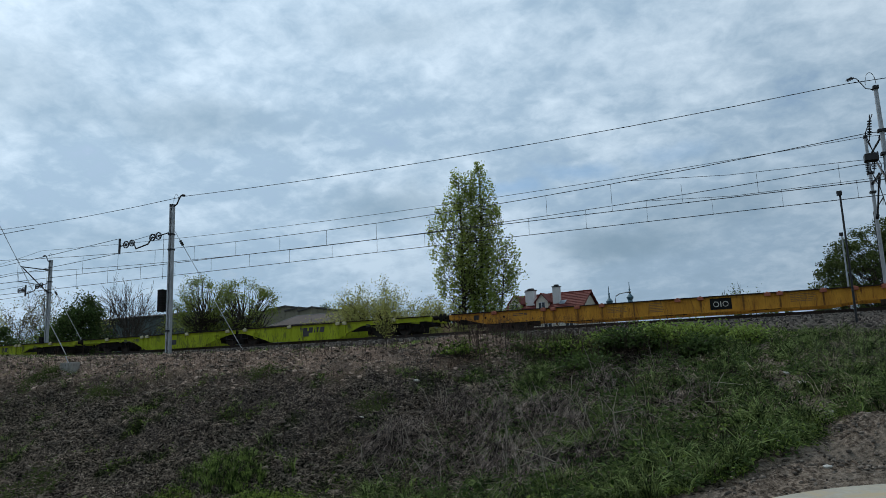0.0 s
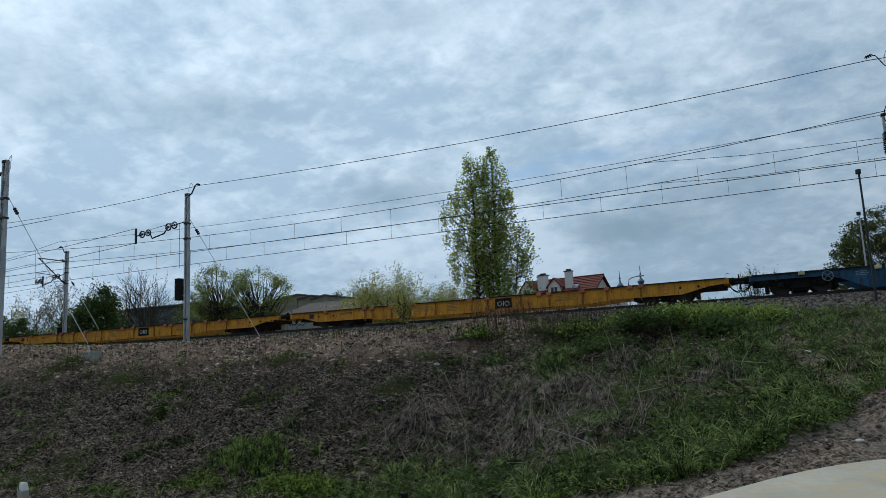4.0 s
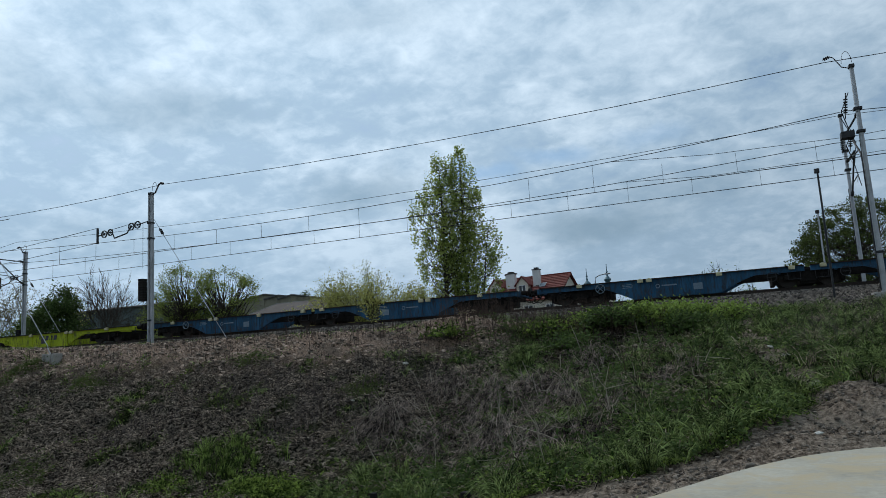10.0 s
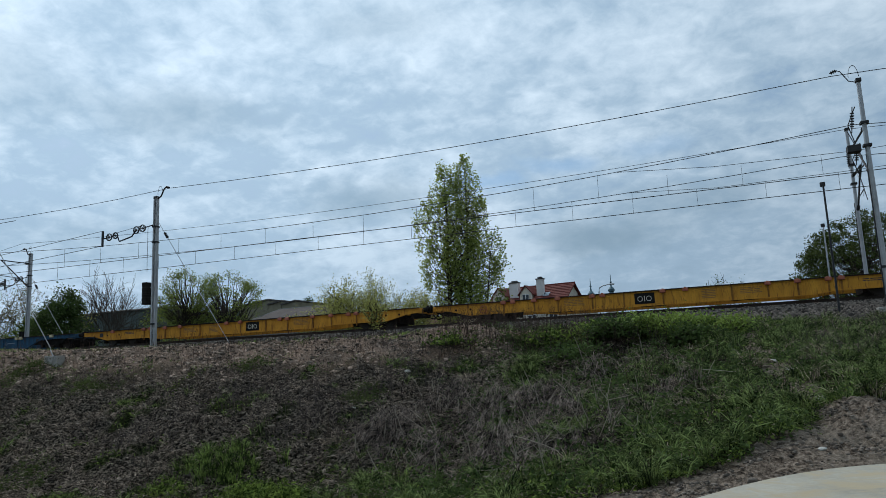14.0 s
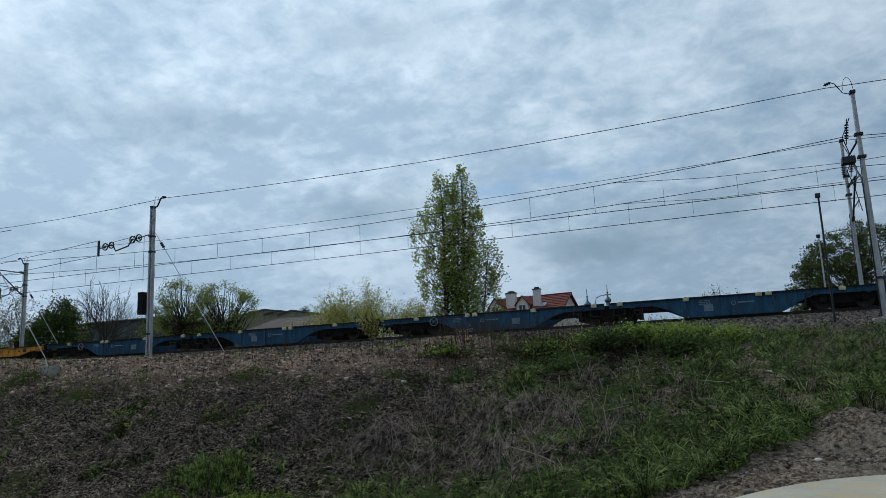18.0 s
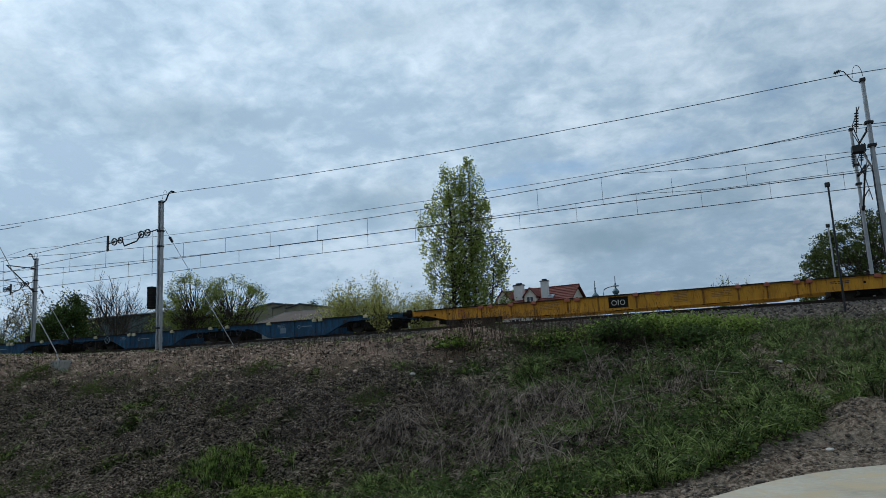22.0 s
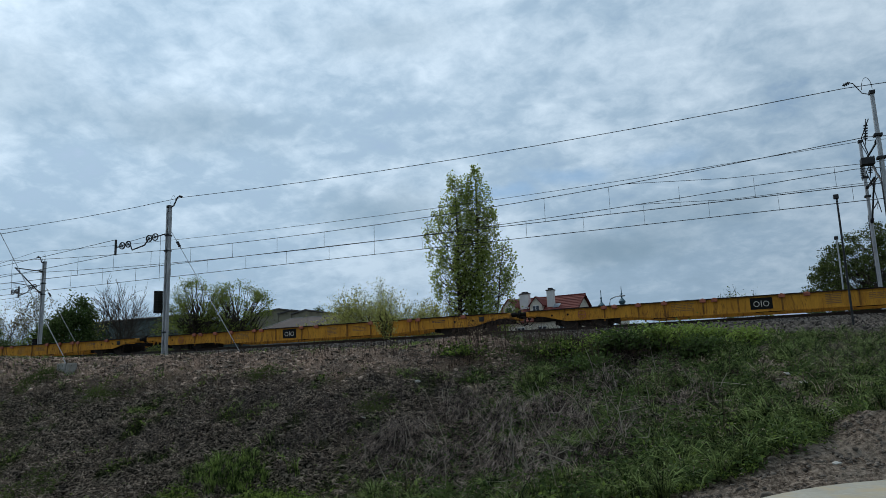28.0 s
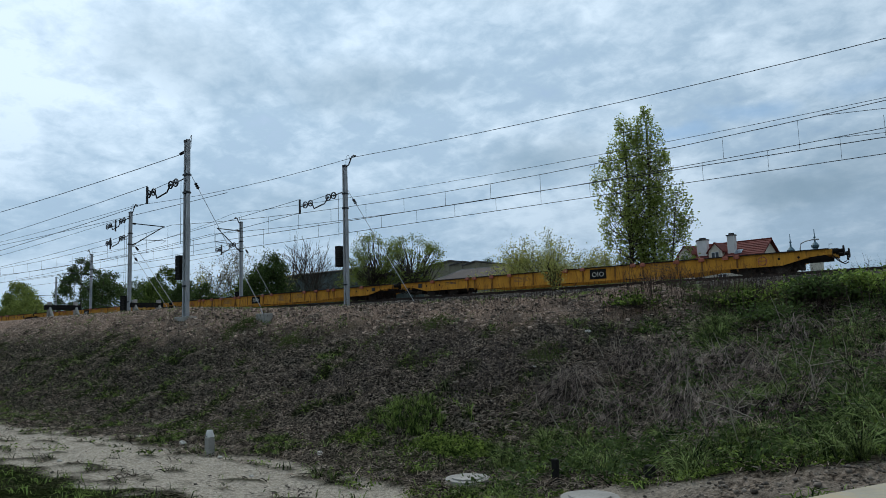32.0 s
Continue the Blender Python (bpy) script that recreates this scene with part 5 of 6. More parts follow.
def hipped_barn():
    b = thing("barn", "low building with brown-grey hipped sheet roof", "building", (-62.6, 97, 0))
    L, D, R, eave, ridge = 7.3, 4.2, 4.9, 11.2, 12.95
    part("wall", box(B(), -L + 0.3, L - 0.3, -D + 0.3, D - 0.3, 0, eave), GREYWALL, b)
    c = [(-L, -D, eave), (L, -D, eave), (L, D, eave), (-L, D, eave), (-R, 0, ridge), (R, 0, ridge)]
    for q in ((0, 1, 5, 4), (2, 3, 4, 5), (1, 2, 5), (3, 0, 4)):
        bm = B()
        top = [bm.verts.new(c[i]) for i in q]
        low = [bm.verts.new((c[i][0], c[i][1], c[i][2] - 0.12)) for i in q]
        bm.faces.new(top)
        bm.faces.new(low[::-1])
        for i in range(len(q)):
            k = (i + 1) % len(q)
            bm.faces.new((top[k], top[i], low[i], low[k]))
        part("roof", bm, HIPROOF, b)
    for i, k in ((0, 4), (1, 5), (2, 5), (3, 4), (4, 5)):
        part("ridge_cap", tube(B(), [c[i], c[k]], 0.08, 6), GREYWALL, b)


def stepped_sheds():
    w = thing("workshop", "yellowish-grey workshop with stepped saw-tooth roofline", "building", (0, 104, 0))
    for x0, x1, z0, z1 in ((-81.0, -75.0, 14.6, 15.35), (-74.9, -72.2, 14.5, 14.95), (-72.1, -69.4, 14.3, 14.8)):
        part("shed", prism(B(), [(x0, 0), (x1, 0), (x1, z1), (x0, z0)], 0, 12), SHEDWALL, w)
        part("roof", prism(B(), [(x0 - 0.1, z0), (x1 + 0.2, z1 + 0.04), (x1 + 0.2, z1 + 0.26), (x0 - 0.1, z0 + 0.22)], -0.25, 12.2), GREYROOF, w)


hipped_barn()
stepped_sheds()
plain_house("long_hall", "long flat-roofed dark grey hall", -92, 112, 12.5, 6, 14.2, 14.8, DARKWALL, GREYROOF, 0)
plain_house("warehouse", "dark grey-green flat-roofed warehouse", -98, 98, 9, 7, 14.2, 15.0, DARKWALL, GREYROOF, 0)
plain_house("cottage", "small house with brown tiled roof behind bushes", -31.5, 82, 3.4, 3, 6.6, 8.9, PLASTER, BROWNROOF, 6)
church()
lamp_post()


# ---- trees and shrubs ----
BARK = material("grey_brown_bark", (0.035, 0.028, 0.022), (0.09, 0.075, 0.06), 0.95, 0, 2, 14, 0.8, stretch=(1, 1, 0.3))
POPLAR = leaf_material("poplar_leaf", (0.045, 0.065, 0.014), (0.38, 0.46, 0.12), 0.6)
SPRING = leaf_material("young_spring_leaf", (0.10, 0.11, 0.025), (0.44, 0.45, 0.14), 0.55)
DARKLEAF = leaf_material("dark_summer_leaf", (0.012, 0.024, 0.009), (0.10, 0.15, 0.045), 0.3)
MIDLEAF = leaf_material("fresh_shrub_leaf", (0.016, 0.032, 0.007), (0.24, 0.33, 0.075), 0.4, patchy=True)
YOUNG = leaf_material("half_grown_leaf", (0.03, 0.045, 0.010), (0.27, 0.33, 0.085), 0.5)
FRESH = leaf_material("fresh_green_leaf", (0.016, 0.032, 0.007), (0.30, 0.41, 0.095), 0.4)
OLIVE = leaf_material("olive_leaf", (0.026, 0.040, 0.012), (0.105, 0.135, 0.042), 0.4)
PALELEAF = leaf_material("sparse_bud", (0.09, 0.085, 0.045), (0.19, 0.18, 0.10), 0.35)


def quads(P, size, r, up=0.3):
    """Small two-sided leaves at the points P."""
    n = len(P)
    a = r.normal(size=(n, 3))
    a[:, 2] *= 0.7
    a /= np.linalg.norm(a, axis=1)[:, None]
    b = np.cross(a, r.normal(size=(n, 3)))
    b /= np.linalg.norm(b, axis=1)[:, None] + 1e-9
    s = (size * r.uniform(0.6, 1.3, n))[:, None]
    V = np.stack([P - a * s, P + b * s * 0.55, P + a * s, P - b * s * 0.55], 1)
    V[:, 1] += np.cross(a, b) * s * 0.12
    return V.reshape(-1, 3), np.arange(4 * n).reshape(n, 4)


def grow(r, start, way, length, radius, level, spec, limbs, tips):
    """A limb and, in turn, its side limbs."""
    seg = 5
    p, d = np.array(start, float), np.array(way, float)
    pts = [p.copy()]
    for i in range(seg):
        d = d + r.normal(size=3) * spec["wander"] + np.array([0, 0, spec["rise"]])
        d /= np.linalg.norm(d)
        p = p + d * length / seg
        pts.append(p.copy())
    limbs.append((pts, radius, radius * 0.45, level))
    if level >= spec["levels"]:
        tips.extend(pts[1:])
        return
    if level == spec["levels"] - 1:
        tips.extend(pts[2:])
    for k in range(spec["kids"][level]):
        t = spec["bare"][level] + (1 - spec["bare"][level]) * (k + r.uniform(0, 1)) / spec["kids"][level]
        i = min(int(t * seg), seg - 1)
        q = pts[i] + (pts[i + 1] - pts[i]) * (t * seg - i)
        dd = (pts[i + 1] - pts[i]) / np.linalg.norm(pts[i + 1] - pts[i])
        side = np.cross(dd, r.normal(size=3))
        side /= np.linalg.norm(side)
        a = spec["angle"][level] * r.uniform(0.75, 1.25)
        grow(r, q, dd * math.cos(a) + side * math.sin(a), length * spec["ratio"][level] * r.uniform(0.7, 1.15) * (1 - spec["taper"] * t), radius * 0.5 * (1 - 0.4 * t), level + 1, spec, limbs, tips)


def tree(name, label, at, height_, spec, leaf, leaves, size, seed, squash=(1, 1, 1), category="tree", spread=0.35, trunk_r=None, group="", width=0, twig=0.007):
    r = np.random.RandomState(seed)
    ob = thing(name, label, category, at, group)
    limbs, tips = [], []
    for s in range(spec.get("stems", 1)):
        w = np.array([r.normal() * spec.get("splay", 0.03), r.normal() * spec.get("splay", 0.03), 1.0])
        grow(r, (r.normal() * 0.12 * (s > 0), r.normal() * 0.12 * (s > 0), 0), w, height_ * spec.get("trunk", 0.7) * (1 - 0.12 * r.uniform() * (s > 0)), trunk_r or height_ * 0.018, 0, spec, limbs, tips)
    T0 = np.array(tips)
    sz = height_ / T0[:, 2].max()
    sx = 0.5 * width / np.percentile(np.abs(T0[:, :2]), 95) if width else sz
    sq = np.array((sx, sx * squash[1], sz))
    bm, bb = B(), B()
    for pts, r0, r1, lv in limbs:
        tube(bm if lv == 0 else bb, [tuple(q * sq) for q in pts], max(r0, twig * 1.4), 6 if lv < 2 else 4, max(r1, twig))
    part("trunk", bm, BARK, ob)
    tagged(part("branchwork", bb, BARK, ob), kind="stuff")
    if leaves:
        T = np.array(tips) * sq
        P = T[r.randint(0, len(T), leaves)] + r.normal(size=(leaves, 3)) * spread
        P = P[P[:, 2] > 0.2]
        V, F = quads(P, size, r)
        part("crown", (V, [], F), leaf, ob, "crown of many small leaves")
    return ob


ROUND = dict(levels=3, kids=(7, 5, 4), angle=(0.85, 0.8, 0.8), ratio=(0.62, 0.6, 0.55), bare=(0.35, 0.25, 0.2), wander=0.13, rise=0.06, taper=0.25, trunk=0.62)
BUSH = dict(levels=2, kids=(7, 5), angle=(0.5, 0.6), ratio=(0.6, 0.55), bare=(0.2, 0.2), wander=0.12, rise=0.07, taper=0.3, trunk=0.85, stems=7, splay=0.38)


def leafy(name, label, at, profile, leaf, clumps, per, size, seed, puff=0.5, trunk_r=0.2, category="tree", group="", lean=0.0, inner=0.35, tall=1.0, flat=1.0, low=0.15, limb=0.22, stem_top=0.96):
    """A tree whose leaves sit in clumps at limb ends; profile: crown radius by height."""
    r = np.random.RandomState(seed)
    ob = thing(name, label, category, at, group)
    zs, rs = [p[0] for p in profile], [p[1] for p in profile]
    top, bottom = zs[-1], zs[0]
    stem = [Vector((lean * (k / 8) ** 2 + r.normal() * 0.05 * (k > 0), r.normal() * 0.05 * (k > 0), top * stem_top * k / 8)) for k in range(9)]
    bm = B()
    tube(bm, stem, trunk_r, 8, trunk_r * 0.12)
    part("trunk", bm, BARK, ob)
    bb, P = B(), []
    for c in range(clumps):
        while True:
            z = r.uniform(bottom, top)
            R = np.interp(z, zs, rs)
            if r.uniform() < R / max(rs) + 0.15:
                break
        a, f = r.uniform(0, 6.283), math.sqrt(r.uniform(inner, 1.0))
        cx, cy = lean * (z / top) ** 2 + R * f * math.cos(a), R * f * math.sin(a) * flat
        drop = f * R * r.uniform(0.5, 1.1)
        z0 = max(z - drop, top * low)
        q = min(z0 / top / stem_top, 0.98) * 8
        i = int(q)
        s0 = stem[i].lerp(stem[min(i + 1, 8)], q - i)
        e = Vector((cx, cy, z))
        m1 = s0.lerp(e, 0.4) + Vector((r.normal() * 0.3, r.normal() * 0.3, -0.16 * drop))
        m2 = s0.lerp(e, 0.75) + Vector((r.normal() * 0.12, r.normal() * 0.12, -0.06 * drop))
        tube(bb, [s0, m1, m2, e], max(0.02, trunk_r * limb * (1 - 0.6 * z0 / top)), 4, 0.008)
        for k in range(3):
            w = Vector((r.normal(), r.normal(), r.normal() * 0.6 + 0.5)) * puff * 0.9
            tube(bb, [m2.lerp(e, 0.3 + 0.3 * k), e + w], 0.012, 3, 0.006)
        n = int(per * r.uniform(0.4, 1.5))
        P.append(np.array(e)[None] + np.clip(r.normal(size=(n, 3)), -1.7, 1.7) * np.array([puff, puff, puff * tall]) * r.uniform(0.6, 1.2))
    tagged(part("branchwork", bb, BARK, ob), kind="stuff")
    V, F = quads(np.concatenate(P), size, r)
    part("crown", (V, [], F), leaf, ob, "crown of many small leaves")
    return ob


def trees():
    leafy("poplar_tree", "tall leafy poplar with pointed top", (-20.3, 52, 0.0), [(4.0, 0.8), (7, 1.3), (10, 2.0), (12.5, 2.7), (14.5, 2.6), (16, 1.8), (17.3, 1.1), (19.0, 0.15)], POPLAR, 250, 54, 0.10, 3, 0.20, 0.26, tall=2.3, inner=0.25)
    leafy("poplar_tree", "tall leafy poplar with pointed top", (-18.8, 52.6, 0.0), [(4.0, 0.8), (7, 1.4), (10, 2.0), (13, 2.0), (15.5, 1.6), (18, 0.9), (19.5, 0.15)], POPLAR, 230, 54, 0.10, 13, 0.20, 0.26, tall=2.3, inner=0.25)
    leafy("poplar_tree", "slim leaning side shoot of a poplar", (-17.4, 51.2, 0.0), [(5.0, 1.0), (8, 1.5), (10.5, 1.7), (12.3, 1.1), (13.2, 0.1)], POPLAR, 75, 56, 0.10, 4, 0.24, 0.12, tall=1.9, inner=0.1, lean=1.2)
    for k, (x, y, z, h, st, sp, n, wd) in enumerate(((-24.6, 47, 3.0, 7.3, 16, 0.45, 7000, 7.4), (-21.6, 48, 3.0, 5.8, 10, 0.45, 4800, 5.4), (-27.4, 48, 3.0, 6.6, 12, 0.4, 3600, 5.6), (-30.0, 49, 2.5, 6.2, 8, 0.3, 1800, 4.2))):
        tree("spring_shrub", "thin yellow-green spring shrub beyond the track", (x, y, z), h, dict(BUSH, stems=st, splay=sp), SPRING, int(n * 2.6), 0.065, 5 + k, spread=0.2, trunk_r=0.045, width=wd, category="shrub", group="spring shrubs")
    leafy("round_tree", "round spring tree with dark limbs and young leaves", (-53.6, 60, 0), [(8.2, 1.8), (9.8, 3.2), (11.6, 3.5), (13.2, 2.6), (14.3, 0.9)], YOUNG, 120, 74, 0.085, 8, 0.33, 0.46, inner=0.35, low=0.53, limb=0.36, stem_top=0.62)
    leafy("round_tree", "round spring tree with dark limbs and young leaves", (-48.5, 60.5, 0), [(8.0, 1.8), (9.6, 3.2), (11.2, 3.5), (12.4, 2.6), (13.3, 0.9)], YOUNG, 115, 74, 0.085, 9, 0.33, 0.42, inner=0.35, low=0.53, limb=0.36, stem_top=0.62)
    leafy("round_tree", "low leafy tree in front of the warehouse", (-59.0, 63, 0), [(3.0, 2.0), (6.5, 3.4), (9.0, 3.0), (10.6, 0.8)], YOUNG, 110, 75, 0.10, 12, 0.5, 0.2)
    tree("bare_tree", "leafless tree with fine upswept twigs", (-65.3, 60, 0), 15.7, dict(ROUND, kids=(18, 11, 8), bare=(0.60, 0.15, 0.2), wander=0.08, rise=0.03, angle=(0.95, 0.6, 0.5), ratio=(0.8, 0.5, 0.45), taper=0.1), SPRING, 0, 0.1, 10, trunk_r=0.13, width=8.8, twig=0.012)
    leafy("dark_tree", "dense dark green tree behind the train", (-67.2, 56, 0), [(1, 2.0), (4, 3.2), (8, 3.3), (11, 2.1), (12.8, 0.5)], DARKLEAF, 200, 160, 0.12, 11, 0.45, 0.25, inner=0.15)
    for k, (x, y, h) in enumerate(((-73.0, 114, 16.4), (-69.5, 115, 15.6), (-66.5, 114, 15.8))):
        leafy("far_tree", "dark treetop behind the workshop roofs", (x, y, 0), [(6, 1.2), (11, 1.7), (14, 1.2), (h, 0.2)], DARKLEAF, 50, 45, 0.16, 90 + k, 0.45, 0.15, group="treetops behind the roofs")
    for k, (x, y, h, lf, n) in enumerate(((-96, 70, 17.0, PALELEAF, 1700), (-89, 70, 16.8, PALELEAF, 1700), (-83, 68, 14.5, PALELEAF, 1300), (-77, 66, 13.0, SPRING, 1500), (-102, 72, 15.0, PALELEAF, 1700), (-92, 66, 13, SPRING, 1500))):
        tree("hedgerow_tree", "thin leafless hedgerow tree with pale buds" if lf is PALELEAF else "leafy green tree in the hedgerow", (x, y, 0), h, ROUND, lf, n, 0.12, 20 + k, spread=0.45, trunk_r=0.14, group="hedgerow", width=h * 0.5, twig=0.014)
    leafy("broad_tree", "dense dark green broad tree beyond the line", (9.7, 60, 0), [(1, 3.6), (4, 5.0), (8, 5.2), (10.6, 4.2), (12.2, 2.2), (12.8, 0.6)], OLIVE, 760, 120, 0.075, 30, 0.22, 0.3, inner=0.3)
    leafy("broad_tree", "dense dark green broad tree beyond the line", (17.0, 62, 0), [(1, 3.2), (4, 4.6), (8, 4.7), (10.5, 3.6), (12.0, 1.0)], OLIVE, 380, 90, 0.10, 31, 0.32, 0.3, inner=0.4)
    tree("thorn_shrub", "sparse thorny shrub behind the tracks", (-0.2, 46, 4.0), 4.0, dict(BUSH, stems=5, splay=0.45), MIDLEAF, 420, 0.06, 33, spread=0.13, trunk_r=0.04, width=2.4, category="shrub")
    tree("thorn_shrub", "sparse thorny shrub behind the tracks", (1.4, 46.5, 4.0), 2.6, dict(BUSH, stems=5, splay=0.45), MIDLEAF, 600, 0.07, 34, spread=0.18, trunk_r=0.04, width=1.6, category="shrub")
    # far left growth, seen at the end of the pan
    for k, (x, y, h, lf, w) in enumerate(((-135, 58, 12.5, MIDLEAF, 4.2), (-127, 55, 10.5, MIDLEAF, 3.8), (-120, 53, 9.0, MIDLEAF, 3.2), (-144, 60, 14, MIDLEAF, 4.5), (-150, 75, 20.5, DARKLEAF, 6.5), (-140, 76, 16.5, DARKLEAF, 5.0), (-120, 71, 15.0, DARKLEAF, 4.0), (-111, 70, 15.2, MIDLEAF, 4.2), (-105, 64, 12.5, DARKLEAF, 3.8), (-99, 60, 11, MIDLEAF, 3.8), (-128, 68, 15.5, DARKLEAF, 4.5), (-157, 66, 15, MIDLEAF, 5), (-93, 62, 11.5, DARKLEAF, 3.2), (-86, 60, 10.5, DARKLEAF, 3.0), (-163, 80, 18, DARKLEAF, 6), (-80, 62, 10.5, MIDLEAF, 3.0))):
        leafy("hedgerow_tree", "leafy green tree in the hedgerow", (x, y, 0), [(h * 0.12, w * 0.7), (h * 0.45, w), (h * 0.8, w * 0.7), (h, w * 0.15)], YOUNG if k < 4 else lf, 130, 105, 0.09 + h * 0.005, 40 + k, 0.45, 0.2, group="hedgerow", inner=0.25)
    # distant dark tree line
    r = np.random.RandomState(77)
    n = 16000
    X = r.uniform(-420, 120, n)
    top = 14 + 3.5 * wavy(X, X * 0 + 3, 40, 61) + 2.5 * wavy(X, X * 0, 9, 62)
    P = np.stack([X, r.uniform(212, 222, n), top * np.sqrt(r.uniform(0, 1, n))], 1)
    V, F = quads(P, 1.1, r)
    tagged(part("far_woods", (V, [], F), DARKLEAF), "distant dark line of woods", "woods", kind="stuff")
    # on the near crest
    tree("sapling", "young yellow-green sapling on the crest", (-13.4, 26.0, 4.25), 1.6, dict(BUSH, stems=4, splay=0.22), SPRING, 800, 0.045, 50, spread=0.09, trunk_r=0.012, width=0.75, category="shrub")
    for k, (x, y, h, n, lf) in enumerate(((-4.6, 27.6, 1.1, 1700, MIDLEAF), (-3.2, 28.0, 1.5, 2400, MIDLEAF), (-1.9, 28.2, 1.4, 2400, MIDLEAF), (-0.6, 28.6, 1.2, 1900, MIDLEAF), (-3.8, 26.4, 1.3, 1900, DARKLEAF), (-2.2, 26.6, 1.4, 2100, MIDLEAF), (-7.4, 27.0, 0.8, 600, OLIVE), (-6.2, 26.6, 1.0, 1000, MIDLEAF), (0.4, 29.3, 0.9, 1100, MIDLEAF), (-10.0, 25.5, 0.7, 500, MIDLEAF), (-5.3, 24.8, 0.9, 1100, DARKLEAF), (-1.0, 25.6, 1.0, 1500, DARKLEAF))):
        tree("bramble_bush", "low leafy green bush at the top of the bank", (x, y, float(height(x, y)) - 0.05), h * 0.72, dict(BUSH, stems=11, splay=0.7), FRESH if lf is MIDLEAF and x > -5 else lf, int(n * 1.6), 0.068, 60 + k, spread=0.15, trunk_r=0.010, width=1.8, category="bush", group="bushes on the crest")


trees()


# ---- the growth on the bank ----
# patchy colours below hold the shade inside the growth in their dark ends
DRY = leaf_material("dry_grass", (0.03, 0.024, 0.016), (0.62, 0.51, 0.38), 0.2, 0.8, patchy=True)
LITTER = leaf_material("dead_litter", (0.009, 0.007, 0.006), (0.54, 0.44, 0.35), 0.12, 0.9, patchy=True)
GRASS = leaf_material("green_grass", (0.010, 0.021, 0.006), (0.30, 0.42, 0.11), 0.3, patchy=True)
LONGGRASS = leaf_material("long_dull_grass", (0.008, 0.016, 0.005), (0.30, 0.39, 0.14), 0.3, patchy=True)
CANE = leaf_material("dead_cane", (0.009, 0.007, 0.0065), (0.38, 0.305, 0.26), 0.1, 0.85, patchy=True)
PALECANE = leaf_material("bleached_cane", (0.17, 0.145, 0.115), (0.46, 0.40, 0.325), 0.1, 0.85)
STALK = leaf_material("brown_stalk", (0.022, 0.015, 0.012), (0.09, 0.064, 0.052), 0.1, 0.85)
HAZE_STALK = leaf_material("purple_grey_stalk", (0.02, 0.016, 0.016), (0.13, 0.105, 0.10), 0.1, 0.85)
UP = np.array([0, 0, 1.0])


def strips(name, label, mat, P0, P1, P2, w, r, seg=3, tip=0.3, parent=None):
    """Thin tapering strips, each bent along P0, P1, P2."""
    n = len(P0)
    f = np.stack([r.normal(size=n) * 0.6, -np.ones(n), r.normal(size=n) * 0.6], 1)
    side = np.cross(P2 - P0, f)
    side /= np.linalg.norm(side, axis=1)[:, None] + 1e-9
    rows = []
    for k in range(seg + 1):
        t = k / seg
        c = P0 * (1 - t) ** 2 + 2 * P1 * t * (1 - t) + P2 * t * t
        o = side * (w * (1 - (1 - tip) * t))[:, None]
        rows += [c - o, c + o]
    V = np.stack(rows, 1).reshape(-1, 3)
    m = 2 * (seg + 1)
    q = np.array([(2 * k, 2 * k + 1, 2 * k + 3, 2 * k + 2) for k in range(seg)])
    F = (q[None] + m * np.arange(n)[:, None, None]).reshape(-1, 4)
    return tagged(part(name, (V, [], F), mat, parent), label, "grass" if "grass" in name or "tussock" in name else "plants", kind="stuff")


def bent(X, Y, h, lean, droop, r, ang=None, down=0.0, sink=0.02, zoff=0.0):
    """Roots, bends and tips of blades that lean along ang and bow over."""
    n = len(X)
    a = r.uniform(0, 6.283, n) if ang is None else ang
    d = np.stack([np.cos(a), np.sin(a) - down, np.zeros(n)], 1)
    d /= np.linalg.norm(d, axis=1)[:, None] + 1e-9
    P0 = np.stack([X, Y, height(X, Y) - sink + zoff], 1)
    ln, dr = (lean * r.uniform(0.4, 1.3, n))[:, None], (droop * r.uniform(0.3, 1.4, n))[:, None]
    h = h[:, None]
    P1 = P0 + d * ln * 0.5 * h + UP * h * (1 - 0.15 * dr)
    P2 = P0 + d * (ln + dr * 0.7) * h + UP * h * (1 - dr * 0.85)
    return P0, P1, P2


def tufts(name, label, mat, TX, TY, count, spread, tall, r, lean=0.5, droop=0.6, wide=(0.005, 0.010), down=0.25):
    """Tussocks whose blades start close together and bow outwards."""
    c = r.randint(count[0], count[1], len(TX))
    s = np.repeat(r.uniform(spread[0], spread[1], len(TX)), c)
    th = np.repeat(r.uniform(tall[0], tall[1], len(TX)), c)
    n = len(s)
    a, q = r.uniform(0, 6.283, n), np.abs(r.normal(size=n)) * 0.7
    X, Y = np.repeat(TX, c) + np.cos(a) * s * q, np.repeat(TY, c) + np.sin(a) * s * q
    h = th * r.uniform(0.55, 1.15, n)
    return strips(name, label, mat, *bent(X, Y, h, lean, droop, r, a + r.normal(size=n) * 0.5, down), r.uniform(*wide, n), r)


def scatter(r, n, x0, x1, y0, y1, keep):
    X, Y = r.uniform(x0, x1, n), r.uniform(y0, y1, n)
    k = r.uniform(0, 1, n) < keep(X, Y)
    return X[k], Y[k]


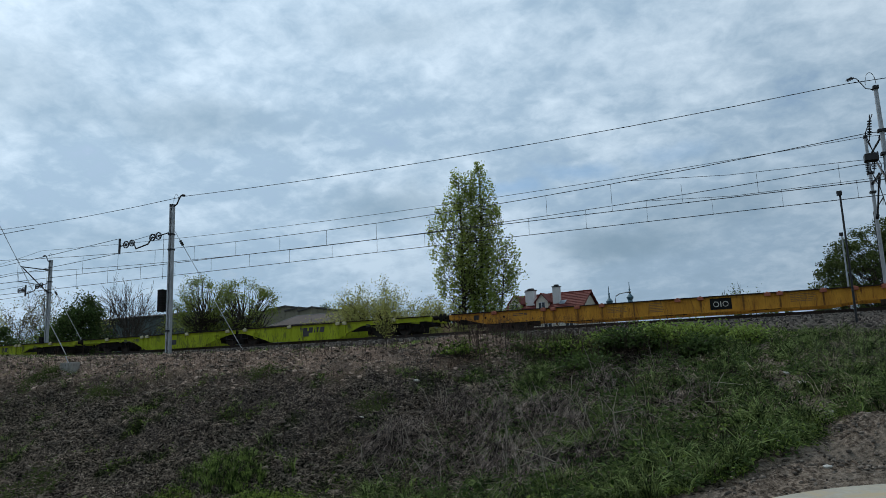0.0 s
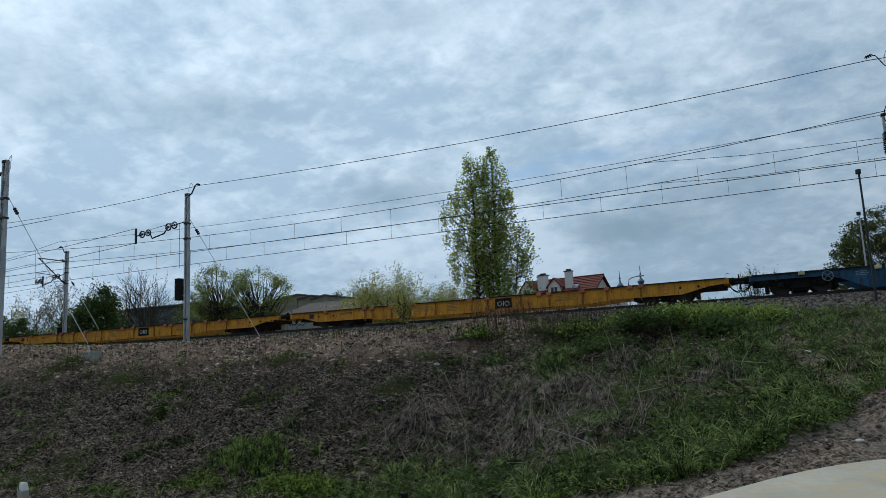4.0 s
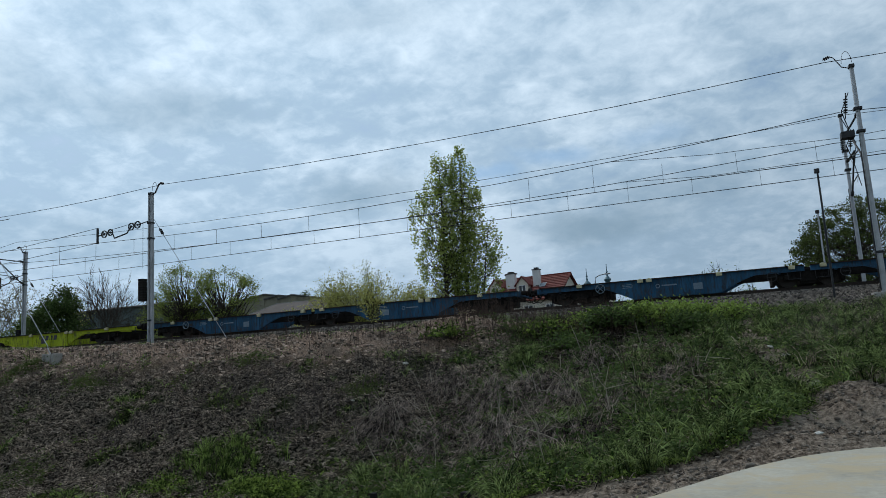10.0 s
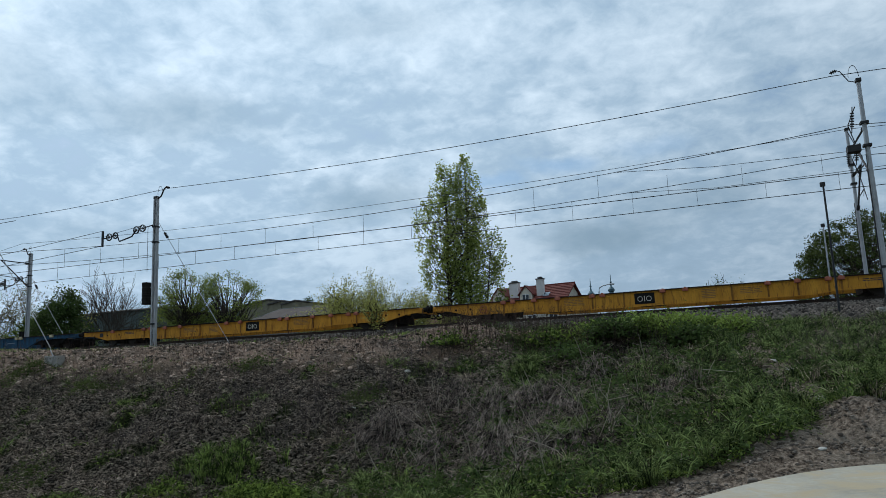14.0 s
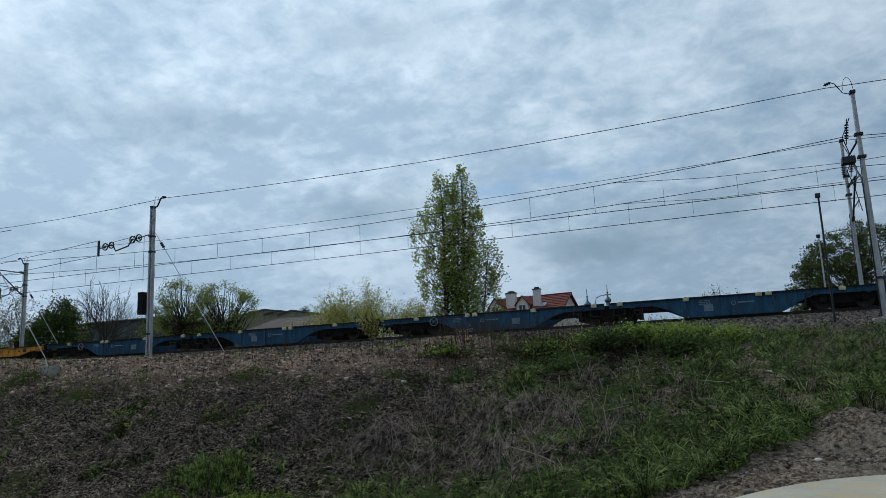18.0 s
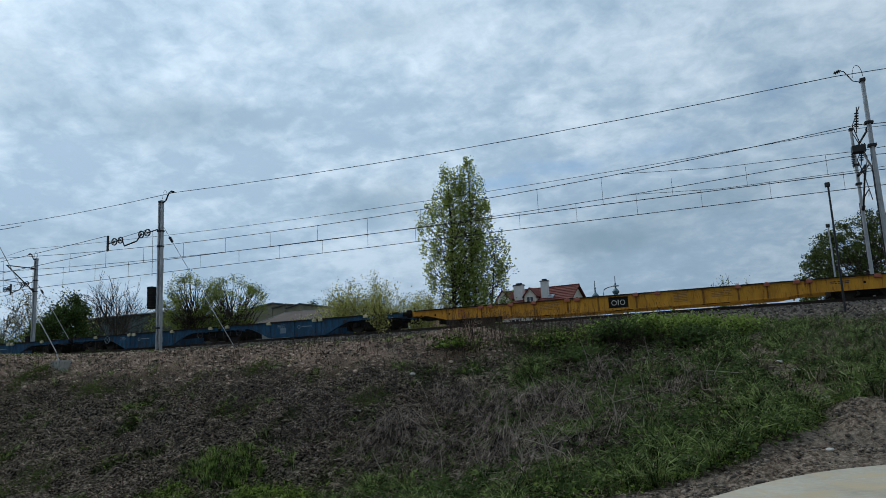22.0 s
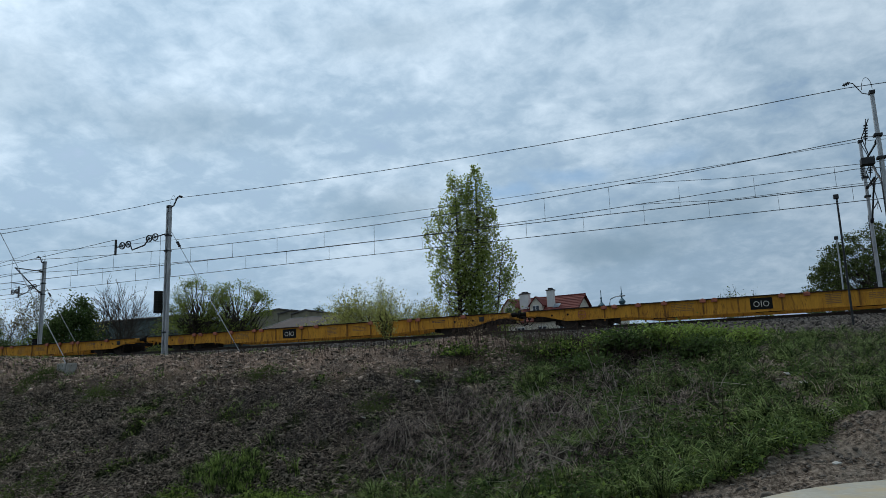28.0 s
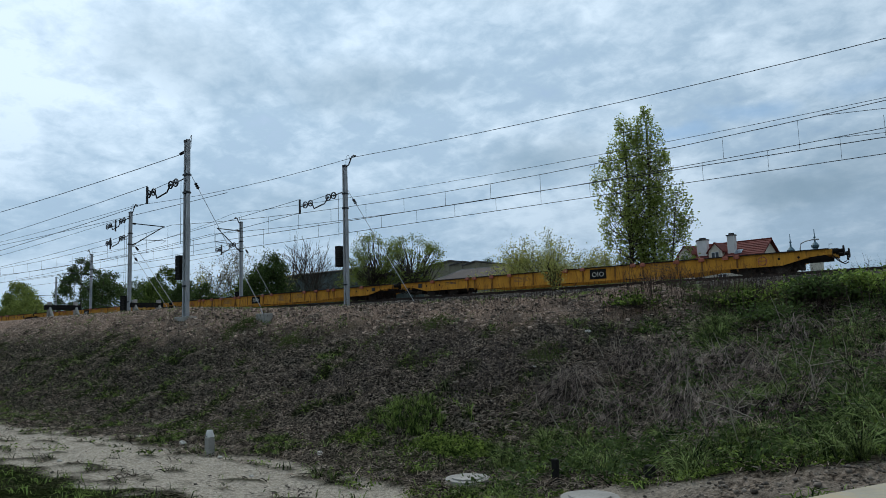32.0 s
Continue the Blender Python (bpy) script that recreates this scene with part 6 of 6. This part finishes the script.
def clumps(r, X, Y, per, s, up, size, name, label, mat, category="plants"):
    """Leafy cushions: many small leaves heaped round each point."""
    c = r.randint(per[0], per[1], len(X))
    n = c.sum()
    sp = np.repeat(r.uniform(s[0], s[1], len(X)), c)
    gx, gy, gz = (r.normal(size=n) for _ in range(3))
    px, py = np.repeat(X, c) + gx * sp, np.repeat(Y, c) + gy * sp
    P = np.stack([px, py, height(px, py) + 0.02 + np.abs(gz) * sp * up], 1)
    V, F = quads(P, size, r)
    return tagged(part(name, (V, [], F), mat), label, category, kind="stuff")


def on_slab(X, Y):
    edge = np.interp(X, [-3.4, -2.7, -1.75, -0.68, 0, 0.65, 1.9, 5, 14], [0, 4.0, 6.5, 8.5, 9.75, 10.65, 11.6, 12.3, 13.0])
    return (X > -3.4) & (Y < edge + 0.1)


def growth():
    r = np.random.RandomState(12)
    free = lambda X, Y: (1 - lane(X, Y)) * ~on_slab(X, Y) * (1 - smooth(30.6, 31.6, Y))
    caney = lambda X, Y: np.clip(sum(np.exp(-((X - x) / s) ** 2 - ((Y - y) / s) ** 2) for x, y, s, k in HEAPS), 0, 1)
    # shady: dark leaves replace grass here, imitating the shade below the overhang
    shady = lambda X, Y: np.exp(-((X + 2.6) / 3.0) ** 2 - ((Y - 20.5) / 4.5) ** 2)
    # matted dead litter, thick on the swells and thin in the hollows between
    X, Y = scatter(r, 330000, -58, 8, 9, 31, lambda X, Y: free(X, Y) * (1 - 0.8 * lush(X, Y)) * (1 - 0.75 * sandy(X, Y)) * smooth(-0.25, 0.75, swells(X, Y)) * (0.35 + 0.65 * smooth(-0.4, 0.5, wavy(X, Y, 3.1, 82))))
    n = len(X)
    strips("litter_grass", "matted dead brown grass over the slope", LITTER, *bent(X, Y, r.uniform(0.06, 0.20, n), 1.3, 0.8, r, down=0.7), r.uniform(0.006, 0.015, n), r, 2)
    X, Y = scatter(r, 60000, -47, 8, 9, 31, lambda X, Y: free(X, Y) * (0.5 - 0.3 * smooth(-13, -8, X)) * (1 - 0.6 * lush(X, Y)) * (1 - 0.6 * sandy(X, Y)) * smooth(0.0, 0.9, wavy(X, Y, 2.3, 83)) * smooth(-0.2, 0.6, swells(X, Y)))
    n = len(X)
    strips("dry_grass", "pale dry grass tufts on the slope", DRY, *bent(X, Y, r.uniform(0.12, 0.34, n), 0.7, 0.8, r, down=0.5), r.uniform(0.005, 0.010, n), r, 2)
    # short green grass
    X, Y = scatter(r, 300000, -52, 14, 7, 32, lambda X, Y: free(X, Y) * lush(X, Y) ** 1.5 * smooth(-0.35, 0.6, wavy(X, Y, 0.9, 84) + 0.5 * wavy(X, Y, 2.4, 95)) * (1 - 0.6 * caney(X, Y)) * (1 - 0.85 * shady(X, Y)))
    n = len(X)
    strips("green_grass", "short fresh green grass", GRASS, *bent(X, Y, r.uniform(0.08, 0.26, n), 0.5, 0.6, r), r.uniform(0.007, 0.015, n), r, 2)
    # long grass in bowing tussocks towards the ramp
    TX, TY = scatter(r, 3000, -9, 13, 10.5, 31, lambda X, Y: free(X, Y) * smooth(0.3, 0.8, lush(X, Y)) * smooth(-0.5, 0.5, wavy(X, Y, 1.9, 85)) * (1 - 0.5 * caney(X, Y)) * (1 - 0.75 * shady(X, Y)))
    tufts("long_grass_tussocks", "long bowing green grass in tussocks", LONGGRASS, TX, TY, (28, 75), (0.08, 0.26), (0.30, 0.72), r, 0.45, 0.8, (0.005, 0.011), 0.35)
    TX, TY = scatter(r, 620, -11, 10, 10.5, 30, lambda X, Y: free(X, Y) * smooth(0.0, 0.8, wavy(X, Y, 1.7, 86)) * 0.8)
    tufts("straw_grass_tussocks", "bleached bowing straw among the green", DRY, TX, TY, (8, 34), (0.05, 0.18), (0.35, 0.75), r, 0.4, 0.9, (0.004, 0.009), 0.5)
    TX, TY = scatter(r, 520, -1.5, 12, 16, 30.5, lambda X, Y: free(X, Y) * smooth(-0.3, 0.6, wavy(X, Y, 2.2, 98)))
    tufts("straw_grass_tussocks", "bleached dry grass beside the footpath", DRY, TX, TY, (14, 44), (0.08, 0.25), (0.25, 0.6), r, 0.4, 0.6, (0.004, 0.009), 0.3)
    # flecks of dead leaf on the litter
    X, Y = scatter(r, 60000, -58, 2, 11, 31, lambda X, Y: free(X, Y) * (1 - 0.7 * lush(X, Y)) * smooth(-0.2, 0.7, swells(X, Y)) * (1 - 0.6 * smooth(-11, -7, X)))
    V, F = quads(np.stack([X, Y, height(X, Y) + r.uniform(0.02, 0.10, len(X))], 1), 0.034, r)
    tagged(part("leaf_litter", (V, [], F), LITTER), "scattered dead brown leaves on the slope", "leaf litter", kind="stuff")
    X, Y = scatter(r, 60000, -50, -6, 15.5, 27, lambda X, Y: free(X, Y) * (1 - 0.6 * lush(X, Y)) * smooth(-0.1, 0.9, swells(X, Y)) * smooth(-46, -34, X) * 0.9)
    CRUMB = material("crumbly_bank_soil", (0.009, 0.007, 0.006), (0.27, 0.22, 0.175), 0.95, 0, 4, 30, 0.5, island=0.85)
    lumps("soil_crumbs", "crumbly brown soil lumps and dead matter on the slope", "earth", CRUMB, X, Y, 0.01, 0.012 / r.uniform(0.22, 1.0, len(X)), (1.5, 1, 0.55), r)
    # small tussocks over the whole slope
    TX, TY = scatter(r, 3400, -58, 4, 11, 30.5, lambda X, Y: free(X, Y) * (0.2 + 0.8 * smooth(0.0, 0.8, wavy(X, Y, 2.6, 94))) * (1 - 0.95 * sandy(X, Y)))
    g = r.uniform(0, 1, len(TX)) < 0.2 + 0.6 * lush(TX, TY)
    tufts("green_tussocks", "tufts of green grass among the litter", LONGGRASS, TX[g], TY[g], (14, 44), (0.05, 0.2), (0.12, 0.42), r)
    tufts("dead_tussocks", "tufts of dead grass among the litter", LITTER, TX[~g], TY[~g], (16, 50), (0.06, 0.24), (0.12, 0.34), r, 0.8, 0.9)
    # tall fresh grass at the foot
    TX, TY = scatter(r, 130, -15.8, -11.6, 15.4, 18.0, lambda X, Y: np.exp(-((X + 13.7) / 1.3) ** 2 - ((Y - 16.7) / 0.8) ** 2))
    tufts("tall_grass_tussocks", "tall fresh green grass at the foot of the bank", GRASS, TX, TY, (22, 48), (0.06, 0.2), (0.3, 0.7), r, 0.3, 0.4, (0.005, 0.010), 0.1)
    # hazes of thin standing stalks, purple-grey
    for x, y, sx, sy, k in ((-12.4, 19.8, 1.7, 1.5, 1500), (-15.8, 20.8, 1.6, 1.2, 900), (-10.6, 22.6, 1.5, 1.0, 700), (-18.5, 18.6, 2.0, 1.2, 700), (-24.0, 22.0, 2.5, 1.0, 500), (2.6, 22.5, 1.3, 2.4, 800), (4.8, 25.5, 1.6, 2.0, 700), (-29.5, 18.5, 2.6, 1.4, 500)):
        k = k // 4
        X, Y = x + r.normal(size=k) * sx * 0.7, y + r.normal(size=k) * sy * 0.7
        keep = lane(X, Y) < 0.2
        X, Y = X[keep], Y[keep]
        n = len(X)
        h = r.uniform(0.3, 0.95, n)
        P0, P1, P2 = bent(X, Y, h, 0.28, 0.1, r)
        strips("dead_stalks", "haze of thin standing purple-grey dead stalks", HAZE_STALK, P0, P1, P2, r.uniform(0.003, 0.006, n), r, 2)
        # side twigs
        i = r.randint(0, n, n * 2)
        t = r.uniform(0.4, 0.9, n * 2)[:, None]
        A = P0[i] * (1 - t) ** 2 + 2 * P1[i] * t * (1 - t) + P2[i] * t * t
        E = A + r.normal(size=A.shape) * 0.07 + UP * r.uniform(0.04, 0.2, (n * 2, 1))
        strips("dead_twigs", "fine side twigs of the dead stalks", HAZE_STALK, A, (A + E) / 2, E, np.full(n * 2, 0.003), r, 1)
    # upright dead stalks along the crest and over the slope
    X, Y = scatter(r, 4200, -45, 2, 15, 30.5, lambda X, Y: free(X, Y) * (0.1 + 0.9 * smooth(0.2, 1.0, wavy(X, Y, 3.0, 87))))
    n = len(X)
    strips("dead_stalks", "upright thin dead stalks on the bank", STALK, *bent(X, Y, r.uniform(0.3, 0.9, n), 0.2, 0.1, r), r.uniform(0.005, 0.009, n), r, 2)
    k = 420
    X = r.uniform(-32, -3, k)
    Y = np.interp(X, CREST_X, CREST_Y) + r.normal(size=k) * 1.0 - 0.9
    strips("dead_stalks", "upright reddish dead stalks along the crest", STALK, *bent(X, Y, r.uniform(0.25, 0.9, k), 0.2, 0.1, r), r.uniform(0.006, 0.012, k), r, 2)
    k = 1000
    X, Y = r.uniform(-11.0, -2.0, k), r.uniform(25.0, 30.6, k)
    P0, P1, P2 = bent(X, Y, r.uniform(0.4, 1.2, k), 0.2, 0.1, r)
    strips("dead_stalks", "thicket of upright purple-brown dead stalks", STALK, P0, P1, P2, r.uniform(0.005, 0.010, k), r, 2)
    i = r.randint(0, k, 3 * k)
    t = r.uniform(0.4, 0.95, (3 * k, 1))
    A = P0[i] * (1 - t) ** 2 + 2 * P1[i] * t * (1 - t) + P2[i] * t * t
    E = A + r.normal(size=A.shape) * 0.10 + UP * r.uniform(0.03, 0.2, (3 * k, 1))
    strips("dead_twigs", "fine side twigs of the dead stalks", STALK, A, (A + E) / 2, E, np.full(3 * k, 0.004), r, 1)
    # leafy weeds in cushions
    X, Y = scatter(r, 12000, -52, 6, 10, 31, lambda X, Y: free(X, Y) * smooth(0.25, 0.8, lush(X, Y)) * smooth(-0.2, 0.6, wavy(X, Y, 1.1, 90)) * (1 - 0.6 * smooth(-8, -3, X) * smooth(15, 17, Y)) * (1 - sandy(X, Y)))
    clumps(r, X, Y, (8, 30), (0.08, 0.26), 0.8, 0.042, "leafy_weeds", "low leafy green weeds", MIDLEAF)
    for i, (x, y, k, s) in enumerate(((-11.9, 15.7, 46, 0.5), (-11.0, 15.4, 60, 0.6), (-10.2, 15.2, 30, 0.5), (-14.6, 15.6, 26, 0.6), (-20.5, 15.8, 30, 1.0), (-24.1, 21.4, 34, 0.8), (-11.5, 21.2, 34, 0.5), (-28.9, 22.4, 40, 0.9), (-17.5, 23.2, 20, 0.6))):
        X, Y = x + r.normal(size=k) * s * 0.6, y + r.normal(size=k) * s * 0.45
        clumps(r, X, Y, (16, 50), (0.08, 0.2), 0.9, 0.042, "leafy_weeds", "cushion of green leafy weeds", MIDLEAF if i < 4 else OLIVE)
    X, Y = scatter(r, 26000, -9, 5, 9.5, 18, lambda X, Y: (lane(X, Y) > 0.03) * (lane(X, Y) < 0.5) * ~on_slab(X, Y) * smooth(-0.5, 0.4, wavy(X, Y, 0.7, 97)))
    clumps(r, X, Y, (6, 20), (0.05, 0.15), 0.7, 0.026, "leafy_weeds", "fringe of fresh green weeds along the bare earth", MIDLEAF)
    # dark leafy undergrowth among the canes, thickened in shady to imitate shade
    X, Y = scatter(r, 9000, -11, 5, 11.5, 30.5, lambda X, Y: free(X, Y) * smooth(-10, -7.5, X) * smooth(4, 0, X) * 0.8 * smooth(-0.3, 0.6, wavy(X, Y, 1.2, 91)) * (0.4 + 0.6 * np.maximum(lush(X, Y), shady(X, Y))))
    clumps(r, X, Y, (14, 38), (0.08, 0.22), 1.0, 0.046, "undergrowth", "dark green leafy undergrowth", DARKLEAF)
    # grit and pebbles along the crest
    X, Y = scatter(r, 38000, -58, -4, 21, 33, lambda X, Y: sandy(X, Y) * (0.3 + 0.7 * smooth(-0.3, 0.6, wavy(X, Y, 0.9, 89))))
    GRIT = material("reddish_grit", (0.06, 0.042, 0.032), (0.62, 0.47, 0.37), 0.95, 0, 4, 30, 0.5, island=0.85)
    lumps("crest_grit", "reddish-brown grit and pebbles along the crest", "gravel", GRIT, X, Y, 0, r.uniform(0.015, 0.055, len(X)), (1.2, 1, 0.8), r)
    # heaps of dead canes that arch up and hang down the slope like thatch
    for x, y, s, k in HEAPS:
        k = int(k * 1.5)
        X, Y = x + r.normal(size=k) * 0.42 * s, y + 0.15 * s + r.normal(size=k) * 0.36 * s
        H = s * r.uniform(0.02, 0.34, k) * np.exp(-((X - x) / (0.6 * s)) ** 2)
        P0 = np.stack([X, Y, height(X, Y) + H], 1)
        b = -1.57 + r.normal(size=k) * 0.6
        d = np.stack([np.cos(b), np.sin(b), np.zeros(k)], 1)
        L = (s * np.abs(r.normal(size=k)) * 0.42 + 0.12)[:, None]
        P2 = P0 + d * L
        P2[:, 2] = height(P2[:, 0], P2[:, 1]) + np.abs(r.normal(size=k)) * 0.10 - 0.02
        P1 = (P0 + P2) / 2 + UP * r.uniform(-0.05, 0.22, (k, 1)) + r.normal(size=(k, 3)) * 0.06
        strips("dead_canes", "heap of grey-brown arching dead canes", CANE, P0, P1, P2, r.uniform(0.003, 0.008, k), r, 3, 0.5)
        # loose canes that stick out at all angles
        j = k // 26
        i = r.randint(0, k, j)
        A = P0[i] + r.normal(size=(j, 3)) * np.array([0.4, 0.3, 0.05]) * s
        A[:, 2] = height(A[:, 0], A[:, 1]) + r.uniform(0.0, 0.25, j)
        E = A + np.stack([r.normal(size=j) * 0.35, -np.abs(r.normal(size=j)) * 0.25, r.uniform(-0.1, 0.65, j)], 1) * r.uniform(0.6, 1.4, (j, 1))
        E[:, 2] = np.maximum(E[:, 2], height(E[:, 0], E[:, 1]) + 0.03)
        strips("pale_canes", "bleached loose canes over the heap", PALECANE, A, (A + E) / 2 + r.normal(size=(j, 3)) * 0.05, E, r.uniform(0.004, 0.009, j), r, 3, 0.5)
    for i in range(60):
        x, y, s, k = HEAPS[i % len(HEAPS)]
        x, y = x + r.normal() * 0.6 * s, y + r.normal() * 0.5 * s
        z = float(height(x, y))
        a, l = r.normal() * 0.5, r.uniform(0.5, 1.2)
        tip = Vector((x + math.sin(a) * l * 0.6, y - 0.25 * l, z + l * 0.75))
        mid = Vector((x, y, z)).lerp(tip, 0.55) + Vector((r.normal() * 0.05, 0, 0.05))
        bm = B()
        tube(bm, [(x, y, z - 0.05), mid, tip], 0.014, 5, 0.006)
        tube(bm, [mid, mid + Vector((r.normal() * 0.2, -0.1, r.uniform(-0.1, 0.3)))], 0.008, 4, 0.004)
        tagged(part("broken_cane", bm, PALECANE), "thick pale broken cane", "plant stem", "broken canes")
    # clods along the driven earth
    CX, CY = scatter(r, 2800, -30, 9, 8, 19, lambda X, Y: lane(X, Y) * (0.08 + 0.92 * smooth(-5, 0, X)))
    w = r.randint(6, 60, len(CX))
    sp = np.repeat(r.uniform(0.08, 0.4, len(CX)), w)
    X, Y = np.repeat(CX, w) + r.normal(size=len(sp)) * sp * 1.6, np.repeat(CY, w) + r.normal(size=len(sp)) * sp
    keep = ~on_slab(X, Y - 0.35) & (lane(X, Y) > 0.3)
    X, Y = X[keep], Y[keep]
    CLOD = material("dark_earth_clod", (0.016, 0.013, 0.011), (0.30, 0.255, 0.21), 0.95, 0, 4, 30, 0.5, island=0.7)
    lumps("earth_clods", "dark clods of churned earth", "earth", CLOD, X, Y, rutted(X, Y), 0.0055 / r.uniform(0.2, 1.0, len(X)), (1.2, 1, 0.8), r)


def lumps(name, label, category, mat, X, Y, dz, size, stretch, r):
    """Small broken lumps lying on the ground."""
    n = len(X)
    cube = np.array([(a, b, c) for c in (-1, 1) for b in (-1, 1) for a in (-1, 1)], float)
    V = cube[None] * (1 + r.uniform(-0.45, 0.45, (n, 8, 3))) * r.uniform(0.6, 1.3, (n, 1, 3))
    a, b = r.uniform(0, 6.283, (n, 1)), r.uniform(0, 6.283, (n, 1))
    x, y, z = V[..., 0], V[..., 1], V[..., 2]
    y, z = y * np.cos(b) - z * np.sin(b), y * np.sin(b) + z * np.cos(b)
    x, y = x * np.cos(a) - y * np.sin(a), x * np.sin(a) + y * np.cos(a)
    V = np.stack([x, y, z], -1) * (size[:, None, None] * np.array(stretch)) + np.stack([X, Y, height(X, Y) + dz], 1)[:, None]
    q = np.array([(0, 2, 3, 1), (4, 5, 7, 6), (0, 1, 5, 4), (2, 6, 7, 3), (0, 4, 6, 2), (1, 3, 7, 5)])
    F = (q[None] + 8 * np.arange(n)[:, None, None]).reshape(-1, 4)
    return tagged(part(name, (V.reshape(-1, 3), [], F), mat), label, category, kind="stuff")


growth()

motions()
